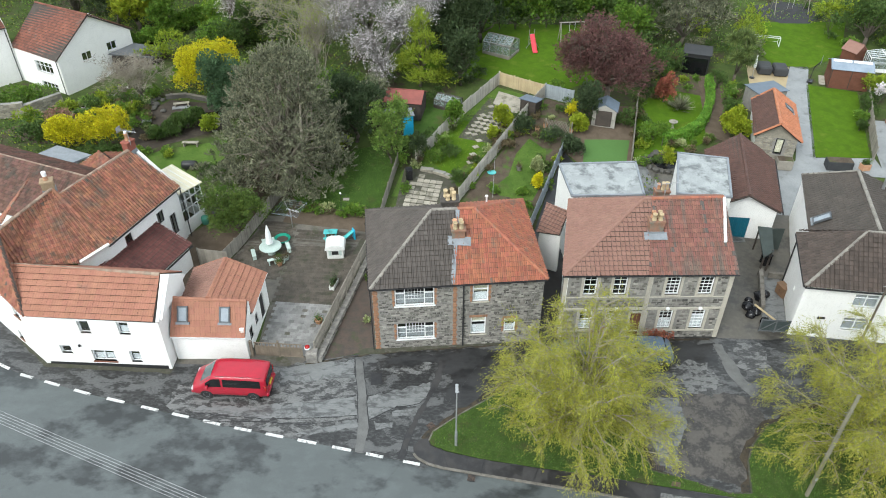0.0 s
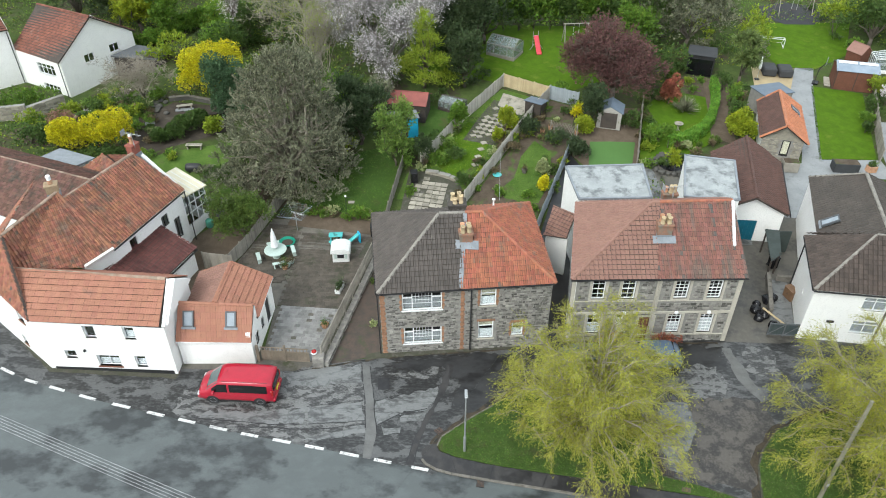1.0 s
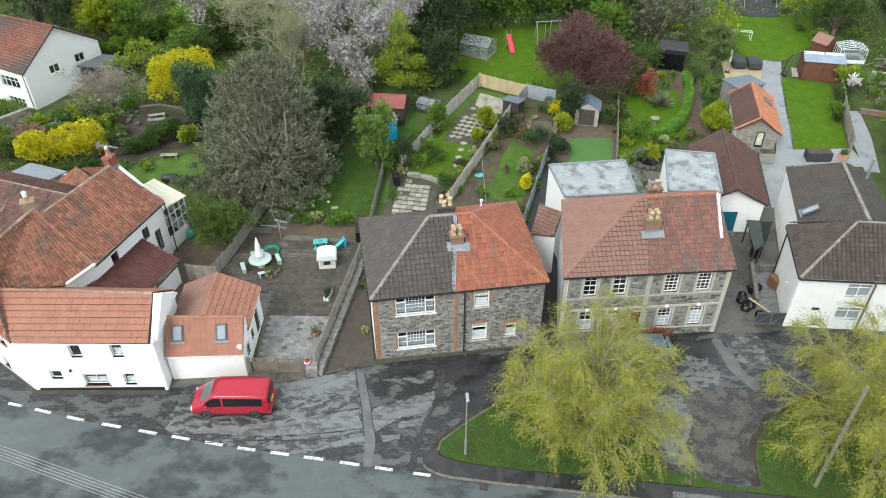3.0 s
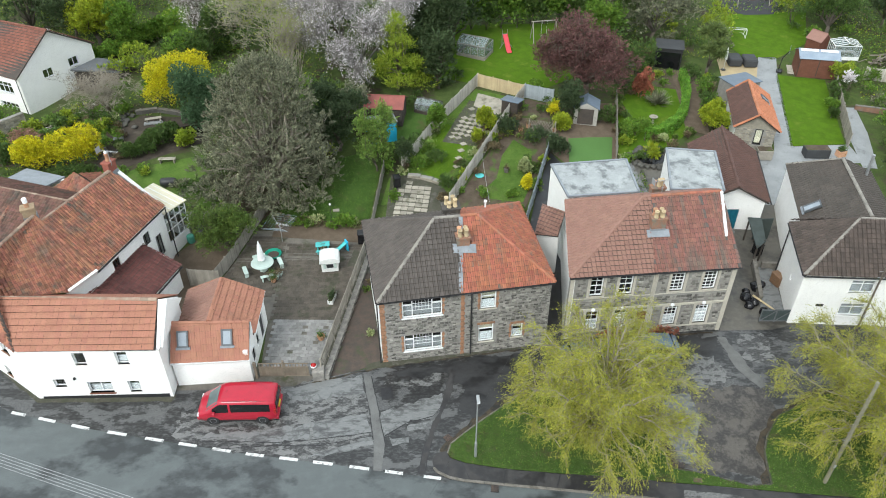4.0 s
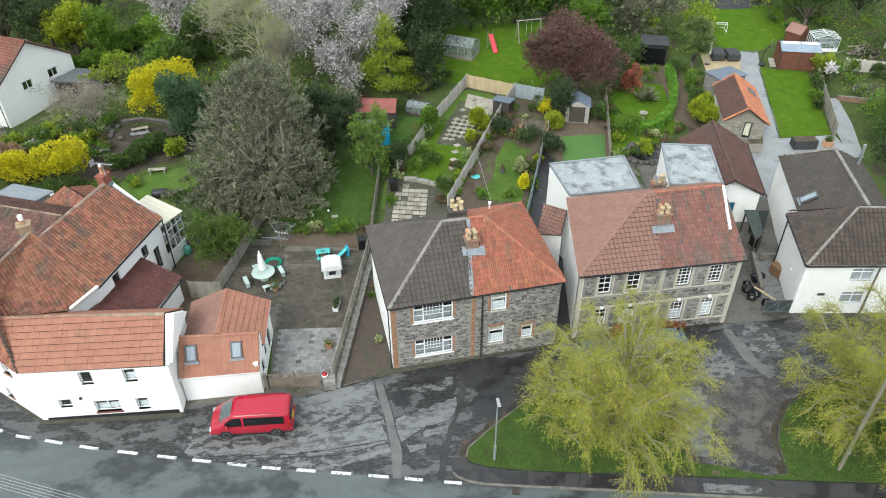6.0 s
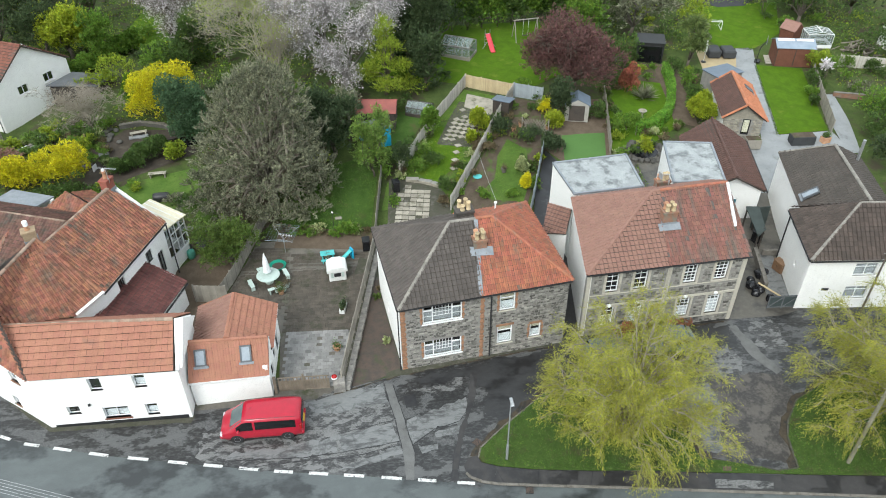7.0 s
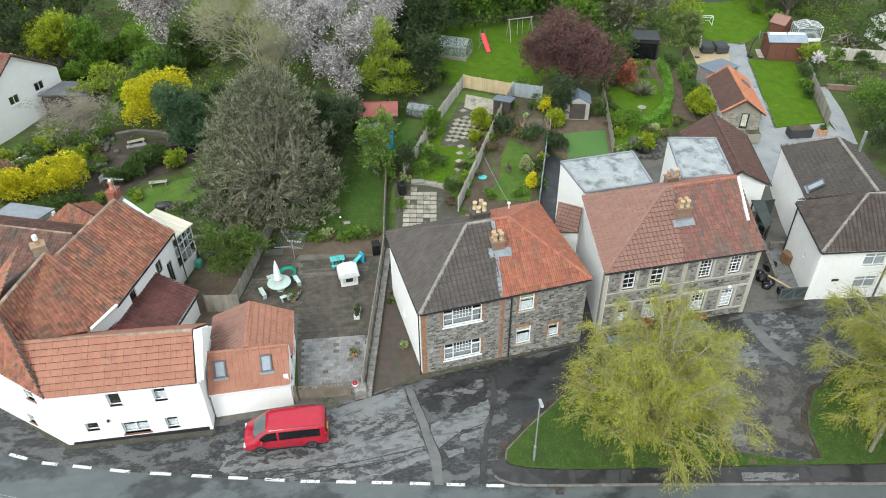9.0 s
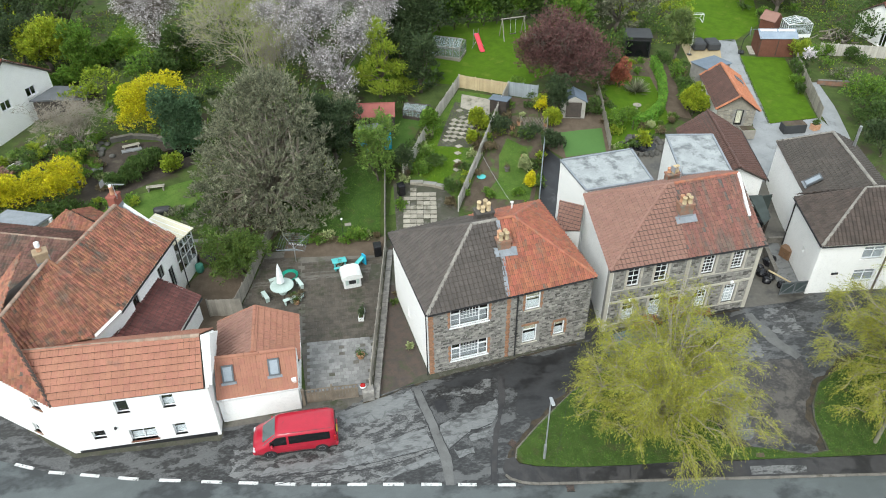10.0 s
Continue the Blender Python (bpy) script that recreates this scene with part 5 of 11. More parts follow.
def rooflight(parent, p, u, v, nrm, w, hh, label="rooflight"):
    """A hinged rooflight lying on a slope: p its lower left corner, u across, v up the slope."""
    w3 = new(label)
    w3.parent = parent
    mm = Matrix((u, v, nrm)).transposed().to_4x4()
    mm.translation = p
    w3.matrix_basis = mm
    bm = bmesh.new()
    for x0, y0, x1, y1 in ((0, 0, w, 0.09), (0, hh - 0.09, w, hh), (0, 0.09, 0.09, hh - 0.09), (w - 0.09, 0.09, w, hh - 0.09)):
        add_box(bm, x0, y0, 0.0, x1, y1, 0.16)
    part("rooflight_frame", bm, MATS.get("charcoal_metal") or plain("charcoal_metal", (0.10, 0.11, 0.12), 0.5), w3)
    part("flashing", box(-0.1, -0.16, 0.0, w + 0.1, 0.0, 0.09), lead_mat, w3)
    part("pane", box(0.08, 0.08, 0.08, w - 0.08, hh - 0.08, 0.11), MATS["sky_coloured_glass"], w3)
    return w3


# Opaque rooflight pane: the sky's reflection is put into its pale blue-grey.
sg = plain("sky_coloured_glass", (0.30, 0.34, 0.38), 0.06)


def extension_x():
    h = thing("extension", label="low white extension with orange tiled roof and two rooflights", category="extension")
    a, b, c, d = (-17.7, 34.72), (-12.95, 34.78), (-12.6, 40.2), (-17.5, 40.6)
    wall(h, a, b, 0.55, 2.75, white_mat)
    wall(h, b, c, 0.2, 3.3, white_mat, [(0.9, 1.2, 0.7, 1.1), (2.3, 1.35, 0.6, 1.0), (3.6, 0.7, 0.9, 2.1)])
    wall(h, c, d, 0.2, 3.3, white_mat)
    wall(h, d, a, 0.2, 3.0, white_mat)
    for u, z, w, hh in [(0.9, 1.2, 0.7, 1.1), (2.3, 1.35, 0.6, 1.0)]:
        window(h, b, c, u, z, w, hh, (), (), 0.05, 0.08, material=black_mat)
    m, L = frame_at(b, c)
    part("side_door", box(3.65, 0.08, 0.7, 4.45, 0.13, 2.75, m), black_mat, h, "dark door")
    roof = new("roof")
    roof.parent = h
    E1, E2, R2, R1 = (-17.72, 34.62, 2.88), (-12.9, 34.68, 2.72), (-12.72, 35.95, 4.72), (-17.5, 36.0, 4.95)
    tile_face(roof, [E1, E2, R2, R1], clay_new, 0.33, 0.41, "double", "smooth orange clay tiles", seed=51)
    A0, S0 = (-15.0, 40.05, 5.02), (-15.25, 36.0, 4.95)
    HE, HW = (-12.45, 40.25, 3.47), (-17.55, 40.75, 3.52)
    SE2, SW2 = (-12.62, 36.1, 3.5), (-17.6, 36.3, 3.55)
    tile_face(roof, [SE2, HE, A0, S0], clay_new, 0.33, 0.41, "double", "smooth orange clay tiles", seed=52)
    tile_face(roof, [HW, SW2, S0, A0], clay_dull, 0.30, 0.34, "roll", "weathered brown red tiles", seed=53)
    tile_face(roof, [HE, HW, A0], clay_new, 0.33, 0.41, "double", seed=54)
    ridge_caps(roof, R1, R2, clay_new, 0.13)
    ridge_caps(roof, S0, A0, clay_new, 0.13)
    ridge_caps(roof, HW, A0, clay_new, 0.1)
    ridge_caps(roof, HE, A0, clay_new, 0.1)
    slab(h, [(-12.7, 36.2, 2.7), (-12.7, 36.2, 4.5), (-12.9, 34.8, 2.7)], 0.25, white_mat, "gable")
    slab(h, [(-12.75, 36.15, 3.3), (-15.3, 36.1, 4.7), (-17.5, 36.3, 3.3)], 0.2, white_mat, "gable")
    u = (Vector(E2) - Vector(E1)).normalized()
    v = ((Vector(R1) - Vector(E1)) - u * (Vector(R1) - Vector(E1)).dot(u)).normalized()
    nrm = u.cross(v)
    for du in (0.5, 3.2):
        rooflight(roof, Vector(E1) + u * du + v * 0.95 + nrm * 0.06, u, v, nrm, 0.68, 1.05)
    gutter(h, (-17.75, 34.55, 2.83), (-12.85, 34.6, 2.7), upvc_mat)
    for p, q in ((SE2, HE),):
        part("barge_board", tube([Vector(p) + Vector((0.05, 0, 0.02)), Vector(q) + Vector((0.05, 0, 0.02))], 0.05, 4), upvc_mat, h)
    return h


extension_x()


# ---- the white houses at the end of the lane ----
def house_c():
    h = thing("house", label="white rendered house with dark brown tiled hipped roof", category="house")
    ze, zr = 4.8, 7.4
    SW, NW = (24.0, 37.35, ze), (25.65, 43.2, ze)
    AP, RE = (28.35, 39.85, zr), (44.0, 37.4, zr)
    tl = MATS["speckled_brown_tile"]
    roof = new("roof")
    roof.parent = h
    tile_face(roof, [SW, (44.0, 34.6, ze), RE, AP], tl, 0.30, 0.34, "roll", "dark brown concrete tiles with white specks", seed=61)
    tile_face(roof, [NW, SW, AP], tl, 0.30, 0.34, "roll", "dark brown concrete tiles with white specks", seed=62)
    tile_face(roof, [(44, 41.0, ze), NW, AP, RE], tl, 0.30, 0.34, "roll", seed=63)
    ridge_caps(roof, SW, AP, MATS["pale_hip_tile"], 0.13)
    ridge_caps(roof, AP, RE, MATS["pale_hip_tile"], 0.13)
    ridge_caps(roof, NW, AP, tl, 0.1)
    w = [(3.3, 3.2, 1.6, 1.1), (3.2, 1.1, 1.7, 1.1), (8.0, 3.2, 1.6, 1.1), (8.0, 1.1, 1.7, 1.1)]
    a, b = (24.15, 37.5), (43.5, 35.0)
    wall(h, a, b, -0.5, ze - 0.05, white_mat, w, label="white rendered front wall")
    for u, z, ww, hh in w:
        win = window(h, a, b, u, z, ww, hh, (0.5,), (0.7,), 0.06, 0.08, sill=white_mat)
        part("net_curtain", box(0.05, 0.12, 0.05, ww - 0.05, 0.125, hh - 0.05), MATS["net_cloth"], win, "pale net curtain behind the glass")
    wall(h, (25.8, 43.0), a, -0.5, ze - 0.05, white_mat, [(3.2, 2.3, 0.35, 0.45)])
    part("wall_vent", box(1.5, -0.03, 1.9, 2.0, 0.0, 2.1, frame_at(a, b)[0]), black_mat, h)
    gutter(h, (23.95, 37.25, ze - 0.04), (44, 34.5, ze - 0.04))
    gutter(h, (25.6, 43.3, ze - 0.04), (23.93, 37.35, ze - 0.04))
    pipe_down(h, 25.72, 43.0, 0.4, ze, 0.05)
    # rear part with its ridge running back
    S, N = (29.45, 40.2, 7.2), (31.3, 47.8, 7.2)
    W1, W2 = (26.55, 43.3, ze), (29.0, 51.1, ze)
    tile_face(roof, [W2, W1, S, N], slate_dark, 0.30, 0.34, "roll", "dark grey brown concrete tiles", seed=64)
    tile_face(roof, [(32.9, 40.5, ze), (35.2, 49.4, ze), N, S], slate_dark, 0.30, 0.34, "roll", "dark grey concrete tiles", seed=65)
    tile_face(roof, [(35.2, 49.4, ze), W2, N], slate_dark, 0.30, 0.34, "roll", seed=66)
    ridge_caps(roof, S, N, MATS["pale_hip_tile"], 0.14)
    ridge_caps(roof, W2, N, MATS["pale_hip_tile"], 0.1)
    wall(h, (29.05, 50.9), (26.7, 43.3), 0.0, ze - 0.05, white_mat, [(6.4, 2.2, 0.6, 0.8)])
    window(h, (29.05, 50.9), (26.7, 43.3), 6.4, 2.2, 0.6, 0.8, (), (), 0.05, 0.08)
    wall(h, (35.0, 49.2), (29.05, 50.9), 0.0, ze - 0.05, white_mat)
    wall(h, (32.8, 40.6), (35.0, 49.2), 0.0, ze - 0.05, white_mat)
    u = (Vector(W1) - Vector(W2)).normalized()
    v = ((Vector(N) - Vector(W2)) - u * (Vector(N) - Vector(W2)).dot(u)).normalized()
    nr = u.cross(v)
    p = Vector((26.9, 44.2, 0))
    p.z = Vector(W2).z - (nr.x * (p.x - W2[0]) + nr.y * (p.y - W2[1])) / nr.z
    rooflight(roof, p + u * -0.5 + v * 0.3 + nr * 0.04, u, v, nr, 0.75, 1.3)
    pipe_down(h, 33.5, 47.5, 5.8, 7.6, 0.12, metal_mat, "flue")
    return h


surface("speckled_brown_tile", (0.085, 0.064, 0.054), (0.062, 0.048, 0.041), 0.9, 15, 0.75, 0.3, island=0.2, stain=(0.20, 0.185, 0.16), stain_scale=3.0, stain_at=0.66)
house_c()


def garage():
    h = thing("garage", label="white walled garage with brown tiled roof and teal door", category="garage")
    ze, zr = 3.1, 4.95
    RS, RN = (23.7, 47.85, zr), (26.0, 57.5, zr)
    WS, WN, ES, EN = (20.9, 48.7, ze), (23.45, 57.9, ze), (26.75, 48.1, ze), (29.0, 56.3, ze)
    roof = new("roof")
    roof.parent = h
    tile_face(roof, [WN, WS, RS, RN], brown_tile, 0.30, 0.34, "roll", "brown concrete tiles", seed=71)
    tile_face(roof, [ES, EN, RN, RS], brown_tile, 0.30, 0.34, "roll", "brown concrete tiles", seed=72)
    ridge_caps(roof, RS, RN, brown_tile, 0.13)
    a, b, c, d = (21.2, 48.75), (26.45, 48.25), (28.7, 56.3), (23.7, 57.6)
    wall(h, a, b, 0.2, ze - 0.02, white_mat, [(1.0, 0.3, 2.4, 2.1)], label="white rendered gable front")
    slab(h, [(a[0], a[1], ze - 0.02), (b[0], b[1], ze - 0.02), (23.75, 48.4, zr - 0.1)], 0.25, white_mat, "gable")
    wall(h, b, c, 0.2, ze - 0.02, white_mat)
    wall(h, c, d, 0.2, ze - 0.02, white_mat)
    wall(h, d, a, 0.2, ze - 0.02, white_mat)
    m, L = frame_at(a, b)
    dr = new("garage_door")
    dr.parent = h
    for i in range(8):
        part("door_panel", box(1.0 + 0.3 * i, 0.06, 0.3, 1.0 + 0.3 * i + 0.29, 0.1, 2.4, m, 0.008), MATS["teal_paint"], dr)
    gutter(h, (26.85, 48.0, ze - 0.03), (29.1, 56.2, ze - 0.03))
    return h


plain("teal_paint", (0.012, 0.13, 0.19), 0.4)
garage()


def outbuilding():
    h = thing("outbuilding", label="small stone outbuilding with brown and bright orange tiled roof", category="outbuilding")
    ze, zr = 3.75, 5.4
    SW, SE, NE, NW = (28.15, 59.4, ze), (31.95, 58.05, ze), (34.0, 65.2, ze), (30.25, 66.5, ze)
    RS, RN = (29.75, 58.35, zr), (31.6, 65.4, zr)
    roof = new("roof")
    roof.parent = h
    tile_face(roof, [NW, SW, RS, RN], brown_tile, 0.3, 0.34, "roll", "dark brown tiles", seed=81)
    tile_face(roof, [SE, NE, RN, RS], orange_tile, 0.3, 0.34, "roll", "bright orange clay tiles", seed=82)
    for p, q in ((RS, RN), (SW, RS), (SE, RS), (NW, RN), (NE, RN)):
        ridge_caps(roof, p, q, orange_tile, 0.15)
    a, b, c, d = (28.4, 59.55), (31.7, 58.35), (33.7, 65.0), (30.4, 66.2)
    wall(h, a, b, 0.8, ze, mortar_mat, [(1.75, 2.1, 0.72, 1.6)], label="buff stone gable")
    rubble(h, a, b, 1.2, ze, [(1.7, 2.05, 0.82, 1.7)], MATS["buff_stone"], 83)
    slab(h, [(a[0], a[1], ze - 0.01), (b[0], b[1], ze - 0.01), (29.9, 58.8, zr - 0.1)], 0.25, MATS["buff_stone"], "gable")
    window(h, a, b, 1.75, 2.1, 0.72, 1.6, (), (), 0.09, 0.05, material=black_mat, blind=0.9)
    wall(h, b, c, 0.8, ze, mortar_mat)
    wall(h, c, d, 0.8, ze, mortar_mat)
    wall(h, d, a, 0.8, ze, white_mat)
    u = (Vector(NE) - Vector(SE)).normalized()
    v = ((Vector(RN) - Vector(SE)) - u * (Vector(RN) - Vector(SE)).dot(u)).normalized()
    rooflight(roof, Vector(SE) + u * 4.6 + v * 0.7 + u.cross(v) * 0.04, u, v, u.cross(v), 0.8, 1.0)
    return h


surface("buff_stone", (0.33, 0.30, 0.24), (0.25, 0.23, 0.19), 2.0, 16, 0.9, 0.4, island=0.3)
outbuilding()


def house_n():
    h = thing("house", label="white rendered house with a steep brown red tiled roof", category="house")
    zr = 9.3
    RN, RS = (-36.15, 74.2, zr), (-43.0, 77.8, zr)
    EN, ES = (-33.65, 78.3, 6.2), (-39.0, 70.7, 5.85)
    FS, FN = (-45.2, 74.4, 5.85), (-40.4, 81.7, 6.2)
    roof = new("roof")
    roof.parent = h
    tile_face(roof, [FS, ES, RN, RS], MATS["plum_red_tile"], 0.26, 0.3, "flat", "brown red plain tiles", seed=91)
    tile_face(roof, [EN, FN, RS, RN], MATS["plum_red_tile"], 0.26, 0.3, "flat", seed=92)
    ridge_caps(roof, RN, RS, MATS["plum_red_tile"])
    a, b, c = (-44.9, 74.2), (-38.9, 70.95), (-33.9, 78.05)
    w = [(2.9, 3.9, 2.6, 1.2), (3.0, 1.6, 2.4, 1.2)]
    wall(h, a, b, 0.5, 5.75, white_mat, w, label="white rendered wall")
    for u, z, ww, hh in w:
        window(h, a, b, u, z, ww, hh, (0.25, 0.5, 0.75), (0.65,), 0.06, 0.08, sill=white_mat)
    w2 = [(2.6, 4.75, 1.15, 0.9), (5.6, 4.85, 1.15, 0.9)]
    wall(h, b, c, 0.5, 5.85, white_mat, w2, label="broad white gable wall")
    slab(h, [(b[0], b[1], 5.84), (c[0], c[1], 5.84), (c[0], c[1], 6.2), (-36.2, 74.8, zr - 0.12), (b[0], b[1], 5.86)], 0.3, white_mat, "gable")
    for u, z, ww, hh in w2:
        window(h, b, c, u, z, ww, hh, (0.5,), (), 0.07, 0.06, material=upvc_mat, sill=white_mat)
    wall(h, (-49.5, 70.5), a, 0.5, 8.0, white_mat, [(1.2, 1.6, 1.4, 1.2), (1.2, 4.6, 1.2, 1.2)])
    tile_face(roof, [(-44.8, 74.0, 8.0), (-50.2, 70.2, 8.0), (-53.5, 74.5, 11.0), (-48.5, 78.2, 11.0)], MATS["plum_red_tile"], 0.26, 0.3, "flat", seed=93)
    wall(h, a, (-50.5, 82.0), 3, 8.0, white_mat)
    slab(h, [(-44.9, 74.2, 7.95), (-50.5, 82.0, 7.95), (-48.2, 78.4, 10.9)], 0.3, white_mat, "gable")
    pipe_down(h, -39.1, 70.85, 2.0, 5.8)
    pipe_down(h, -45.0, 74.0, 2.0, 7.8)
    slab(h, [(-35.4, 74.7, 4.9), (-30.9, 75.2, 4.3), (-29.6, 77.6, 4.3), (-33.6, 77.6, 4.9)], 0.15, MATS["slate_sheet"], "lean_roof", "low grey slate roof")
    wall(h, (-35.2, 74.9), (-31.0, 75.4), 1.5, 4.5, darkwood_mat)
    wall(h, (-31.0, 75.4), (-29.8, 77.4), 1.5, 4.2, darkwood_mat)
    return h


surface("plum_red_tile", (0.22, 0.085, 0.055), (0.16, 0.065, 0.048), 0.8, 15, 0.85, 0.3, island=0.2, stain=(0.15, 0.12, 0.10), stain_scale=0.5, stain_at=0.56)
surface("slate_sheet", (0.12, 0.125, 0.135), (0.09, 0.095, 0.10), 1.2, 15, 0.6, 0.2)
house_n()


def link_porch():
    """The small tiled porch in the gap between the two pairs."""
    h = thing("porch", label="small white porch with red tiled lean-to roof in the gap", category="porch")
    roof = new("roof")
    roof.parent = h
    A, B, C, D = (7.0, 44.6, 3.9), (8.6, 43.9, 4.1), (9.35, 45.4, 5.2), (7.9, 46.6, 5.1)
    tile_face(roof, [A, B, C, D], clay_dull, 0.26, 0.3, "roll", "small red tiles", seed=95)
    wall(h, (7.2, 44.75), (8.7, 44.1), 0.2, 3.9, white_mat)
    wall(h, (8.0, 46.4), (7.2, 44.75), 0.2, 3.9, white_mat)
    slab(h, [(7.2, 44.75, 3.85), (7.2, 44.76, 3.86), (8.0, 46.4, 5.0), (8.0, 46.4, 3.85)], 0.1, white_mat, "gable")
    return h


link_porch()


def house_e():
    """The low white house beyond the far garden, of which only the end shows."""
    h = thing("house", label="low white house with red tiled roof beyond the gardens", category="house")
    a, b, c, d = (55.3, 69.4), (62.5, 70.8), (61.5, 76.2), (54.2, 74.8)
    z0 = 1.4
    w = [(1.2, 3.0, 1.6, 1.1), (3.6, 2.4, 0.9, 1.9)]
    wall(h, d, a, z0, 5.0, white_mat, w, label="white rendered end wall")
    for u, z, ww, hh in w:
        window(h, d, a, u, z, ww, hh, (0.33, 0.67) if ww > 1 else (0.5,), (), 0.07, 0.06)
    for p, q in ((a, b), (b, c), (c, d)):
        wall(h, p, q, z0, 5.0, white_mat)
    slab(h, [(*d, 4.98), (*a, 4.98), (54.75, 72.1, 6.9)], 0.28, white_mat, "gable")
    roof = new("roof")
    roof.parent = h
    S, N = (54.55, 72.0, 7.05), (62.2, 73.6, 7.05)
    tile_face(roof, [(55.0, 69.1, 5.0), (62.8, 70.6, 5.0), N, S], MATS["plum_red_tile"], 0.26, 0.3, "flat", "brown red plain tiles", seed=95)
    tile_face(roof, [(61.7, 76.5, 5.0), (53.9, 75.0, 5.0), S, N], MATS["plum_red_tile"], 0.26, 0.3, "flat", seed=96)
    ridge_caps(roof, S, N, MATS["plum_red_tile"])
    return h


house_e()


# ---- trees, shrubs and hedges ----
def leaf_mesh(name, pts, sizes, material, parent, rng, aspect=0.5, droop=0.0, label="", axis=None):
    """Many small rhombic leaves, each turned its own way."""
    n = len(pts)
    d = rng.normal(size=(n, 3)) if axis is None else axis + rng.normal(size=(n, 3)) * 0.35
    d[:, 2] -= droop
    d /= np.linalg.norm(d, axis=1)[:, None] + 1e-9
    up = rng.normal(size=(n, 3))
    up[:, 2] = np.abs(up[:, 2]) + 0.7
    e = np.cross(d, up)
    e /= np.linalg.norm(e, axis=1)[:, None] + 1e-9
    s = sizes[:, None]
    v = np.empty((n, 4, 3))
    v[:, 0] = pts - d * s * 0.5
    v[:, 1] = pts + e * s * 0.5 * aspect
    v[:, 2] = pts + d * s * 0.5
    v[:, 3] = pts - e * s * 0.5 * aspect
    me = bpy.data.meshes.new(name)
    me.vertices.add(4 * n)
    me.vertices.foreach_set("co", v.reshape(-1))
    me.loops.add(4 * n)
    me.loops.foreach_set("vertex_index", np.arange(4 * n, dtype=np.int32))
    me.polygons.add(n)
    me.polygons.foreach_set("loop_start", np.arange(0, 4 * n, 4, dtype=np.int32))
    me.update(calc_edges=True)
    me.materials.append(material)
    ob = new(name, me)
    if parent is not None:
        ob.parent = parent
    if label:
        ob["label"] = label
    ob["kind"] = "stuff"
    return ob


def lobes_points(lobes, n, rng, shell=0.55, clump=0.28, per=14, spray=0.0):
    """Leaf places and directions: tufts, or sprays that point outwards, through the outer part of several lobes."""
    vol = np.array([l[3] * l[4] * l[5] for l in lobes]) ** 0.67
    pick = rng.choice(len(lobes), size=max(1, n // per), p=vol / vol.sum())
    L = np.array(lobes)[pick]
    d = rng.normal(size=(len(pick), 3))
    d /= np.linalg.norm(d, axis=1)[:, None]
    d[:, 2] = np.where(d[:, 2] < -0.35, -d[:, 2] * 0.6, d[:, 2])
    r = shell + (1 - shell) * rng.random(len(pick)) ** 0.6
    r *= 1 + (0.05 if shell > 0.8 else 0.13) * rng.normal(size=len(pick))
    tuft = L[:, :3] + d * L[:, 3:6] * r[:, None]
    c = np.repeat(tuft, per, axis=0)
    a = d * 1.0
    a[:, 2] += 0.45
    a += rng.normal(size=a.shape) * 0.3
    a /= np.linalg.norm(a, axis=1)[:, None]
    a = np.repeat(a, per, axis=0)
    u = np.tile((np.arange(per) / per), len(pick))[:, None]
    c = c + a * spray * u + rng.normal(size=c.shape) * (clump * (1.0 if not spray else 1.15 - 0.8 * u))
    return c, a


def limb_set(parent, base, targets, r0, material, rng, trunk_h=0.35, sides=6, name="limb"):
    """A tapered trunk and limbs that bend towards the targets."""
    base = Vector(base)
    top = base + Vector((rng.normal() * 0.15, rng.normal() * 0.15, trunk_h))
    part("trunk", tube([base - Vector((0, 0, 0.15)), base + (top - base) * 0.5 + Vector((rng.normal() * 0.06, rng.normal() * 0.06, 0)), top], [r0 * 1.25, r0, r0 * 0.85], 9), material, parent, smooth=True)
    for t in targets:
        t = Vector(t)
        d = t - top
        mid = top + d * 0.45 + Vector((rng.normal() * 0.1, rng.normal() * 0.1, abs(rng.normal()) * 0.12)) * d.length
        part(name, tube([top - Vector((0, 0, 0.1)), mid, t], [r0 * 0.55, r0 * 0.32, r0 * 0.08], sides), material, parent, smooth=True)


def twigs_mesh(parent, starts, ends, r, material, name="twiggery"):
    """Thin three-sided twigs, joined."""
    verts, faces = [], []
    for a, b in zip(starts, ends):
        a, b = Vector(a), Vector(b)
        d = b - a
        if d.length < 1e-4:
            continue
        p = d.orthogonal().normalized()
        q = d.cross(p).normalized()
        i = len(verts)
        for c, rr in ((a, r), (b, r * 0.35)):
            for k in range(3):
                t = k * math.tau / 3
                verts.append(c + p * (rr * math.cos(t)) + q * (rr * math.sin(t)))
        faces += [(i + k, i + (k + 1) % 3, i + 3 + (k + 1) % 3, i + 3 + k) for k in range(3)]
    ob = quick(name, verts, faces, material, parent)
    ob["kind"] = "stuff"
    return ob


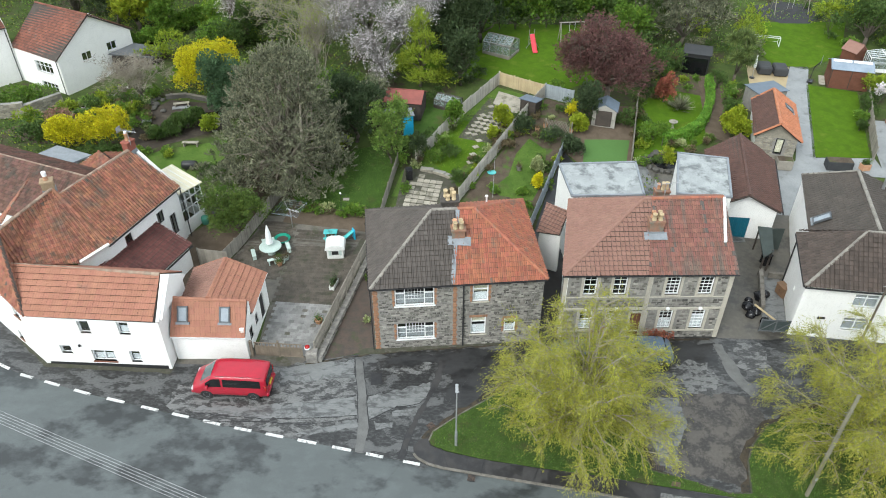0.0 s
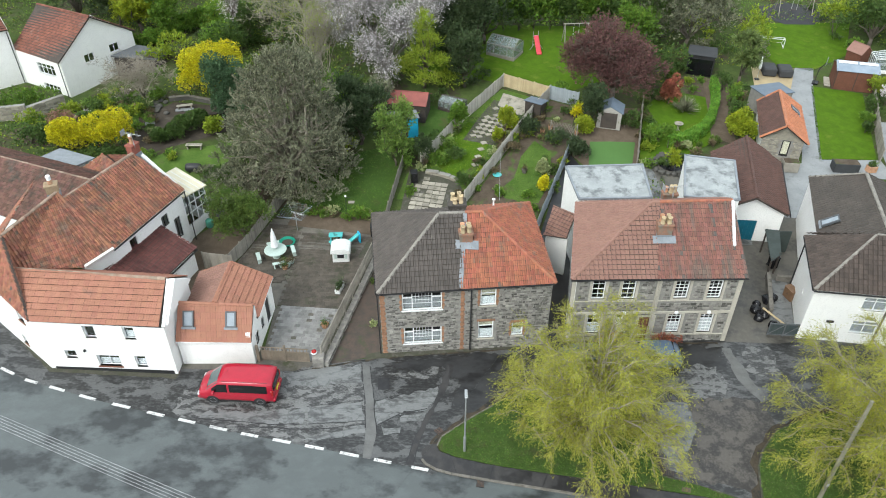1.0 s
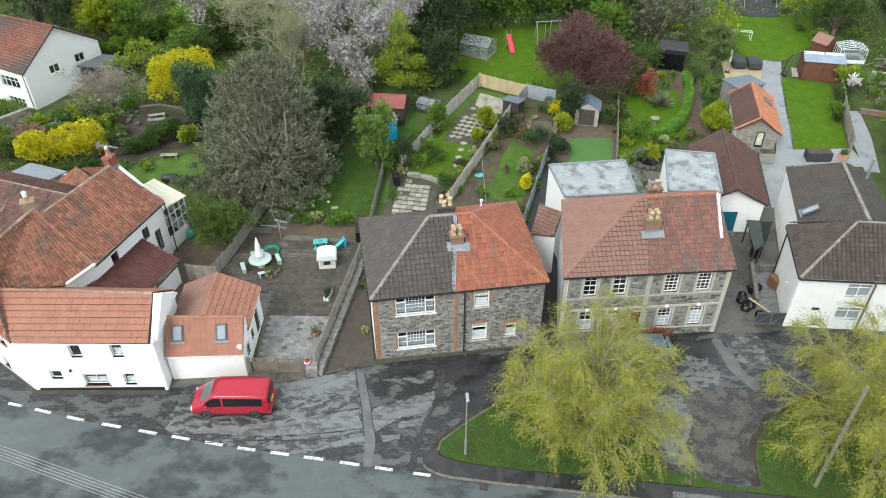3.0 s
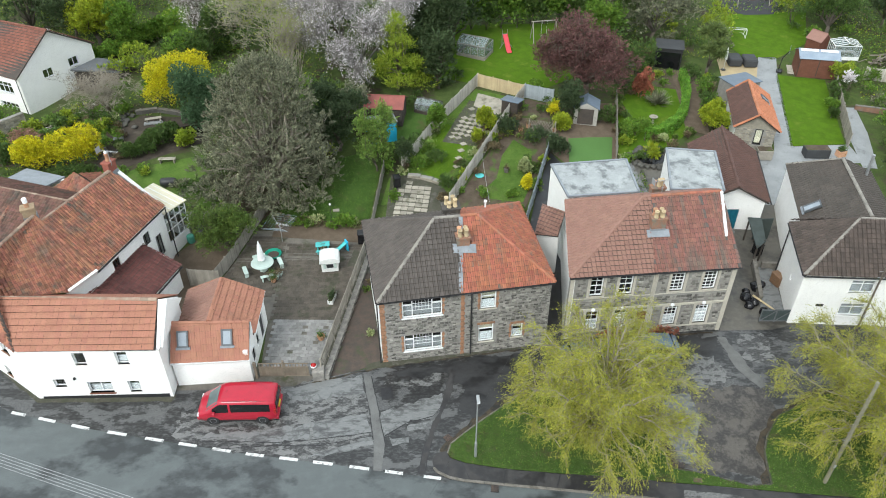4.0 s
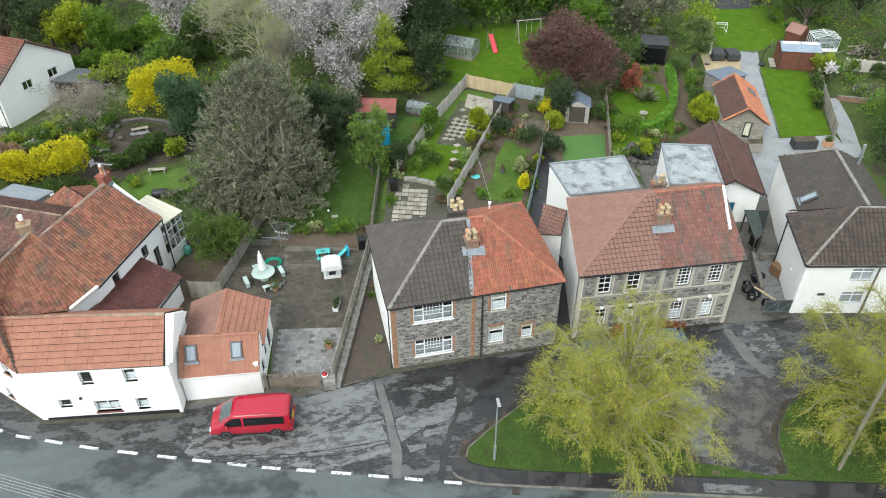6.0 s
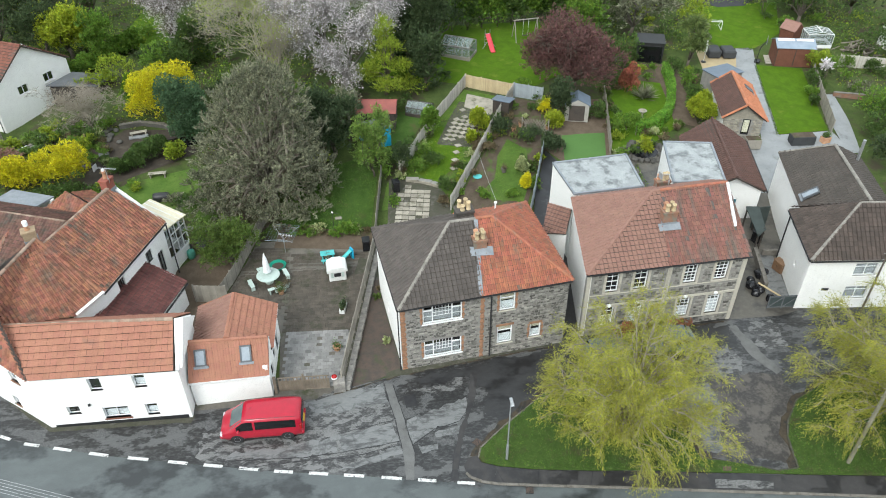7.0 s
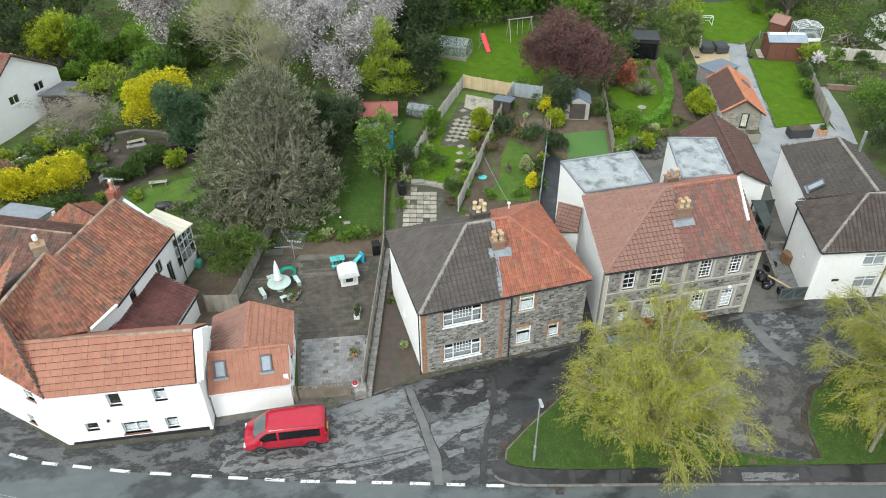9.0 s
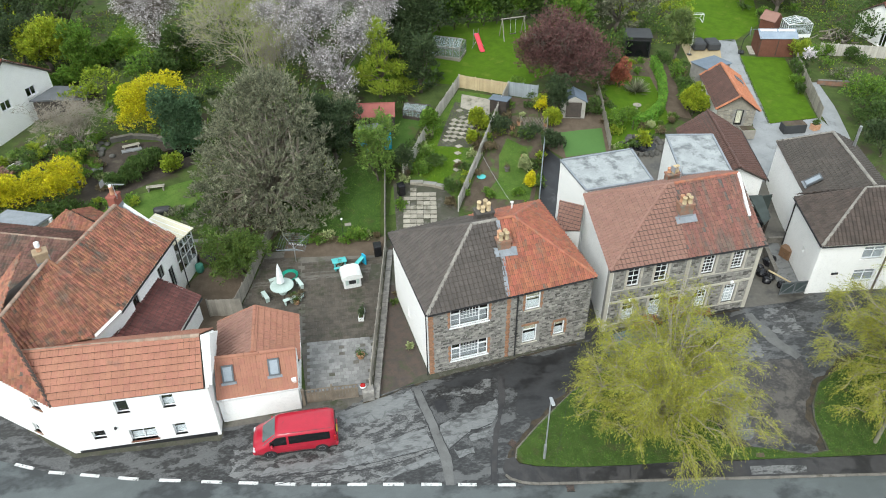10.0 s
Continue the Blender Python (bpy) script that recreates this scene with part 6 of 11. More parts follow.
def tree(name, x, y, lobes, material, n, leaf=0.16, seed=1, label="", category="tree", bark=None, r0=0.22, trunk=1.2, shell=0.5, clump=0.3, aspect=0.55, z=None, twig=0, per=14, droop=0.0, group="", spray=0.0):
    """lobes: (dx, dy, height of the middle, rx, ry, rz) from the foot of the tree."""
    rng = np.random.default_rng(seed)
    z = gz(x, y) if z is None else z
    t = thing(name, (x, y, z), label, category, group)
    bark = bark or bark_mat
    L = [(a, b, c, rx, ry, rz) for a, b, c, rx, ry, rz in lobes]
    limb_set(t, (0, 0, 0), [(a * 0.9, b * 0.9, c) for a, b, c, *_ in L], r0, bark, rng, trunk)
    pts, dirs = lobes_points(L, n, rng, shell, clump, per, spray)
    pts[:, 2] = np.maximum(pts[:, 2], 0.05)
    leaf_mesh("crown", pts, leaf * (0.6 + 0.8 * rng.random(len(pts))), material, t, rng, aspect, droop, axis=dirs if spray else None)
    if twig:
        k = rng.integers(0, len(pts), twig)
        e = pts[k]
        c = np.array([l[:3] for l in L])[rng.integers(0, len(L), twig)]
        near = np.array([min(L, key=lambda l: (l[0] - q[0]) ** 2 + (l[1] - q[1]) ** 2 + (l[2] - q[2]) ** 2)[:3] for q in e])
        twigs_mesh(t, near + (e - near) * 0.35, e, 0.018, bark)
    return t


def random_lobes(rng, w, d, h0, h1, k, s=0.45):
    out = []
    for _ in range(k):
        a, r = rng.random() * math.tau, math.sqrt(rng.random()) * 0.62
        zz = h0 + (h1 - h0) * (0.25 + 0.6 * rng.random())
        q = s * (0.8 + 0.5 * rng.random())
        out.append((math.cos(a) * r * w, math.sin(a) * r * d, zz, w * q, d * q, (h1 - h0) * q * 0.75))
    return out


def bush(x, y, w, d, h, material, n, leaf=0.1, seed=1, label="", category="bush", name="bush", k=7, h0=0.1, z=None, aspect=0.6, trunk=0.2, group="", dense=False):
    rng = np.random.default_rng(seed + 900)
    if dense:
        return tree(name, x, y, random_lobes(rng, w, d, h0, h, k, 0.5) + [(0, 0, h * 0.5, w * 0.75, d * 0.75, h * 0.42)], material, int(n * 0.75), leaf * 1.5, seed, label, category, None, 0.05, trunk, 0.9, 0.05, 0.85, z, 0, 6, group=group, spray=leaf * 0.9)
    return tree(name, x, y, random_lobes(rng, w, d, h0, h, k, 0.5), material, int(n * 0.44), leaf * 1.5, seed, label, category, None, 0.05, trunk, 0.7, 0.07, aspect, z, 0, 8, group=group, spray=leaf * 1.6)


def bare_tree(name, x, y, h, spread, seed, label, bark, levels=4, r0=0.16, up=0.5, leaf=None, leaf_n=0, leaf_size=0.1, category="tree", kids=3, stems=1, z=None, lean=0.75, splay=0.3, extra=0.25):
    """A tree without leaves: forking branches down to fine twigs."""
    rng = random.Random(seed)
    nr = np.random.default_rng(seed)
    z = gz(x, y) if z is None else z
    t = thing(name, (x, y, z), label, category)
    segs, tips = [], []

    def grow(p, d, l, r, lev):
        bend = Vector((rng.gauss(0, 0.25), rng.gauss(0, 0.25), rng.gauss(0.1, 0.2)))
        m = p + (d + bend * 0.3).normalized() * l * 0.5
        q = m + (d + bend * 0.7).normalized() * l * 0.5
        segs.append((p, m, q, r, lev))
        if lev == 0:
            tips.append(q)
            return
        for i in range(kids + (1 if rng.random() < extra else 0)):
            nd = (d * lean + Vector((rng.gauss(0, 1) * spread, rng.gauss(0, 1) * spread, rng.gauss(up, 0.5)))).normalized()
            s = m.lerp(q, rng.random())
            grow(s, nd, l * rng.uniform(0.55, 0.8), r * 0.55, lev - 1)

    for i in range(stems):
        a = (i + rng.random() * 0.6) / stems * math.tau
        grow(Vector((0, 0, -0.1)), Vector((math.cos(a) * splay * (stems > 1), math.sin(a) * splay * (stems > 1), 1)).normalized(), h * 0.36, r0, levels)
    for p, m, q, r, lev in segs:
        if lev >= levels - 1:
            part("trunk" if lev == levels else "limb", tube([p, m, q], [r, r * 0.85, r * 0.6], 6), bark, t, smooth=True)
    st, en = [], []
    for p, m, q, r, lev in segs:
        if lev < levels - 1:
            st += [p, m]
            en += [m, q]
    verts, faces = [], []
    for p, m, q, r, lev in segs:
        if lev < levels - 1:
            rr = max(r, 0.012)
            for a, b, ra, rb in ((p, m, rr, rr * 0.8), (m, q, rr * 0.8, rr * 0.55)):
                d = b - a
                u = d.orthogonal().normalized()
                w = d.cross(u).normalized()
                i = len(verts)
                for c, s in ((a, ra), (b, rb)):
                    for k in range(3):
                        verts.append(c + u * (s * math.cos(k * 2.094)) + w * (s * math.sin(k * 2.094)))
                faces += [(i + k, i + (k + 1) % 3, i + 3 + (k + 1) % 3, i + 3 + k) for k in range(3)]
    ob = quick("twiggery", verts, faces, bark, t)
    ob["kind"] = "stuff"
    if leaf is not None and leaf_n:
        T = np.array([tuple(v) for v in tips])
        c = T[nr.integers(0, len(T), leaf_n)] + nr.normal(size=(leaf_n, 3)) * 0.16
        leaf_mesh("crown", c, leaf_size * (0.6 + 0.8 * nr.random(leaf_n)), leaf, t, nr, 0.8)
    return t


def willow(x, y, seed, label, R=5.6, H=6.6, strands=1500, z=None, arms=34, low=(0.0, 0.0)):
    """A tall domed tree: pale arching limbs with fine feathery yellow-green sprays that stream outwards and droop."""
    rng = np.random.default_rng(seed)
    z = gz(x, y) + 0.12 if z is None else z
    t = thing("willow_tree", (x, y, z), label, "tree")
    part("trunk", tube([(0, 0, -0.2), (0.1, 0.05, 1.0), (0.05, 0.1, 2.0)], [0.34, 0.27, 0.25], 10), palebark_mat, t, smooth=True)
    paths = []
    for i in range(arms):
        a = i * 2.399 + rng.normal() * 0.2
        f = (i + 0.5) / arms
        rad = R * (0.08 + 0.84 * f ** 0.6) * (0.9 + 0.16 * rng.random()) * (1 + 0.07 * math.sin(2 * a + seed) + 0.05 * math.sin(5 * a + 2 * seed))
        top = H * (1.0 - 0.45 * min(1.2, rad / R) ** 3.0) * (0.84 + 0.2 * rng.random()) + low[0] * math.cos(a) * rad + low[1] * math.sin(a) * rad
        if i % 2:
            rad = R * (0.7 + 0.3 * rng.random())
            top = H * (0.24 + 0.3 * rng.random()) + low[0] * math.cos(a) * rad
        p0 = np.array([0.05, 0.1, 1.3 + 0.7 * rng.random()])
        p3 = np.array([math.cos(a) * rad, math.sin(a) * rad, top])
        p1 = p0 + np.array([math.cos(a) * rad * 0.2, math.sin(a) * rad * 0.2, top * 0.55])
        p2 = p0 + (p3 - p0) * 0.65 + np.array([0, 0, top * 0.14])
        pts = [(1 - q) ** 3 * p0 + 3 * q * (1 - q) ** 2 * p1 + 3 * q * q * (1 - q) * p2 + q ** 3 * p3 for q in np.linspace(0, 1, 8)]
        pts = [p + rng.normal(size=3) * 0.08 for p in pts]
        part("limb", tube([tuple(p) for p in pts], [0.11, 0.085, 0.065, 0.05, 0.04, 0.032, 0.025, 0.016], 6), palebark_mat, t, smooth=True)
        paths.append(np.array(pts))
        for j in range(4):
            q0 = pts[2 + int(rng.integers(0, 6))]
            aa = a + rng.normal() * 0.8
            ln = 0.8 + 1.1 * rng.random()
            q1 = q0 + np.array([math.cos(aa) * ln * 0.5, math.sin(aa) * ln * 0.5, ln * 0.3])
            q2 = q0 + np.array([math.cos(aa) * ln, math.sin(aa) * ln, ln * (0.35 * rng.random() - 0.1)])
            part("branch", tube([tuple(q0), tuple(q1), tuple(q2)], [0.034, 0.024, 0.011], 5), palebark_mat, t, smooth=True)
            paths.append(np.array([q0 + (q1 - q0) * q for q in (0, 0.33, 0.67)] + [q1 + (q2 - q1) * q for q in (0, 0.25, 0.5, 0.75, 1)]))
    tw0, tw1 = [], []
    P, A = [], []
    step = 0.075
    for k in range(strands):
        path = paths[rng.integers(0, len(paths))]
        f = (0.1 + 0.9 * rng.random() ** 0.7) * 7
        i = min(int(f), 6)
        p = path[i] + (path[i + 1] - path[i]) * (f - i)
        d = path[i + 1] - path[i]
        d = d / (np.linalg.norm(d) + 1e-6)
        out = d * 0.5 + rng.normal(size=3) * 0.55 + np.array([0, 0, 0.25])
        out[:2] += p[:2] / (np.linalg.norm(p[:2]) + 0.5) * 0.45
        v = out / np.linalg.norm(out) * step
        q, first = p.copy(), p.copy()
        m = int((0.4 + 1.0 * rng.random()) / step)
        for j in range(m):
            v = v + np.array([0, 0, -0.0058]) + rng.normal(size=3) * 0.008
            v = v / np.linalg.norm(v) * step
            q = q + v
            if q[2] < 0.6:
                break
            if j == m // 2 and k % 2:
                tw0.append(first)
                tw1.append(q.copy())
            P.append(q + rng.normal(size=3) * 0.04)
            A.append(v / step)
    P, A = np.array(P), np.array(A)
    twigs_mesh(t, tw0, tw1, 0.011, palebark_mat)
    old = rng.random(len(P)) < 0.25
    for nm, pick, mt in (("crown", ~old, willow_leaf), ("catkin_spray", old, willow_catkin)):
        leaf_mesh(nm, P[pick], 0.15 * (0.6 + 0.8 * rng.random(int(pick.sum()))), mt, t, rng, 0.15, 0.1, axis=A[pick])
    return t


willow_catkin = leaf_surface("olive_willow_catkin", (0.36, 0.34, 0.06), (0.24, 0.26, 0.05), hue=0.02)
willow_leaf = leaf_surface("golden_willow_leaf", (0.40, 0.395, 0.058), (0.275, 0.305, 0.045), hue=0.02, clump=2.4)
green1 = leaf_surface("fresh_green_leaf", (0.15, 0.26, 0.035), (0.10, 0.19, 0.028))
green2 = leaf_surface("mid_green_leaf", (0.09, 0.15, 0.036), (0.058, 0.105, 0.026))
dark1 = leaf_surface("dark_evergreen_leaf", (0.07, 0.105, 0.042), (0.045, 0.072, 0.03))
# Wide tone range: shaded hollows between the evergreen's tufts are in the colour.
olive1 = leaf_surface("grey_olive_leaf", (0.225, 0.232, 0.15), (0.105, 0.112, 0.07), vary=0.45, trans=0.2, clump=1.6)
yellow1 = leaf_surface("golden_yellow_leaf", (0.66, 0.60, 0.025), (0.46, 0.45, 0.022))
lime1 = leaf_surface("yellow_green_leaf", (0.29, 0.37, 0.035), (0.20, 0.275, 0.028))
copper1 = leaf_surface("copper_leaf", (0.18, 0.09, 0.082), (0.12, 0.066, 0.06))
red1 = leaf_surface("coral_red_leaf", (0.40, 0.145, 0.095), (0.30, 0.11, 0.07))
pink1 = leaf_surface("dusty_pink_leaf", (0.34, 0.20, 0.15), (0.22, 0.13, 0.09))
blossom1 = leaf_surface("white_blossom", (0.74, 0.70, 0.71), (0.62, 0.57, 0.58), vary=0.2, hue=0.0)
brownleaf = leaf_surface("brown_dry_leaf", (0.19, 0.15, 0.085), (0.13, 0.105, 0.06))

teal1 = leaf_surface("blue_green_leaf", (0.10, 0.18, 0.088), (0.068, 0.125, 0.06))
greybark_mat = surface("grey_bark", (0.24, 0.225, 0.21), (0.17, 0.16, 0.15), 3, 20, 0.95, 0.4)

hedge1 = leaf_surface("bright_hedge_leaf", (0.16, 0.33, 0.04), (0.12, 0.26, 0.03))

dark2 = leaf_surface("grey_green_clipped_leaf", (0.075, 0.11, 0.05), (0.05, 0.08, 0.036))

shrub1 = leaf_surface("leafy_shrub_leaf", (0.13, 0.195, 0.04), (0.08, 0.13, 0.03))

lime2 = leaf_surface("bright_lime_leaf", (0.34, 0.40, 0.03), (0.24, 0.31, 0.025))
variegated = leaf_surface("variegated_leaf", (0.38, 0.42, 0.20), (0.26, 0.31, 0.13))

young1 = leaf_surface("young_pale_leaf", (0.19, 0.29, 0.06), (0.13, 0.22, 0.045))


def blossom_tree(x, y, lobes, twigs, white, seed, label, bark):
    """A leafless crown of fine forked twigs, set with small white flowers."""
    rng = np.random.default_rng(seed)
    t = thing("blossom_tree", (x, y, gz(x, y)), label, "tree")
    limb_set(t, (0, 0, 0), [(a, b, c) for a, b, c, *_ in lobes], 0.2, bark, rng, 1.2)
    L = np.array(lobes)
    vol = (L[:, 3] * L[:, 4] * L[:, 5]) ** 0.67
    pick = L[rng.choice(len(L), twigs, p=vol / vol.sum())]
    d = rng.normal(size=(twigs, 3))
    d[:, 2] += 0.35
    d /= np.linalg.norm(d, axis=1)[:, None]
    a = pick[:, :3] + d * pick[:, 3:6] * (0.15 + 0.5 * rng.random((twigs, 1)))
    e = rng.normal(size=(twigs, 3)) * 0.45 + d
    e[:, 2] -= 0.15
    e /= np.linalg.norm(e, axis=1)[:, None]
    ln = 0.6 + 0.9 * rng.random((twigs, 1))
    b = a + e * ln
    side = a + e * ln * 0.5 + rng.normal(size=(twigs, 3)) * 0.28
    twigs_mesh(t, np.concatenate([pick[:, :3] + d * 0.1, a, a + e * ln * 0.3]), np.concatenate([a, b, side]), 0.016, bark)
    m = int(11 * white)
    keep = rng.random(twigs) < 0.72
    u = 0.35 + 0.7 * rng.random((int(keep.sum()), m, 1))
    pts = (a[keep][:, None] + (b - a)[keep][:, None] * u + rng.normal(size=(int(keep.sum()), m, 3)) * 0.09).reshape(-1, 3)
    leaf_mesh("blossom", pts, 0.11 * (0.6 + 0.8 * rng.random(len(pts))), blossom1, t, rng, 0.85)
    few = rng.random(twigs) < 0.3
    leaf_mesh("young_leaves", b[few] + rng.normal(size=(int(few.sum()), 3)) * 0.1, np.full(int(few.sum()), 0.12), brownleaf, t, rng, 0.5)
    return t


R5 = np.random.default_rng(5)
# front trees
willow(8.1, 28.5, 3, "golden weeping willow in fresh leaf on the verge", 4.6, 9.3, 13500, arms=60, low=(-0.1, 0.08))
willow(25.3, 26.6, 8, "golden weeping willow in fresh leaf beside the pole", 6.5, 9.4, 19000, arms=64)
# the big evergreen behind the yard
EG = []
for i in range(120):
    f = ((i + 0.5) / 120) ** 1.25
    a = i * 2.399963 + 0.3
    rr = float(np.interp(f, [0, 0.12, 0.35, 0.6, 0.85, 1.0], [1.05, 1.05, 1.0, 0.84, 0.52, 0.12]))
    g = 1.0 + 0.14 * R5.normal()
    EG.append((math.cos(a) * 4.3 * rr * g + (0.5 - f) * -0.6, math.sin(a) * 3.7 * rr * g, 0.4 + f * 10.9, 0.75 + 0.4 * R5.random(), 0.75 + 0.4 * R5.random(), 0.7 + 0.35 * R5.random()))
EG += [(0, 0, 3.0, 3.3, 2.9, 2.8), (0, 0, 7.0, 2.7, 2.3, 3.0), (-5.0, -2.2, 1.6, 1.5, 1.1, 0.8), (-6.0, -2.8, 1.2, 1.2, 0.9, 0.6), (-4.2, -3.6, 1.4, 1.2, 0.9, 0.7), (-2.0, -3.8, 0.9, 1.6, 1.0, 0.9), (0.8, -3.9, 1.0, 1.6, 1.0, 1.0), (3.2, -3.2, 1.1, 1.4, 1.0, 1.0), (-3.4, -4.6, 0.9, 1.2, 0.9, 0.6)]
tree("evergreen_tree", -13.3, 55.3, EG, olive1, 90000, 0.19, 11, "large grey green evergreen tree in dense tufted leaf", bark=palebark_mat, r0=0.36, trunk=1.6, shell=0.7, clump=0.09, twig=450, aspect=0.36, per=22, spray=0.5)
# blossom trees
blossom_tree(-6.2, 71.4, [(-4.0, -1.2, 6.2, 2.2, 2.0, 1.6), (-1.2, -2.8, 4.6, 2.0, 1.7, 1.6), (1.6, -1.4, 6.2, 2.2, 1.9, 1.8), (-1.2, 0.4, 7.8, 2.6, 2.2, 1.6), (3.6, 0.6, 6.8, 2.4, 2.0, 1.7), (-4.6, 1.2, 7.2, 2.0, 1.9, 1.5), (0.2, -3.4, 2.8, 1.3, 1.2, 1.5), (0.8, 3.0, 8.4, 2.8, 2.3, 1.7), (-2.8, 3.2, 8.8, 2.6, 2.2, 1.6), (4.8, 2.6, 7.6, 2.2, 2.0, 1.5), (-5.8, 2.8, 7.6, 1.8, 1.7, 1.3)], 5200, 0.62, 21, "spreading tree with white blossom on grey branches", greybark_mat)
blossom_tree(-24.7, 85.6, [(0, -0.6, 4.6, 2.0, 1.7, 1.6), (-1.6, 0.2, 5.8, 1.8, 1.7, 1.4), (1.5, 0.3, 5.6, 2.0, 1.7, 1.6), (0.2, 1.2, 7.0, 2.2, 1.8, 1.5), (0.4, -1.2, 2.6, 1.5, 1.3, 1.2)], 1700, 0.95, 22, "small tree with white blossom on dark branches", bark_mat)
bare_tree("bare_tree", -14.0, 76.4, 13.0, 0.85, 23, "pale bare tree with fine spreading twigs", creambark_mat, 6, 0.075, 0.3, lime1, 6500, 0.1, stems=5, kids=3, splay=0.55, lean=0.85)
bare_tree("bare_tree", -12.4, 69.0, 10.0, 0.42, 24, "pale bare saplings with upright stems", palebark_mat, 5, 0.06, 0.7, lime1, 2600, 0.1, stems=6)
bare_tree("bare_tree", -30.4, 68.8, 7.4, 0.95, 25, "small bare tree with tangled grey twigs", palebark_mat, 6, 0.075, 0.08, brownleaf, 1500, 0.06, kids=3, stems=4, lean=0.6, splay=0.5)
bare_tree("bare_tree", 2.2, 82.0, 10.0, 0.6, 26, "dark bare tree behind the gardens", bark_mat, 5, 0.22, 0.4, green2, 4000, 0.12, stems=2)
# copper beech, conifer, ivy mass
tree("copper_tree", 16.3, 67.7, random_lobes(R5, 5.9, 4.8, 0.6, 8.0, 34, 0.29), copper1, 46000, 0.17, 31, "round copper-leaved tree with dense dark red crown", r0=0.26, trunk=1.4, shell=0.55, clump=0.1, twig=1400, per=12, spray=0.5)
tree("conifer", -2.3, 69.6, [(math.cos(i * 2.4) * (2.3 - i * 0.15), math.sin(i * 2.4) * (2.3 - i * 0.15), 0.8 + i * 0.46, 1.3 - i * 0.07, 1.3 - i * 0.07, 0.3) for i in range(15)], lime1, 15000, 0.22, 32, "yellow green conifer with layered sprays", r0=0.16, trunk=2.0, shell=0.5, clump=0.08, aspect=0.25, droop=0.1, per=14, spray=0.8)
tree("ivy_clad_tree", 2.2, 75.5, random_lobes(R5, 3.2, 3.0, 0.8, 8.6, 14, 0.4), dark1, 18000, 0.21, 33, "tall dark tree thickly clad in ivy", shell=0.55, clump=0.14, spray=0.3)
tree("shrub_tree", -7.9, 60.0, random_lobes(R5, 2.9, 2.6, 0.3, 6.0, 16, 0.36), dark2, 18000, 0.18, 34, "dark evergreen shrub beside the lawn", shell=0.5, clump=0.12, spray=0.35)
tree("young_tree", -4.6, 57.0, random_lobes(R5, 2.0, 1.8, 0.5, 5.8, 20, 0.32), young1, 12000, 0.16, 35, "young tree in fresh pale green leaf", r0=0.08, trunk=0.8, shell=0.3, clump=0.12, twig=150, spray=0.25)
bush(-2.2, 56.9, 1.0, 1.0, 2.6, dark1, 5000, 0.09, 36, "dark upright evergreen shrub")
tree("shrub_tree", -16.2, 48.0, random_lobes(R5, 2.7, 2.3, 0.3, 4.6, 18, 0.36), shrub1, 15000, 0.14, 37, "leafy green shrub by the yard fence", shell=0.55, clump=0.1, spray=0.25)
bush(-23.5, 69.4, 3.4, 2.7, 4.7, yellow1, 56000, 0.07, 38, "dense golden yellow rounded shrub", dense=True, k=12)
bush(-20.9, 65.7, 2.2, 1.9, 4.8, teal1, 30000, 0.085, 39, "dark blue green shrub beside the golden one", dense=True, k=12)
bush(-21.0, 65.3, 1.9, 1.5, 2.0, teal1, 9000, 0.085, 139, "low blue green growth under the dark shrub", dense=True)
bush(-34.0, 59.6, 2.0, 1.5, 2.6, yellow1, 28000, 0.065, 40, "golden yellow clipped shrub by the cottage", group="golden shrubs", k=10, dense=True)
bush(-30.8, 59.8, 2.2, 1.5, 3.0, yellow1, 30000, 0.065, 41, "golden yellow clipped shrub by the cottage", group="golden shrubs", k=10, dense=True)
bush(-30.2, 58.2, 2.4, 0.9, 1.7, green2, 6000, 0.11, 42, "green hedge below the golden shrubs")
bush(-36.4, 62.8, 1.7, 1.4, 1.7, pink1, 6000, 0.09, 43, "dusty pink flowering shrub in the bed")
bush(-21.9, 62.2, 0.85, 0.85, 1.5, lime1, 4500, 0.09, 44, "round yellow green shrub", dense=True, k=9)
for i, (bx, by, bs) in enumerate([(-26.5, 60.9, 0.9), (-25.4, 61.3, 1.0), (-24.4, 62.3, 1.15), (-23.5, 63.0, 1.15)]):
    bush(bx, by, bs, bs * 0.9, 1.2 + 0.4 * (i > 1), green2, 6000, 0.08, 45 + i, "clipped green garden hedge", "hedge", "hedge", group="clipped hedge", k=10, dense=True)
# the hedge bank below the bright tree
for i, (bx, by) in enumerate([(-36.0, 78.6), (-34.6, 79.8), (-33.2, 81.0), (-31.8, 82.6), (-30.4, 84.0), (-29.2, 85.2)]):
    bush(bx, by, 1.5, 1.3, 1.7 + 0.3 * (i % 2), green1, 6000, 0.13, 730 + i, "fresh green garden hedge bank", "hedge", "hedge", k=8, group="hedge bank", dense=True)
tree("clipped_tree", -22.2, 82.0, [(0, 0, 0.7 + i * 0.5, 2.3 - i * 0.22, 2.2 - i * 0.22, 0.5) for i in range(8)], green2, 16000, 0.15, 47, "rounded conical layered evergreen tree", r0=0.12, trunk=0.6, shell=0.9, clump=0.06, spray=0.12)
bush(-24.9, 81.6, 1.0, 0.9, 1.8, lime1, 4500, 0.1, 741, "round yellow green shrub below the blossom", dense=True)
bush(-26.2, 81.9, 0.9, 0.9, 1.7, dark1, 4000, 0.1, 742, "dark round shrub below the blossom", dense=True)
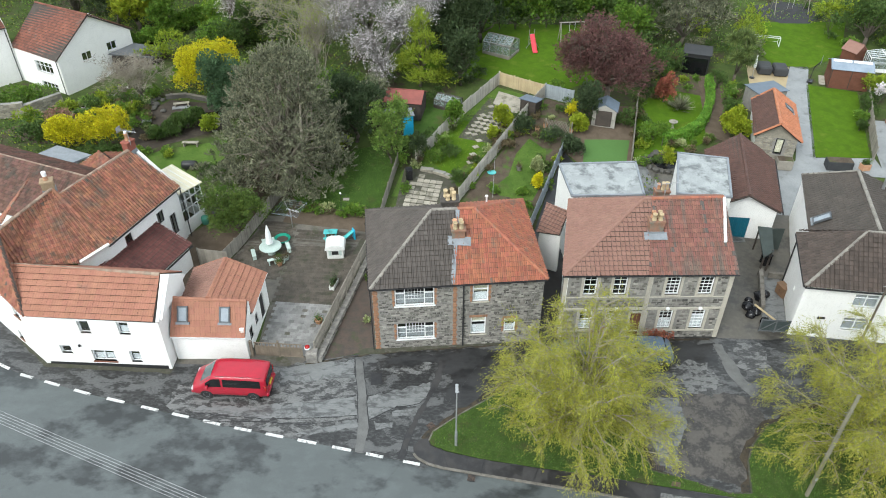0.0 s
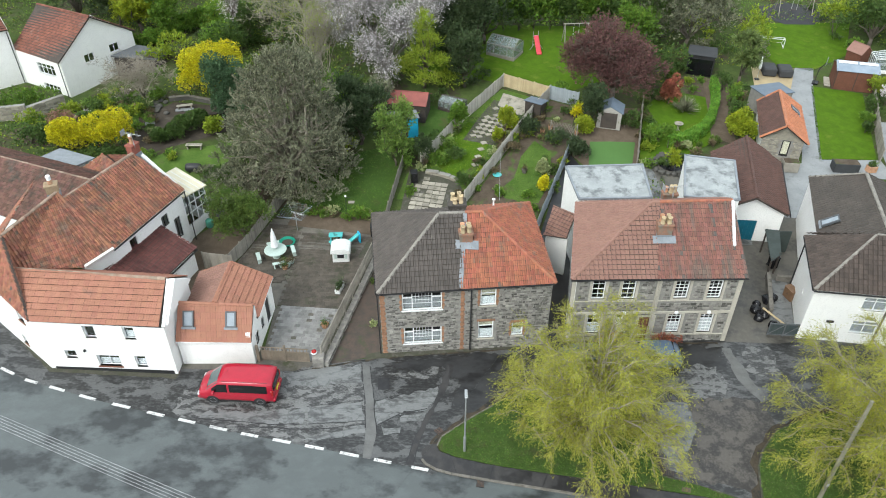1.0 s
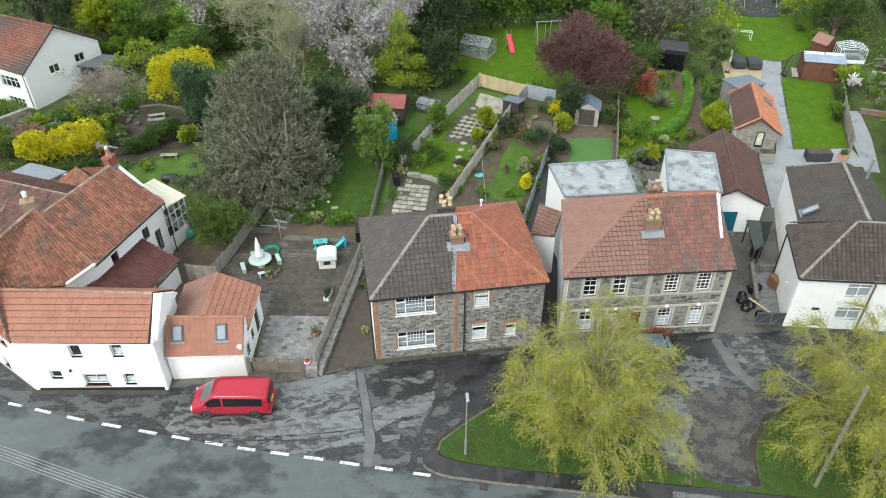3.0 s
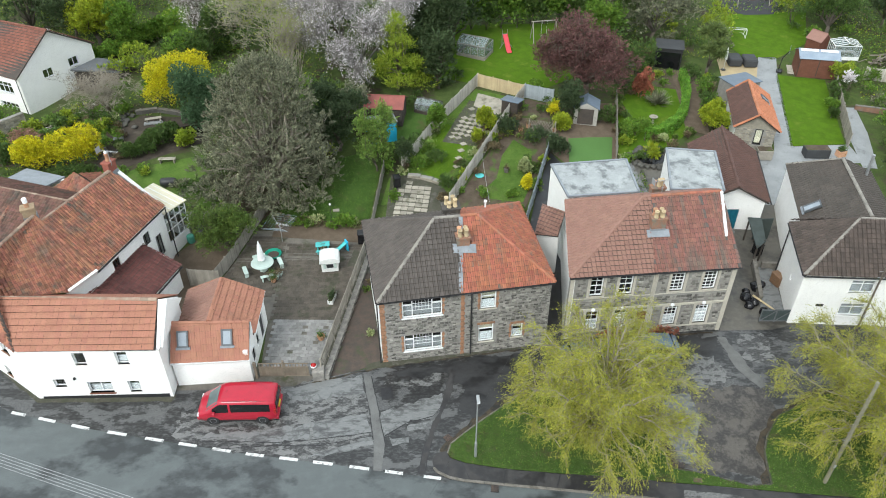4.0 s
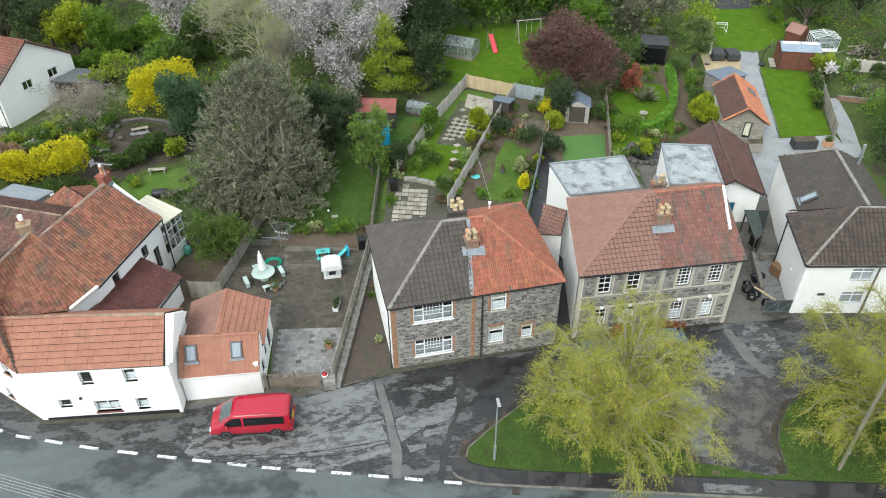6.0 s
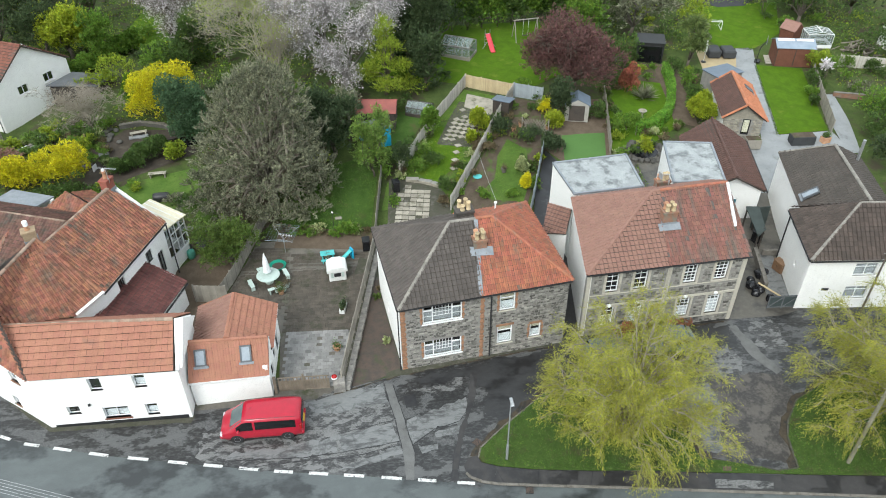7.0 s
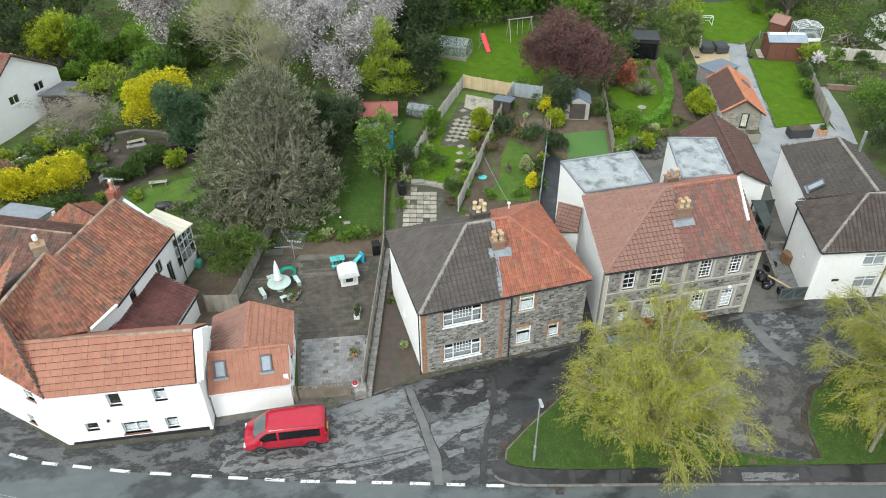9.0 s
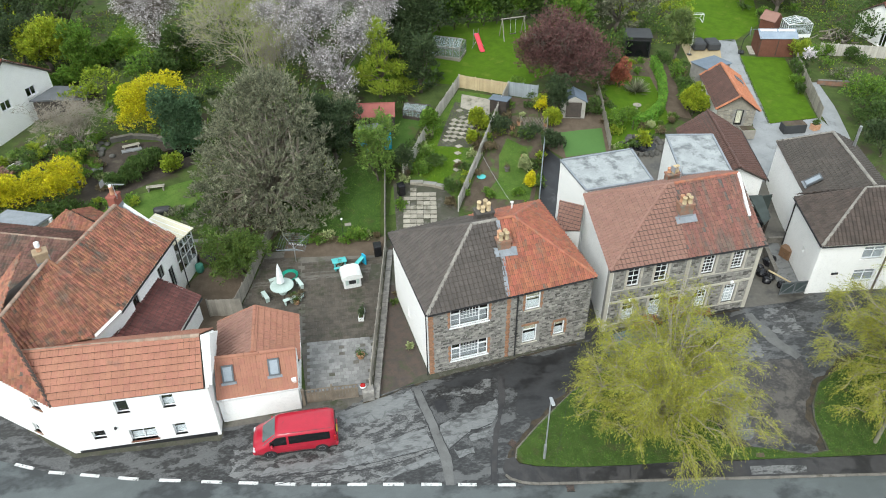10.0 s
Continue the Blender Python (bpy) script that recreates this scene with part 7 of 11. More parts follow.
# shrubs between the neat lawn and its fence, and by the far shed
for i, (bx, by, bs, bh, bm2) in enumerate([(42.0, 66.4, 0.9, 1.5, green2), (41.0, 65.2, 0.7, 1.0, green1), (40.2, 63.6, 0.5, 0.8, green2), (43.8, 70.2, 1.1, 1.9, lime1), (44.9, 69.2, 1.0, 1.8, green1), (42.9, 68.0, 0.9, 1.6, green2), (44.8, 58.6, 2.2, 2.6, green2), (47.5, 70.0, 0.9, 1.3, green1), (50.0, 69.0, 0.9, 1.2, green2)]):
    bush(bx, by, bs, bs, bh, bm2, 4000, 0.09, 760 + i, "leafy shrub beside the lawn fence", k=7)
bush(43.3, 67.4, 0.7, 0.7, 2.4, blossom1, 1100, 0.12, 770, "small white flowering shrub by the fence", h0=1.2)
for i, (bx, by, bs, bh) in enumerate([(-10.8, 64.6, 2.0, 2.6), (-8.4, 67.0, 1.8, 2.2), (-11.5, 69.0, 1.9, 2.0), (-6.4, 64.2, 1.5, 2.4), (-13.5, 64.0, 1.6, 2.2)]):
    bush(bx, by, bs, bs * 0.9, bh, green1 if i % 2 == 0 else shrub1, 7000, 0.12, 780 + i, "loose green brush below the blossom tree", k=9)
# gardens behind the pairs
bush(13.5, 62.9, 1.15, 1.0, 3.4, dark2, 9000, 0.09, 58, "tall rounded grey green clipped shrub", dense=True)
bush(12.8, 61.5, 0.95, 0.8, 1.9, lime2, 6500, 0.09, 59, "yellow green flowering shrub", dense=True)
bush(12.3, 63.6, 0.6, 0.6, 1.7, yellow1, 2600, 0.09, 60, "small bright yellow garden shrub", dense=True)
bush(0.9, 61.9, 1.0, 0.9, 2.5, green1, 6500, 0.1, 55, "fresh green leafy shrub by the fence", dense=True)
bush(5.8, 61.9, 0.95, 0.95, 2.1, lime2, 6500, 0.09, 56, "bright yellow green conical shrub by the fence", dense=True)
bush(4.6, 60.4, 0.6, 0.6, 1.3, lime2, 3500, 0.08, 57, "small bright yellow green shrub", dense=True)
bush(-1.0, 57.3, 1.0, 0.9, 0.9, green1, 4000, 0.1, 61, "low mound of green garden plants")
bush(1.5, 54.6, 0.8, 1.1, 1.0, green2, 3500, 0.09, 65, "green shrub against the fence")
bush(0.8, 53.0, 0.45, 0.8, 0.5, brownleaf, 1500, 0.09, 66, "brown withered plants at the patio edge")
bush(-3.3, 53.6, 0.4, 0.9, 0.4, green1, 1500, 0.09, 67, "bright green weeds at the patio edge")
bush(8.4, 56.0, 0.7, 0.65, 1.2, variegated, 4000, 0.08, 63, "pale variegated rounded shrub", dense=True)
bush(8.1, 54.1, 0.5, 0.5, 1.3, yellow1, 4000, 0.08, 64, "bright yellow garden shrub by the fence", dense=True)
bush(4.3, 53.4, 0.5, 0.5, 0.6, green1, 1800, 0.09, 70, "small bright green leafy plant")
bush(6.8, 53.0, 0.6, 0.5, 0.6, green1, 1800, 0.09, 71, "small bright green leafy plant")
bush(7.4, 61.2, 0.9, 0.85, 1.7, dark2, 4500, 0.09, 62, "rounded dark green shrub beside the store", dense=True)
bush(10.0, 59.9, 1.0, 0.9, 1.5, dark2, 4000, 0.09, 72, "dark green shrub before the trellis")
bush(11.5, 58.3, 1.1, 1.0, 1.9, dark2, 6000, 0.09, 73, "dark glossy rounded shrub by the lawn", dense=True)
bush(6.0, 59.2, 0.8, 0.7, 0.8, brownleaf, 2500, 0.1, 74, "dry brown stems of last year's plants")
bush(21.9, 67.6, 1.0, 0.95, 2.5, red1, 9000, 0.09, 66, "coral red leaved shrub", dense=True)
bush(21.8, 72.6, 2.6, 2.4, 4.0, green2, 11000, 0.13, 67, "large mid green garden shrub")
bush(27.2, 61.8, 1.4, 1.2, 2.9, lime2, 12000, 0.1, 68, "large yellow green garden shrub", dense=True)
bush(19.4, 61.0, 1.5, 1.3, 1.5, green1, 5000, 0.1, 69, "low green shrub in the bed")
bush(20.0, 57.2, 0.6, 0.55, 1.7, lime2, 2600, 0.16, 70, "yellow green strap-leaved plant", aspect=0.25)


def clipped_hedge(path, w, h, n, material, label, seed):
    """A hedge clipped to flat sides and top, following a line on the ground."""
    rng = np.random.default_rng(seed)
    t = thing("hedge", (path[0][0], path[0][1], gz(*path[0])), label, "hedge")
    P = np.array(path)
    seg = np.linalg.norm(P[1:] - P[:-1], axis=1)
    pick = rng.choice(len(seg), n, p=seg / seg.sum())
    s = rng.random(n)[:, None]
    base = P[pick] + (P[pick + 1] - P[pick]) * s
    d = (P[pick + 1] - P[pick]) / seg[pick][:, None]
    side = np.stack([-d[:, 1], d[:, 0]], axis=1)
    face = rng.random(n)
    off = np.where(face < 0.45, rng.uniform(-0.5, 0.5, n), np.where(face < 0.72, -0.5, 0.5)) * w
    up = np.where(face < 0.45, 1.0, rng.random(n)) * h
    xy = base + side * off[:, None]
    wob = np.array([0.1 * noise.noise(Vector((a * 0.9, b * 0.9, seed))) for a, b in xy])
    z = np.array([gz(a, b) for a, b in xy]) + up * (1 + wob)
    pts = np.stack([xy[:, 0] - path[0][0], xy[:, 1] - path[0][1], z - gz(*path[0])], axis=1) + rng.normal(size=(n, 3)) * 0.05
    leaf_mesh("foliage", pts, 0.12 * (0.6 + 0.8 * rng.random(n)), material, t, rng, 0.7)
    for k in range(0, len(path)):
        x, y = path[k]
        part("stem", tube([(x - path[0][0], y - path[0][1], gz(x, y) - gz(*path[0]) - 0.1), (x - path[0][0], y - path[0][1], gz(x, y) - gz(*path[0]) + h * 0.8)], [0.04, 0.02], 5), bark_mat, t)
    return t


clipped_hedge([(27.5, 71.6), (27.3, 70.3), (26.6, 67.5), (25.9, 65.8), (25.2, 64.2), (24.1, 62.5), (22.7, 61.2), (21.2, 60.4), (20.2, 60.1)], 0.62, 1.2, 13000, hedge1, "low clipped bright green garden hedge in a curve", 5)
for i, (bx, by) in enumerate([(28.3, 70.8), (28.5, 68.2), (28.2, 65.4), (27.6, 64.0)]):
    bush(bx, by, 0.9, 1.2, 1.7, green1 if i % 2 else green2, 4000, 0.09, 95 + i, "climbing green shrubs along the trellis fence")


def cordyline(x, y, seed, label):
    rng = np.random.default_rng(seed)
    t = thing("palm", (x, y, gz(x, y)), label, "palm")
    heads = [(0, 0, 5.2), (0.9, 0.5, 4.4), (-0.9, 0.3, 4.7), (0.3, -0.9, 3.8), (-0.6, -0.7, 3.1), (0.8, -0.3, 2.6)]
    limb_set(t, (0, 0, 0), heads, 0.16, bark_mat, rng, 1.0)
    P, A = [], []
    for hd in heads:
        for k in range(330):
            d = rng.normal(size=3)
            d[2] = d[2] * 0.7 - 0.05
            d /= np.linalg.norm(d)
            P.append(np.array(hd) + d * 0.5)
            A.append(d)
    leaf_mesh("crown", np.array(P), 0.9 + 0.4 * rng.random(len(P)), variegated_green, t, rng, 0.06, axis=np.array(A) * 3)


variegated_green = leaf_surface("pale_strap_leaf", (0.17, 0.225, 0.07), (0.10, 0.14, 0.045), vary=0.4)
cordyline(30.5, 72.4, 5, "cabbage palm with spiky green heads")


def yucca(x, y, r, seed, label, material):
    rng = np.random.default_rng(seed)
    t = thing("grass_clump", (x, y, gz(x, y)), label, "plant")
    d = rng.normal(size=(160, 3))
    d[:, 2] = np.abs(d[:, 2]) + 0.3
    d /= np.linalg.norm(d, axis=1)[:, None]
    leaf_mesh("blades", d * r * 0.5, np.full(160, r), material, t, rng, 0.06, axis=d * 4)


yucca(23.3, 66.4, 1.7, 6, "spiky grey green grass clump", olive1)

# trees and hedges that close the view
woods = [
    # x, y, w, d, h, kind, leaves
    (-35.4, 84.6, 3.0, 2.8, 5.6, lime2, 26000), (-40.0, 92.0, 6, 5, 9.0, dark1, 14000), (-25.0, 78.6, 2.0, 2.0, 3.0, green1, 6000), (-29.6, 76.4, 2.6, 2.0, 2.6, lime1, 7000), (-23.8, 78.6, 2.2, 2.0, 3.2, green2, 7000),
    (-20.5, 83.0, 2.4, 2.2, 4.4, dark1, 8000), (-18.5, 80.5, 1.6, 1.5, 2.6, green2, 5000), (-13.0, 84.0, 4.5, 4, 7.0, lime1, 9000), (-6.5, 63.5, 2.4, 2.0, 3.4, olive1, 8000), (-10.6, 63.0, 2.6, 2.2, 2.6, green2, 8000), (-8.0, 80.0, 4.0, 3.4, 5.0, green2, 10000), (0.6, 72.3, 2.6, 2.4, 5.0, dark1, 11000),
    (4.2, 79.6, 2.8, 2.4, 7.0, dark1, 12000), (26.6, 80.0, 5.0, 4.4, 7.0, olive1, 16000), (34.5, 80.0, 2.0, 2.0, 4.0, lime1, 6000), (22.0, 82.0, 4.2, 3.6, 6.2, green2, 12000), (47.5, 80.5, 4.0, 3.4, 4.6, green2, 12000), (44.5, 83.5, 2.6, 2.4, 3.6, lime1, 7000), (52.0, 73.0, 4.0, 4.0, 3.6, green2, 10000), (49.0, 60.5, 2.6, 2.6, 2.4, green2, 8000),
    (45.2, 60.0, 2.5, 2.4, 2.6, green1, 9000), (43.6, 56.6, 2.4, 2.2, 2.8, green2, 9000), (41.6, 52.5, 3.0, 2.2, 3.4, dark1, 10000), (44.6, 70.4, 1.0, 1.0, 1.8, lime1, 4000), (-38.0, 60.5, 2.6, 2.0, 1.6, green2, 6000), (-45.5, 66.5, 4.5, 1.6, 2.6, green1, 9000), (-41.0, 68.6, 3.0, 1.3, 2.2, green1, 6000),
]
for i, (x, y, w, d, h, mt, n) in enumerate(woods):
    rr = np.random.default_rng(300 + i)
    nm = {"fresh_green_leaf": "fresh green", "mid_green_leaf": "mid green", "dark_evergreen_leaf": "dark evergreen", "grey_olive_leaf": "grey green", "yellow_green_leaf": "yellow green", "bright_lime_leaf": "bright lime green"}[mt.name]
    if h > 4:
        tree("garden_tree", x, y, random_lobes(rr, w, d, 0.8, h, 13, 0.42), mt, int(n * 0.6), 0.23, 400 + i, nm + " garden tree with a full crown", shell=0.5, clump=0.16, spray=0.4)
    else:
        bush(x, y, w, d, h, mt, n, 0.12, 400 + i, nm + " garden shrub with loose leaves")
for i, (bx, by, bw, bh, bm2, lb) in enumerate([(-32.0, 82.8, 1.5, 5.2, green1, "fresh green"), (-38.5, 86.0, 3.0, 6.0, dark1, "dark evergreen"), (-43.0, 86.5, 3.2, 7.5, dark1, "dark evergreen"), (-35.0, 92.5, 3.4, 8.0, green2, "mid green"), (-39.5, 97.0, 4.0, 9.0, dark1, "dark evergreen"), (-17.5, 90.0, 3.4, 7.0, lime1, "yellow green"), (-10.5, 92.0, 4.0, 8.0, green2, "mid green"), (-1.5, 88.0, 3.6, 8.5, dark1, "dark evergreen"), (3.4, 84.5, 2.4, 8.0, lime1, "yellow green"), (-0.4, 77.2, 2.2, 6.8, dark1, "dark evergreen"), (1.8, 69.9, 1.9, 5.2, dark1, "dark evergreen"), (24.0, 88.5, 4.0, 7.0, green2, "mid green"), (30.5, 85.0, 3.2, 6.4, olive1, "grey green"), (20.5, 78.5, 2.4, 4.8, green1, "fresh green"), (49.0, 84.5, 3.4, 5.0, green2, "mid green"), (55.0, 82.0, 3.6, 6.0, dark1, "dark evergreen"), (60.0, 76.0, 3.4, 5.0, green2, "mid green")]):
    rr = np.random.default_rng(640 + i)
    tree("garden_tree", bx, by, random_lobes(rr, bw * 1.25, bw * 1.15, 0.3, bh, 22, 0.34), bm2, 8500, 0.22, 650 + i, lb + " tree at the garden's end", shell=0.55, clump=0.11, spray=0.35, r0=0.16)
for i in range(11):
    bush(3.0 + i * 1.75, 82.6 + 0.22 * i, 1.9, 1.6, 4.6, green1 if i % 3 else green2, 4200, 0.19, 500 + i, "tall laurel hedge behind the gardens", "hedge", "hedge", k=6, group="laurel hedge", dense=True)


def far_woods():
    """The wooded rise beyond the gardens, too many to count."""
    rng = np.random.default_rng(77)
    P, S = [], []
    lob = []
    for k in range(300):
        x = rng.uniform(-110, 120)
        y = rng.uniform(97, 150) if rng.random() < 0.8 else rng.uniform(88, 97)
        if 30 < x < 58 and y < 104:
            continue
        r = rng.uniform(2.0, 4.2)
        lob.append((x, y, gz(x, y) + r * rng.uniform(0.8, 1.9), r, r, r * 1.2))
    mats = [green2, dark1, lime1, green1, olive1]
    par = thing("woodland", label="mixed spring woodland beyond the gardens", category="woodland", kind="stuff")
    for i, mt in enumerate(mats):
        pts, _ = lobes_points(lob[i::5], 10000, rng, 0.6, 0.4, 12)
        leaf_mesh("foliage", pts, 0.52 * (0.6 + 0.8 * rng.random(len(pts))), mt, par, rng, 0.6)


far_woods()


# ---- the red van ----
def van():
    v = thing("van", (-13.45, 32.42, gz(-13.45, 32.4) + 0.03), "bright red people carrier van parked by the white wall", "van", turn=176.5)
    v.rotation_euler.x = radians(-3.0)
    red = plain("red_car_paint", (0.40, 0.004, 0.024), 0.3, coat=0.5)
    tint = plain("tinted_glass", (0.008, 0.009, 0.01), 0.08)
    clear = plain("windscreen_glass", (0.10, 0.13, 0.13), 0.08)
    # x, bottom, belt, half width, top, half width at the top
    st = [(-2.44, 0.42, 0.98, 0.84, 1.72, 0.72), (-2.38, 0.30, 1.02, 0.91, 1.86, 0.77), (-2.0, 0.26, 1.05, 0.945, 1.93, 0.80), (-1.2, 0.26, 1.06, 0.95, 1.96, 0.81), (0.0, 0.26, 1.05, 0.95, 1.96, 0.81), (0.75, 0.26, 1.04, 0.95, 1.93, 0.79), (1.0, 0.26, 1.03, 0.95, 1.86, 0.76), (1.45, 0.26, 1.0, 0.945, 1.50, 0.80), (1.82, 0.26, 0.96, 0.935, 1.17, 0.82), (2.15, 0.28, 0.86, 0.91, 1.03, 0.74), (2.36, 0.30, 0.72, 0.86, 0.88, 0.66), (2.46, 0.38, 0.60, 0.76, 0.70, 0.58)]
    bm = bmesh.new()
    rings = []
    for x, zb, zm, w, zt, wt in st:
        half = [(0, zb), (w * 0.93, zb), (w, zb + 0.2), (w + 0.005, (zb + zm) / 2 + 0.08), (w, zm), ((w + wt) / 2 + 0.02, (zm + zt) / 2), (wt + 0.02, zt - 0.1), (wt - 0.1, zt - 0.01), (wt * 0.5, zt + 0.015), (0, zt + 0.02)]
        ring = half + [(-y, z) for y, z in half[-2:0:-1]]
        rings.append([bm.verts.new((x, y, z)) for y, z in ring])
    n = len(rings[0])
    for a, b in zip(rings, rings[1:]):
        for k in range(n):
            bm.faces.new((a[k], b[k], b[(k + 1) % n], a[(k + 1) % n]))
    bm.faces.new(rings[0])
    bm.faces.new(rings[-1][::-1])
    bmesh.ops.recalc_face_normals(bm, faces=bm.faces[:])
    part("body", bm, red, v, "glossy red bodywork", True)

    def at(x):
        for a, b in zip(st, st[1:]):
            if a[0] <= x <= b[0]:
                t = (x - a[0]) / (b[0] - a[0])
                return [p + (q - p) * t for p, q in zip(a, b)]
        return list(st[-1])

    def side_y(x, z):
        _, zb, zm, w, zt, wt = at(x)
        mid = ((zm + zt) / 2, (w + wt) / 2 + 0.02)
        top = (zt - 0.1, wt + 0.02)
        return float(np.interp(z, [zm, mid[0], top[0]], [w, mid[1], top[1]]))

    def side_pane(name, xs, lo, hi, s, mt):
        grid = []
        for x in xs:
            _, zb, zm, w, zt, wt = at(x)
            zl, zh = lo(x, zm, zt), hi(x, zm, zt)
            grid.append([(x, s * (side_y(x, z) + 0.012), z) for z in np.linspace(zl, zh, 4)])
        bm = bmesh.new()
        vs = [[bm.verts.new(p) for p in col] for col in grid]
        for a, b in zip(vs, vs[1:]):
            for j in range(3):
                bm.faces.new((a[j], b[j], b[j + 1], a[j + 1]))
        r = bmesh.ops.extrude_face_region(bm, geom=bm.faces[:])
        for q in r["geom"]:
            if isinstance(q, bmesh.types.BMVert):
                q.co.y -= s * 0.03
        bmesh.ops.recalc_face_normals(bm, faces=bm.faces[:])
        return part(name, bm, mt, v)

    for s in (1, -1):
        side_pane("side_window", (-2.1, -1.5, -0.8, 0.0, 0.28), lambda x, zm, zt: zm + 0.1, lambda x, zm, zt: zt - 0.2, s, tint)
        side_pane("door_window", (0.42, 0.75, 1.0, 1.2, 1.42), lambda x, zm, zt: zm + 0.09, lambda x, zm, zt: max(zm + 0.12, zt - 0.18), s, tint)
        mir = part("wing_mirror", box(1.22, 0.95, 1.05, 1.36, 1.16, 1.27, bevel=0.03) if s > 0 else box(1.22, -1.16, 1.05, 1.36, -0.95, 1.27, bevel=0.03), red, v)
        hl = part("headlight", box(2.18, 0.55, 0.62, 2.44, 0.87, 0.8, bevel=0.04) if s > 0 else box(2.18, -0.87, 0.62, 2.44, -0.55, 0.8, bevel=0.04), plain("headlight_glass", (0.6, 0.62, 0.65), 0.1) if "headlight_glass" not in MATS else MATS["headlight_glass"], v)
        part("tail_light", box(-2.46, 0.78, 0.9, -2.3, 0.93, 1.35, bevel=0.03) if s > 0 else box(-2.46, -0.93, 0.9, -2.3, -0.78, 1.35, bevel=0.03), MATS["tail_red"], v)
        part("door_handle", box(0.2, s * 0.965 - 0.015, 0.92, 0.38, s * 0.965 + 0.015, 0.96, bevel=0.008), red, v)
        part("roof_gutter", tube([(-2.2, s * 0.76, 1.955), (0.7, s * 0.75, 1.945)], 0.012, 5), MATS["black_plastic"], v)
        part("sill_trim", box(-1.1, s * 0.945 - 0.015, 0.27, 1.05, s * 0.945 + 0.015, 0.36), MATS["black_plastic"], v)
        for wx in (-1.52, 1.48):
            wh = new("wheel")
            wh.parent = v
            wh.matrix_basis = pose(wx, s * 0.84, 0.33, 90 if s < 0 else -90, 0, 0)
            part("tyre", lathe([(0.19, -0.11), (0.30, -0.115), (0.335, -0.08), (0.335, 0.08), (0.30, 0.115), (0.19, 0.11)], 24), MATS["black_plastic"], wh)
            part("rim", lathe([(0.205, 0.05), (0.205, 0.118), (0.19, 0.118), (0.18, 0.09), (0.05, 0.085), (0.045, 0.1), (0.0, 0.1)][:6], 20), metal_mat, wh)
            bm = bmesh.new()
            for k in range(5):
                add_box(bm, 0.03, -0.022, 0.085, 0.19, 0.022, 0.112, pose(0, 0, 0, 0, 0, 72 * k))
            part("spokes", bm, metal_mat, wh)
            part("wheel_arch", lathe([(0.30, -0.05), (0.385, -0.05), (0.385, 0.125), (0.37, 0.13)], 20), MATS["black_plastic"], v).matrix_basis = pose(wx, s * 0.825, 0.34, 90 if s < 0 else -90, 0, 0)
    # windscreen, rear window, bumpers and plates
    ws = []
    for x, _, _, _, zt, wt in (st[6], st[7], st[8]):
        ws.append([(x + 0.02, y, zt + 0.03 - 0.10 * (abs(y) / 0.8) ** 3) for y in np.linspace(-wt + 0.02, wt - 0.02, 7)])
    bm = bmesh.new()
    vs = [[bm.verts.new(p) for p in row] for row in ws]
    for a, b in zip(vs, vs[1:]):
        for j in range(6):
            bm.faces.new((a[j], b[j], b[j + 1], a[j + 1]))
    bmesh.ops.recalc_face_normals(bm, faces=bm.faces[:])
    r = bmesh.ops.extrude_face_region(bm, geom=bm.faces[:])
    for q in r["geom"]:
        if isinstance(q, bmesh.types.BMVert):
            q.co.z -= 0.03
    part("windscreen", bm, clear, v)
    part("rear_window", box(-2.485, -0.70, 1.12, -2.40, 0.70, 1.66, pose(0, 0, 0), 0.02), tint, v)
    part("front_bumper", box(2.2, -0.86, 0.3, 2.5, 0.86, 0.56, bevel=0.08), red, v)
    part("rear_bumper", box(-2.52, -0.9, 0.32, -2.3, 0.9, 0.62, bevel=0.06), red, v)
    part("grille", box(2.36, -0.5, 0.6, 2.475, 0.5, 0.74, bevel=0.02), MATS["black_plastic"], v)
    part("number_plate", box(-2.53, -0.26, 0.75, -2.45, 0.26, 0.87), plain("plate_yellow", (0.6, 0.45, 0.05), 0.5), v, "plain yellow rear plate")
    for wy in (-0.28, 0.4):
        part("wiper", tube([(1.86, wy, 1.18), (1.66, wy + 0.42, 1.36)], 0.012, 5), MATS["black_plastic"], v)
    part("aerial", tube([(0.6, 0.0, 1.95), (0.45, 0.0, 2.15)], 0.008, 5), MATS["black_plastic"], v)
    return v


plain("tail_red", (0.35, 0.01, 0.01), 0.2)
van()


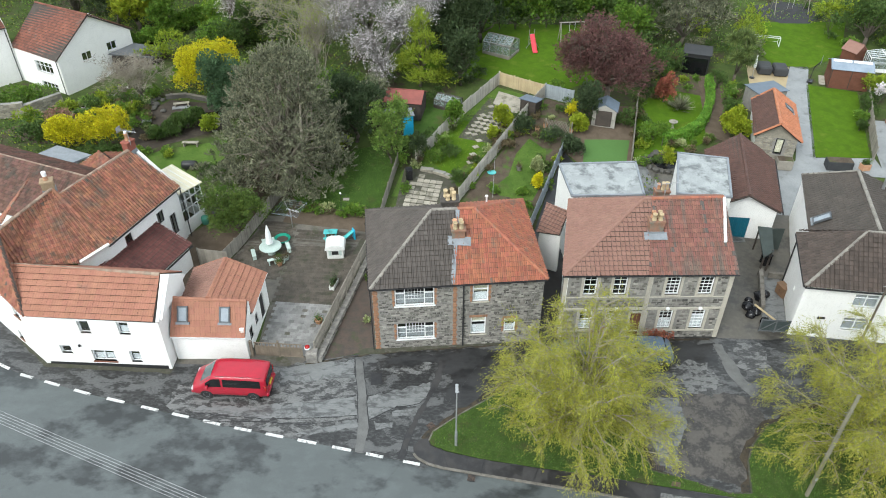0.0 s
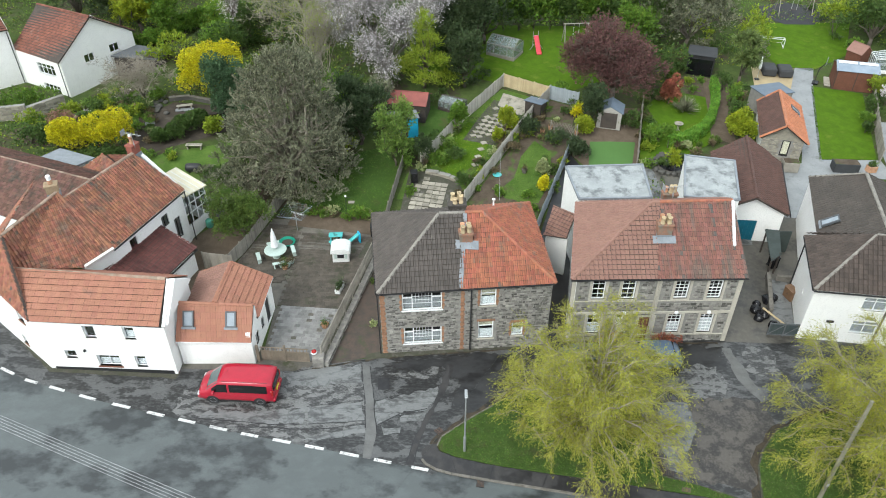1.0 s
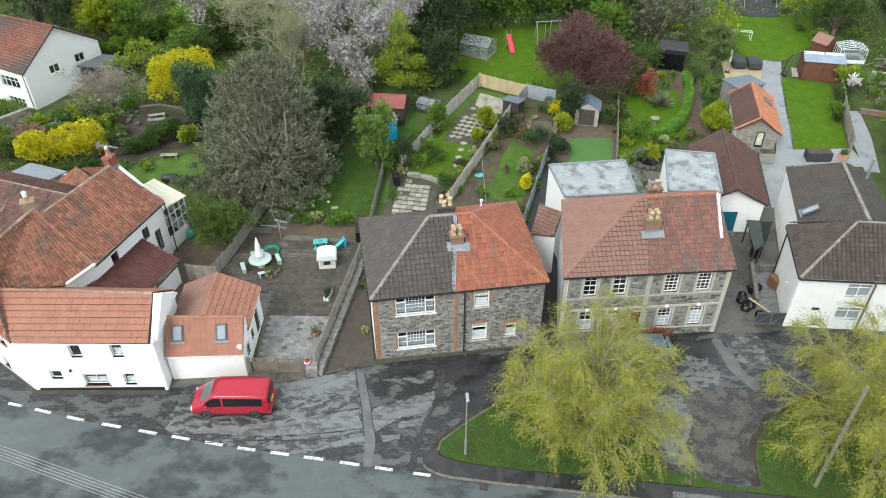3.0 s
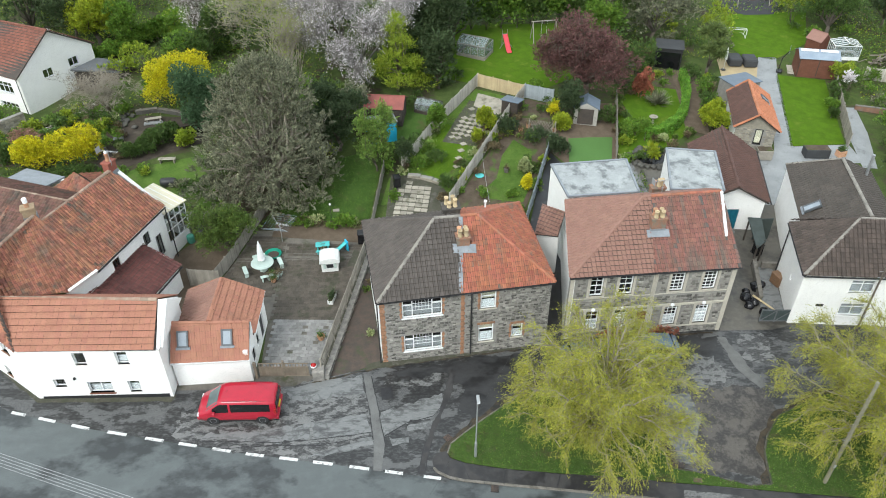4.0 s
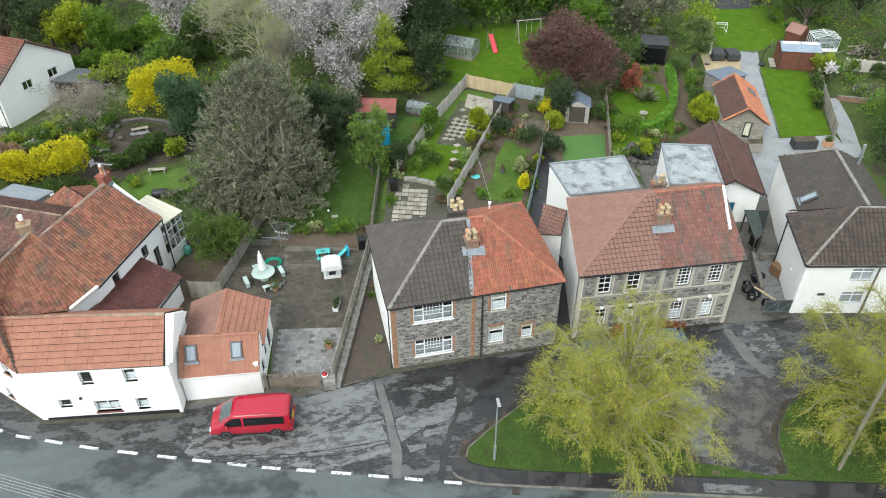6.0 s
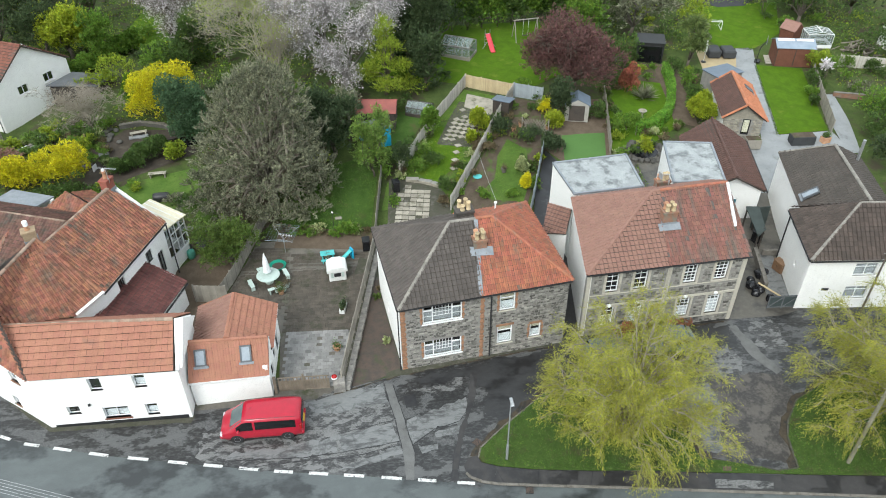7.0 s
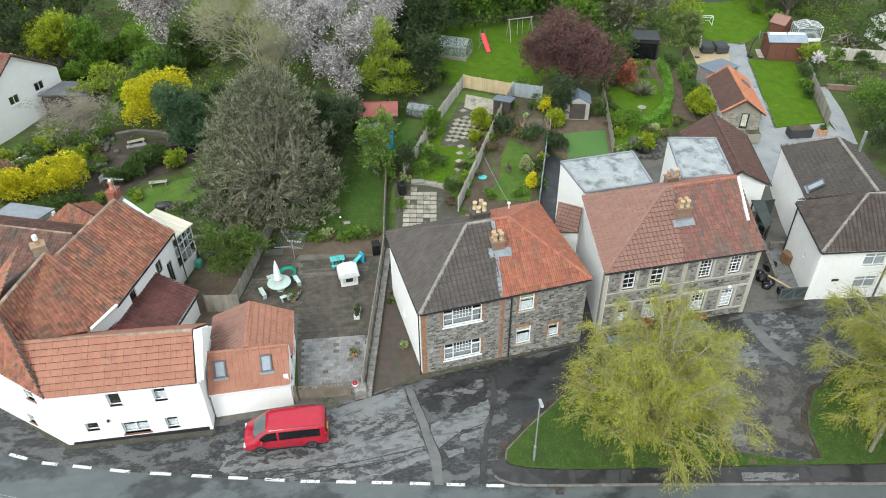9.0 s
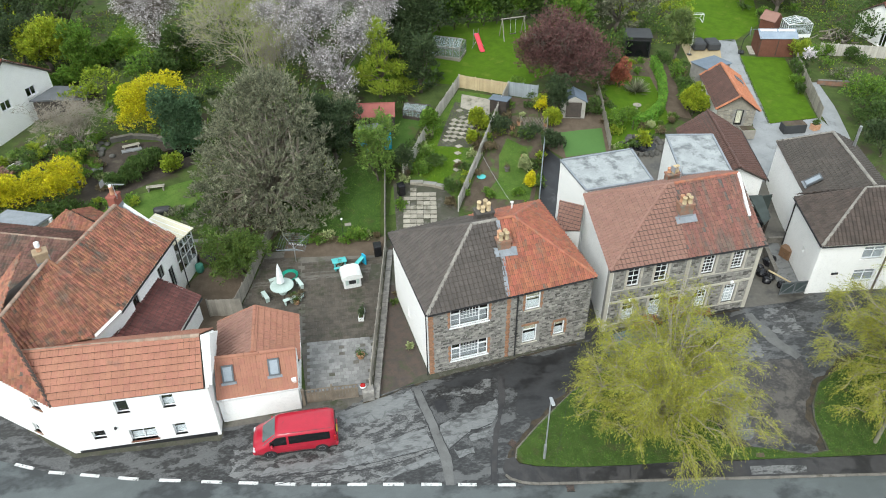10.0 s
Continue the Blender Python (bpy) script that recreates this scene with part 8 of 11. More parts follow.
# ---- fences, walls and gates ----
def fence(p, q, h, material, label, post=None, panel=1.83, boards=13, group="", cap=False, name="fence", z_off=0.0):
    """Posts with board panels between them, stepping with the ground."""
    f = thing(name, (p[0], p[1], gz(*p)), label, "fence", group)
    L = math.hypot(q[0] - p[0], q[1] - p[1])
    n = max(1, round(L / panel))
    ang = math.degrees(math.atan2(q[1] - p[1], q[0] - p[0]))
    rnd = random.Random(int(abs(p[0] * 31 + p[1] * 17)))
    f.matrix_world = pose(p[0], p[1], 0, 0, 0, ang)
    w = L / n
    pm = None
    for i in range(n + 1):
        x, y = p[0] + (q[0] - p[0]) * i / n, p[1] + (q[1] - p[1]) * i / n
        z = gz(x, y) + z_off
        ob = part("post", box(-0.05, -0.05, -0.2, 0.05, 0.05, h + 0.08, bevel=0.01), post or material, f) if pm is None else new("post", pm)
        pm = ob.data
        ob.parent = f
        ob.matrix_basis = pose(i * w, 0, z)
    me = None
    for i in range(n):
        xm, ym = p[0] + (q[0] - p[0]) * (i + 0.5) / n, p[1] + (q[1] - p[1]) * (i + 0.5) / n
        slope = (gz(p[0] + (q[0] - p[0]) * (i + 1) / n, p[1] + (q[1] - p[1]) * (i + 1) / n) - gz(p[0] + (q[0] - p[0]) * i / n, p[1] + (q[1] - p[1]) * i / n)) / w
        bw = (w - 0.1) / boards
        pan = new("panel")
        pan.empty_display_size = 0.2
        pan.parent = f
        pan.matrix_basis = pose(i * w, 0, gz(xm, ym) + z_off, 0, 0, rnd.uniform(-0.8, 0.8))
        for k in range(boards):
            x = 0.05 + k * bw
            dz = slope * (x + bw / 2 - w / 2) + rnd.uniform(-0.015, 0.015)
            if me is None:
                me = part("board", box(0, -0.02, 0.04, bw + 0.006, 0.0, h), material, pan)
                ob, me = me, me.data
            else:
                ob = new("board", me)
                ob.parent = pan
            ob.matrix_basis = pose(x, 0.012 * (k % 2), dz)
        for zz in (0.35, h - 0.3):
            bm = bmesh.new()
            for vv in add_box(bm, 0.05, 0.015, zz, w - 0.05, 0.05, zz + 0.07):
                vv.co.z += slope * (vv.co.x - w / 2)
            part("rail", bm, material, pan)
    return f


pale_fence = surface("pale_weathered_boards", (0.50, 0.475, 0.42), (0.40, 0.375, 0.33), 1.0, 14, 0.9, 0.3, obj=0.16)
blue_fence = surface("blue_grey_boards", (0.30, 0.34, 0.36), (0.25, 0.28, 0.30), 1.0, 14, 0.85, 0.3, obj=0.12)
fence((-2.4, 56.9), (5.69, 70.0), 1.4, pale_fence, "weathered pale grey board fence up the garden", group="garden fences")
fence((5.75, 70.0), (10.0, 67.5), 1.4, newfence_mat, "newer honey coloured board fence across the garden end", group="garden fences")
fence((10.0, 67.4), (1.35, 52.2), 1.45, pale_fence, "weathered pale grey board fence between two gardens", group="garden fences")
fence((10.1, 67.5), (12.7, 66.2), 1.5, blue_fence, "blue grey painted board fence", group="garden fences")
fence((11.0, 58.9), (7.0, 48.6), 1.5, blue_fence, "pale blue grey board fence beside the passage", group="garden fences")
fence((19.05, 66.5), (16.9, 57.6), 1.3, fence_mat, "brown grey board fence between gardens", group="garden fences")
fence((42.9, 68.8), (39.3, 58.6), 1.5, fence_mat, "weathered board fence beside the far lawn", group="garden fences")
fence((-5.3, 49.2), (-4.0, 56.8), 1.2, fence_mat, "weathered board fence beside the lawn", group="garden fences")
fence((47.0, 70.6), (53.9, 68.4), 1.4, pale_fence, "pale board fence across the far garden", group="garden fences")
fence((-31.96, 63.5), (-30.2, 65.8), 0.8, newfence_mat, "short honey coloured board fence in the cottage garden", group="garden fences")
fence((-16.9, 44.6), (-13.2, 54.4), 1.3, fence_mat, "weathered fence panels behind the yard shrub", group="garden fences")
fence((-18.7, 44.6), (-16.4, 44.2), 1.6, fence_mat, "tall weathered yard gate", name="yard_gate")


def rail_fence():
    f = thing("rail_fence", label="weathered post and rail fence on a low stone wall", category="fence")
    p, q = (-8.55, 35.0), (-5.3, 49.0)
    n = 9
    for i in range(n + 1):
        x, y = p[0] + (q[0] - p[0]) * i / n, p[1] + (q[1] - p[1]) * i / n
        part("post", box(x - 0.05, y - 0.05, gz(x, y), x + 0.05, y + 0.05, gz(x, y) + 1.5, bevel=0.01), fence_mat, f)
    for i in range(n):
        a = Vector((p[0] + (q[0] - p[0]) * i / n, p[1] + (q[1] - p[1]) * i / n, 0))
        b = Vector((p[0] + (q[0] - p[0]) * (i + 1) / n, p[1] + (q[1] - p[1]) * (i + 1) / n, 0))
        m, L = frame_at(a, b)
        z = gz(a.x, a.y)
        for k, zz in enumerate((0.35, 0.62, 0.9, 1.18, 1.42)):
            part("rail", box(0, -0.025, z + zz, L, 0.02, z + zz + (0.2 if k < 4 else 0.07), m), fence_mat, f)
    w = thing("low_wall", label="low grey stone wall beside the passage", category="wall")
    a, b = (-8.25, 34.55), (-4.95, 49.0)
    m, L = frame_at(a, b)
    part("core", box(0, -0.16, -0.2, L, 0.16, 0.92, m), mortar_mat, w)
    for i in range(int(L / 0.45)):
        part("coping_stone", box(i * 0.45 + 0.01, -0.2, 0.92, i * 0.45 + 0.44, 0.2, 1.0, m, 0.015), MATS["grey_rubble_stone"], w)
    rubble(w, (a[0] + 0.16, a[1] - 0.04), (b[0] + 0.16, b[1] - 0.04), 0.2, 0.92, [], stone_mat, 44)


rail_fence()


gate_mat = surface("weathered_gate_wood", (0.23, 0.19, 0.145), (0.165, 0.135, 0.105), 1.2, 18, 0.9, 0.3, obj=0.15)


def yard_gates():
    g = thing("gate", label="weathered wooden double gate with open top rails", category="gate")
    p, q = (-12.6, 35.1), (-9.3, 34.85)
    m, L = frame_at(p, q)
    z = gz(-11, 35)
    for k in range(2):
        x0 = k * L / 2 + 0.03
        leafg = new("gate_leaf")
        leafg.parent = g
        w = L / 2 - 0.06
        for i in range(8):
            part("board", box(x0 + i * w / 8, 0, z + 0.08, x0 + (i + 1) * w / 8 - 0.01, 0.03, z + 0.98, m), gate_mat, leafg)
        for zz in (0.1, 0.92, 1.24):
            part("rail", box(x0, -0.02, z + zz, x0 + w, 0.0, z + zz + 0.09, m), gate_mat, leafg)
        for i in range(7):
            part("baluster", box(x0 + 0.05 + i * (w - 0.1) / 6.5, -0.015, z + 1.0, x0 + 0.12 + i * (w - 0.1) / 6.5, 0.01, z + 1.26, m), gate_mat, leafg)
    for x, mt, s in ((-12.75, gate_mat, 0.09), (-10.95, gate_mat, 0.07)):
        part("post", box(x - s, 35.0 - s, 0.3, x + s, 35.0 + s, z + 1.5, bevel=0.015), mt, g)
    pr = thing("gate_pier", label="squat grey stone gate pier with a red ball on it", category="pier")
    part("pier", box(-9.1, 34.45, 0.2, -8.35, 35.1, 1.35, bevel=0.03), stone_mat, pr)
    b = thing("ball", (-9.0, 34.9, 1.35), "small red and white plastic ball", "ball")
    part("ball", lathe([(0.02, 0.0), (0.14, 0.05), (0.2, 0.18), (0.16, 0.31), (0.03, 0.38)], 12), MATS["tail_red"], b, smooth=True)
    part("band", lathe([(0.195, 0.12), (0.21, 0.18), (0.195, 0.24)], 12), MATS["white_upvc"], b)


yard_gates()

# passage beside the grey house, yard paving
tagged(drape("passage", [(-8.1, 34.6), (-4.65, 35.75), (-5.4, 44.0), (-4.6, 49.5), (-5.1, 49.2)], 0.034, surface("brown_passage", (0.088, 0.063, 0.05), (0.06, 0.05, 0.043), 1.8, 14, 0.8, 0.5, stain=(0.055, 0.06, 0.032), stain_scale=1.0, stain_at=0.52)), "brown worn tarmac passage beside the house", "passage", kind="structure")
yard = drape("yard", [(-12.6, 35.2), (-8.7, 35.0), (-5.5, 48.7), (-10.3, 50.2), (-14.5, 50.5), (-16.8, 44.6), (-17.0, 41.0), (-12.6, 40.4)], 0.03, darkpave_mat)
tagged(yard, "dark mossy block paved yard", "yard", kind="structure")


def block_rows(parent, corner, u, v, nu, nv, material, name, skip=0.0, seed=9, gap=0.012, h=0.05, zoff=0.03, inside=None):
    """Paving pieces in rows, alike, on shared meshes."""
    rnd = random.Random(seed)
    lu, lv = Vector((*u, 0)), Vector((*v, 0))
    ang = math.degrees(math.atan2(u[1], u[0]))
    me = bpy.data.meshes.new(name)
    bm = box(gap / 2, gap / 2, 0, lu.length - gap / 2, lv.length - gap / 2, h, bevel=0.008)
    bm.to_mesh(me)
    bm.free()
    me.materials.append(material)
    for j in range(nv):
        for i in range(nu):
            if rnd.random() < skip:
                continue
            o = Vector((*corner, 0)) + lu * (i + (0.5 if j % 2 else 0.0)) + lv * j
            if inside and not inside(o.x, o.y):
                continue
            ob = new(name, me)
            ob.parent = parent
            ob.matrix_basis = pose(o.x, o.y, gz(o.x, o.y) + zoff + rnd.uniform(-0.004, 0.006), 0, 0, ang + rnd.uniform(-0.5, 0.5))


def between(x, a, b):
    return a < x < b


block_rows(yard, (-12.55, 35.3), (0.36, -0.03), (0.02, 0.3), 12, 17, paving_mat, "paving_block", 0.02, inside=lambda x, y: x < -8.5 + (y - 35) * 0.235 - 0.45)
dark_blocks = surface("dark_mossy_block", (0.098, 0.083, 0.066), (0.07, 0.06, 0.049), 1.8, 12, 0.8, 0.4, obj=0.16, stain=(0.052, 0.052, 0.032), stain_scale=0.9, stain_at=0.53)
block_rows(yard, (-12.5, 40.4), (0.4, -0.032), (0.024, 0.34), 15, 25, dark_blocks, "paving_block", 0.0, seed=10, inside=lambda x, y: x < -8.5 + (y - 35) * 0.235 - 0.45 and y < 49.6)
block_rows(yard, (-16.6, 43.2), (0.4, -0.032), (0.024, 0.34), 10, 20, dark_blocks, "paving_block", 0.0, seed=12, inside=lambda x, y: x < -12.45 + (y - 40.4) * 0.07 and y < 49.8 and x > -16.7 + (y - 44.6) * 0.33)

# ---- things in the yard ----
plain("turquoise_plastic", (0.10, 0.50, 0.50), 0.4)
plain("green_plastic", (0.01, 0.28, 0.19), 0.4)
plain("pale_mint_paint", (0.48, 0.58, 0.54), 0.6)
plain("white_plastic", (0.75, 0.76, 0.74), 0.45)
plain("bright_blue_paint", (0.02, 0.40, 0.62), 0.5)


def garden_table(x, y):
    z = gz(x, y) + 0.08
    t = thing("round_table", (x, y, z), "round pale mint picnic table", "table")
    part("tabletop", lathe([(0.85, 0.70), (0.87, 0.72), (0.85, 0.75), (0.05, 0.755)], 24), MATS["pale_mint_paint"], t)
    part("pedestal", lathe([(0.3, 0.0), (0.3, 0.05), (0.06, 0.1), (0.06, 0.7)], 12), MATS["pale_mint_paint"], t)
    par = thing("parasol", (x - 0.05, y + 0.1, z + 0.75), "folded white parasol standing in the table", "parasol")
    part("pole", tube([(0, 0, -0.7), (0, 0, 1.95)], 0.022, 8), MATS["white_plastic"], par)
    part("canopy", lathe([(0.30, 0.25), (0.26, 0.5), (0.22, 1.0), (0.14, 1.5), (0.05, 1.85), (0.02, 1.95)], 10), MATS["white_upvc"], par, "furled white cloth")
    first = None
    for a in (20, 110, 200, 290):
        m = pose(x + math.cos(radians(a)) * 1.35, y + math.sin(radians(a)) * 1.35, z, 0, 0, a + 90)
        if first is None:
            b = thing("bench", (0, 0, 0), "small curved pale mint bench at the table", "bench", "benches round the table")
            part("seat", box(-0.5, -0.16, 0.4, 0.5, 0.16, 0.45, bevel=0.02), MATS["pale_mint_paint"], b)
            for lx in (-0.38, 0.38):
                part("leg", box(lx - 0.04, -0.14, 0, lx + 0.04, 0.14, 0.4), MATS["pale_mint_paint"], b)
            b.matrix_world = m
            first = b
        else:
            copy_thing(first, m)


garden_table(-13.5, 46.0)


def flower_pot(x, y, r, h, material, plant, seed, label):
    z = gz(x, y) + 0.08
    p = thing("plant_pot", (x, y, z), label, "plant pot", "yard pots")
    part("pot", lathe([(r * 0.7, 0), (r, h), (r * 1.08, h), (r * 1.08, h * 0.88), (r * 0.95, h * 0.88)][:3] + [(r * 0.85, h), (r * 0.8, h * 0.8)], 12), material, p)
    rng = np.random.default_rng(seed)
    leaf_mesh("foliage", rng.normal(size=(250, 3)) * r * 0.6 + np.array([0, 0, h + r * 0.5]), np.full(250, 0.1), plant, p, rng)


for i, (x, y) in enumerate([(-12.9, 44.8), (-12.6, 44.55), (-12.45, 44.9), (-12.75, 45.2), (-12.2, 45.3), (-8.75, 38.2), (-9.1, 47.9)]):
    flower_pot(x, y, 0.2 + 0.04 * (i % 3), 0.3, terracotta if i % 2 else MATS["pale_mint_paint"], green2 if i % 2 else brownleaf, 700 + i, "small plant pot on the yard")


def sandpit(x, y):
    t = thing("sandpit", (x, y, gz(x, y) + 0.08), "round green plastic shell sandpit", "sandpit")
    part("tray", lathe([(0.5, 0.0), (0.62, 0.12), (0.66, 0.24), (0.58, 0.25), (0.5, 0.1), (0.05, 0.08)], 18), MATS["green_plastic"], t)
    part("sand", lathe([(0.46, 0.1), (0.3, 0.13), (0.02, 0.14)], 14), MATS["brown_passage"], t)


sandpit(-12.9, 47.6)


def kid_picnic(x, y):
    t = thing("picnic_table", (x, y, gz(x, y) + 0.08), "small turquoise plastic picnic table", "table", turn=4)
    part("tabletop", box(-0.55, -0.26, 0.48, 0.55, 0.26, 0.54, bevel=0.02), MATS["turquoise_plastic"], t)
    for s in (-1, 1):
        part("seat", box(-0.55, s * 0.55 - 0.12, 0.26, 0.55, s * 0.55 + 0.12, 0.31, bevel=0.02), MATS["turquoise_plastic"], t)
        part("leg", box(s * 0.4 - 0.04, -0.6, 0.0, s * 0.4 + 0.04, 0.6, 0.1, bevel=0.02), MATS["turquoise_plastic"], t)
        part("upright", box(s * 0.4 - 0.05, -0.2, 0.1, s * 0.4 + 0.05, 0.2, 0.48), MATS["turquoise_plastic"], t)


kid_picnic(-9.05, 48.0)


def wendy_house(x, y):
    t = thing("playhouse", (x, y, gz(x, y) + 0.08), "small white plastic playhouse with pale green doors", "playhouse", turn=3)
    part("body", box(-0.65, -0.55, 0, 0.65, 0.55, 1.0, bevel=0.06), MATS["white_plastic"], t)
    bm = bmesh.new()
    pr = [(-0.78, 0.95), (-0.7, 1.2), (-0.35, 1.38), (0.35, 1.38), (0.7, 1.2), (0.78, 0.95)]
    a = [bm.verts.new((px, -0.68, pz)) for px, pz in pr]
    b = [bm.verts.new((px, 0.68, pz)) for px, pz in pr]
    for i in range(5):
        bm.faces.new((a[i], a[i + 1], b[i + 1], b[i]))
    bm.faces.new(a)
    bm.faces.new(b[::-1])
    bm.faces.new((a[0], b[0], b[-1], a[-1]))
    bmesh.ops.recalc_face_normals(bm, faces=bm.faces[:])
    part("roof", bm, MATS["white_plastic"], t)
    part("window", box(-0.26, -0.575, 0.45, 0.26, -0.54, 0.78), black_mat, t)
    part("shutter", box(-0.5, -0.58, 0.4, -0.3, -0.55, 0.82), MATS["pale_mint_paint"], t)
    part("shutter", box(0.3, -0.58, 0.4, 0.5, -0.55, 0.82), MATS["pale_mint_paint"], t)


wendy_house(-8.4, 45.9)


def small_slide(x, y):
    t = thing("toy_slide", (x, y, gz(x, y) + 0.08), "small turquoise and blue toddler slide", "slide", turn=28)
    part("chute", slide_bm(1.3, 0.75, 0.34), MATS["turquoise_plastic"], t)
    part("ladder", box(0.6, -0.24, 0, 0.72, 0.24, 0.95, bevel=0.03), MATS["bright_blue_paint"], t)


def slide_bm(l, h, w):
    bm = bmesh.new()
    sec = [(-l / 2, 0.1), (-l / 3, 0.16), (0.0, h * 0.5), (l / 2, h)]
    rows = [[bm.verts.new((x, y, z + dz)) for y, dz in ((-w / 2, 0.1), (-w / 2 + 0.04, 0.0), (w / 2 - 0.04, 0.0), (w / 2, 0.1))] for x, z in sec]
    for a, b in zip(rows, rows[1:]):
        for j in range(3):
            bm.faces.new((a[j], a[j + 1], b[j + 1], b[j]))
    r = bmesh.ops.extrude_face_region(bm, geom=bm.faces[:])
    for q in r["geom"]:
        if isinstance(q, bmesh.types.BMVert):
            q.co.z -= 0.05
    bmesh.ops.recalc_face_normals(bm, faces=bm.faces[:])
    return bm


small_slide(-7.75, 47.6)


plain("line_blue", (0.22, 0.30, 0.36), 0.5)


def rotary_dryer(x, y):
    t = thing("clothes_dryer", (x, y, gz(x, y)), "open rotary clothes dryer with pale lines", "clothes dryer")
    part("pole", tube([(0, 0, 0), (0, 0, 1.75)], 0.025, 8), metal_mat, t)
    tips = []
    for k in range(4):
        a = radians(30 + 90 * k)
        tip = Vector((math.cos(a) * 1.5, math.sin(a) * 1.5, 1.95))
        part("arm", tube([(0, 0, 1.35), tip], 0.014, 6), metal_mat, t)
        tips.append(tip)
    for f in (1.0, 0.85, 0.7, 0.55, 0.4):
        for k in range(4):
            a, b = Vector((0, 0, 1.35)).lerp(tips[k], f), Vector((0, 0, 1.35)).lerp(tips[(k + 1) % 4], f)
            part("line", tube([a, b], 0.006, 4), MATS["line_blue"], t)
    for k in range(9):
        part("peg", box(-0.02, -0.02, -0.12, 0.02, 0.02, 0.02, pose(0.12 * k - 0.3, 0.25 - 0.05 * k, 1.75)), MATS["white_plastic"], t)


rotary_dryer(-12.3, 49.1)


def bird_table(x, y):
    t = thing("bird_feeder", (x, y, gz(x, y)), "dark bird feeder pole with hanging tray", "bird feeder")
    part("pole", tube([(0, 0, 0), (0, 0, 2.0)], 0.02, 6), black_mat, t)
    part("arm", tube([(0, 0, 1.95), (0.45, 0, 1.9)], 0.015, 6), black_mat, t)
    part("tray", box(0.2, -0.16, 1.45, 0.7, 0.16, 1.5), fence_mat, t)
    part("finial", lathe([(0.05, 2.0), (0.1, 2.08), (0.03, 2.16)], 8), MATS["white_plastic"], t)


bird_table(-8.4, 50.7)
bush(-7.5, 50.6, 1.1, 0.7, 0.8, green1, 3500, 0.12, 710, "leafy pale green border plants")
bush(-10.8, 51.0, 1.2, 0.5, 0.4, brownleaf, 1500, 0.1, 711, "bare brown border plants by the lawn")

# ---- front verge, lane and lamp ----


def lamp_post(x, y):
    t = thing("street_lamp", (x, y, gz(x, y) + 0.12), "slim galvanised street lamp on the verge", "street lamp")
    part("base", lathe([(0.085, 0), (0.085, 1.3), (0.05, 1.36)], 10), metal_mat, t)
    part("pole", tube([(0, 0, 1.3), (0, 0, 5.35)], [0.05, 0.036], 8), metal_mat, t)
    part("head", box(-0.09, -0.42, 5.3, 0.09, 0.1, 5.4, bevel=0.03), metal_mat, t)
    part("lens", box(-0.09, -0.45, 5.27, 0.09, -0.1, 5.3), MATS["headlight_glass"], t)


lamp_post(0.78, 28.1)


surface("pole_wood", (0.22, 0.21, 0.15), (0.16, 0.155, 0.11), 2.0, 20, 0.95, 0.3)


def utility_pole(x, y, h, r, material, label):
    t = thing("telegraph_pole", (x, y, gz(x, y) + 0.1), label, "telegraph pole")
    part("pole", tube([(0, 0, -0.3), (0.02, 0, h * 0.5), (0.05, -0.02, h)], [r, r * 0.9, r * 0.75], 10), material, t)
    part("plate", box(-0.07, -r - 0.02, 1.6, 0.07, -r, 1.82), metal_mat, t)
    for k in range(6):
        part("step", tube([(-0.24, 0, h * (0.45 + 0.08 * k)), (0.24, 0, h * (0.45 + 0.08 * k))], 0.012, 5), metal_mat, t)
    return t


utility_pole(20.85, 24.95, 8.6, 0.125, MATS["pole_wood"], "grey wooden telegraph pole standing in the verge")
utility_pole(28.45, 36.1, 6.6, 0.08, bark_mat, "slim dark wooden pole in front of the white house")


def wire(a, b, sag, r, label, material=None):
    t = thing("overhead_cable", (0, 0, 0), label, "cable")
    a, b = Vector(a), Vector(b)
    pts = [a.lerp(b, s) - Vector((0, 0, sag * 4 * s * (1 - s))) for s in np.linspace(0, 1, 14)]
    part("cable", tube(pts, r, 5), material or MATS["pale_cable"], t)


plain("pale_cable", (0.42, 0.42, 0.43), 0.6)
for k in range(5):
    wire((-45.0, 33.5 - 0.15 * k, 9.8), (5.0, 11.85 - 0.15 * k, 9.8), 0.5, 0.008, "pale overhead cable crossing above the road")
wire((6.4, 36.5, 5.8), (-10.7, 4.7, 11.2), 0.25, 0.0045, "thin dark cable from the house across the road", black_mat)
wire((3.64, 45.4, 6.45), (4.6, 56.95, 3.6), 0.15, 0.012, "thin cable over the back garden")


def grate(x, y, turn, z=0.05, w=0.45, l=0.45):
    t = thing("drain_grate", (x, y, gz(x, y) + z), "rusty iron drain grate set in the tarmac", "drain", "drains", turn=turn)
    bm = bmesh.new()
    part("grate_frame", box(-l / 2, -w / 2, -0.03, l / 2, w / 2, 0.0), black_mat, t)
    for i in range(7):
        part("bar", box(-l / 2 + 0.02 + i * l / 7, -w / 2 + 0.02, 0.0, -l / 2 + 0.045 + i * l / 7, w / 2 - 0.02, 0.02), MATS["rusty_iron"], t)


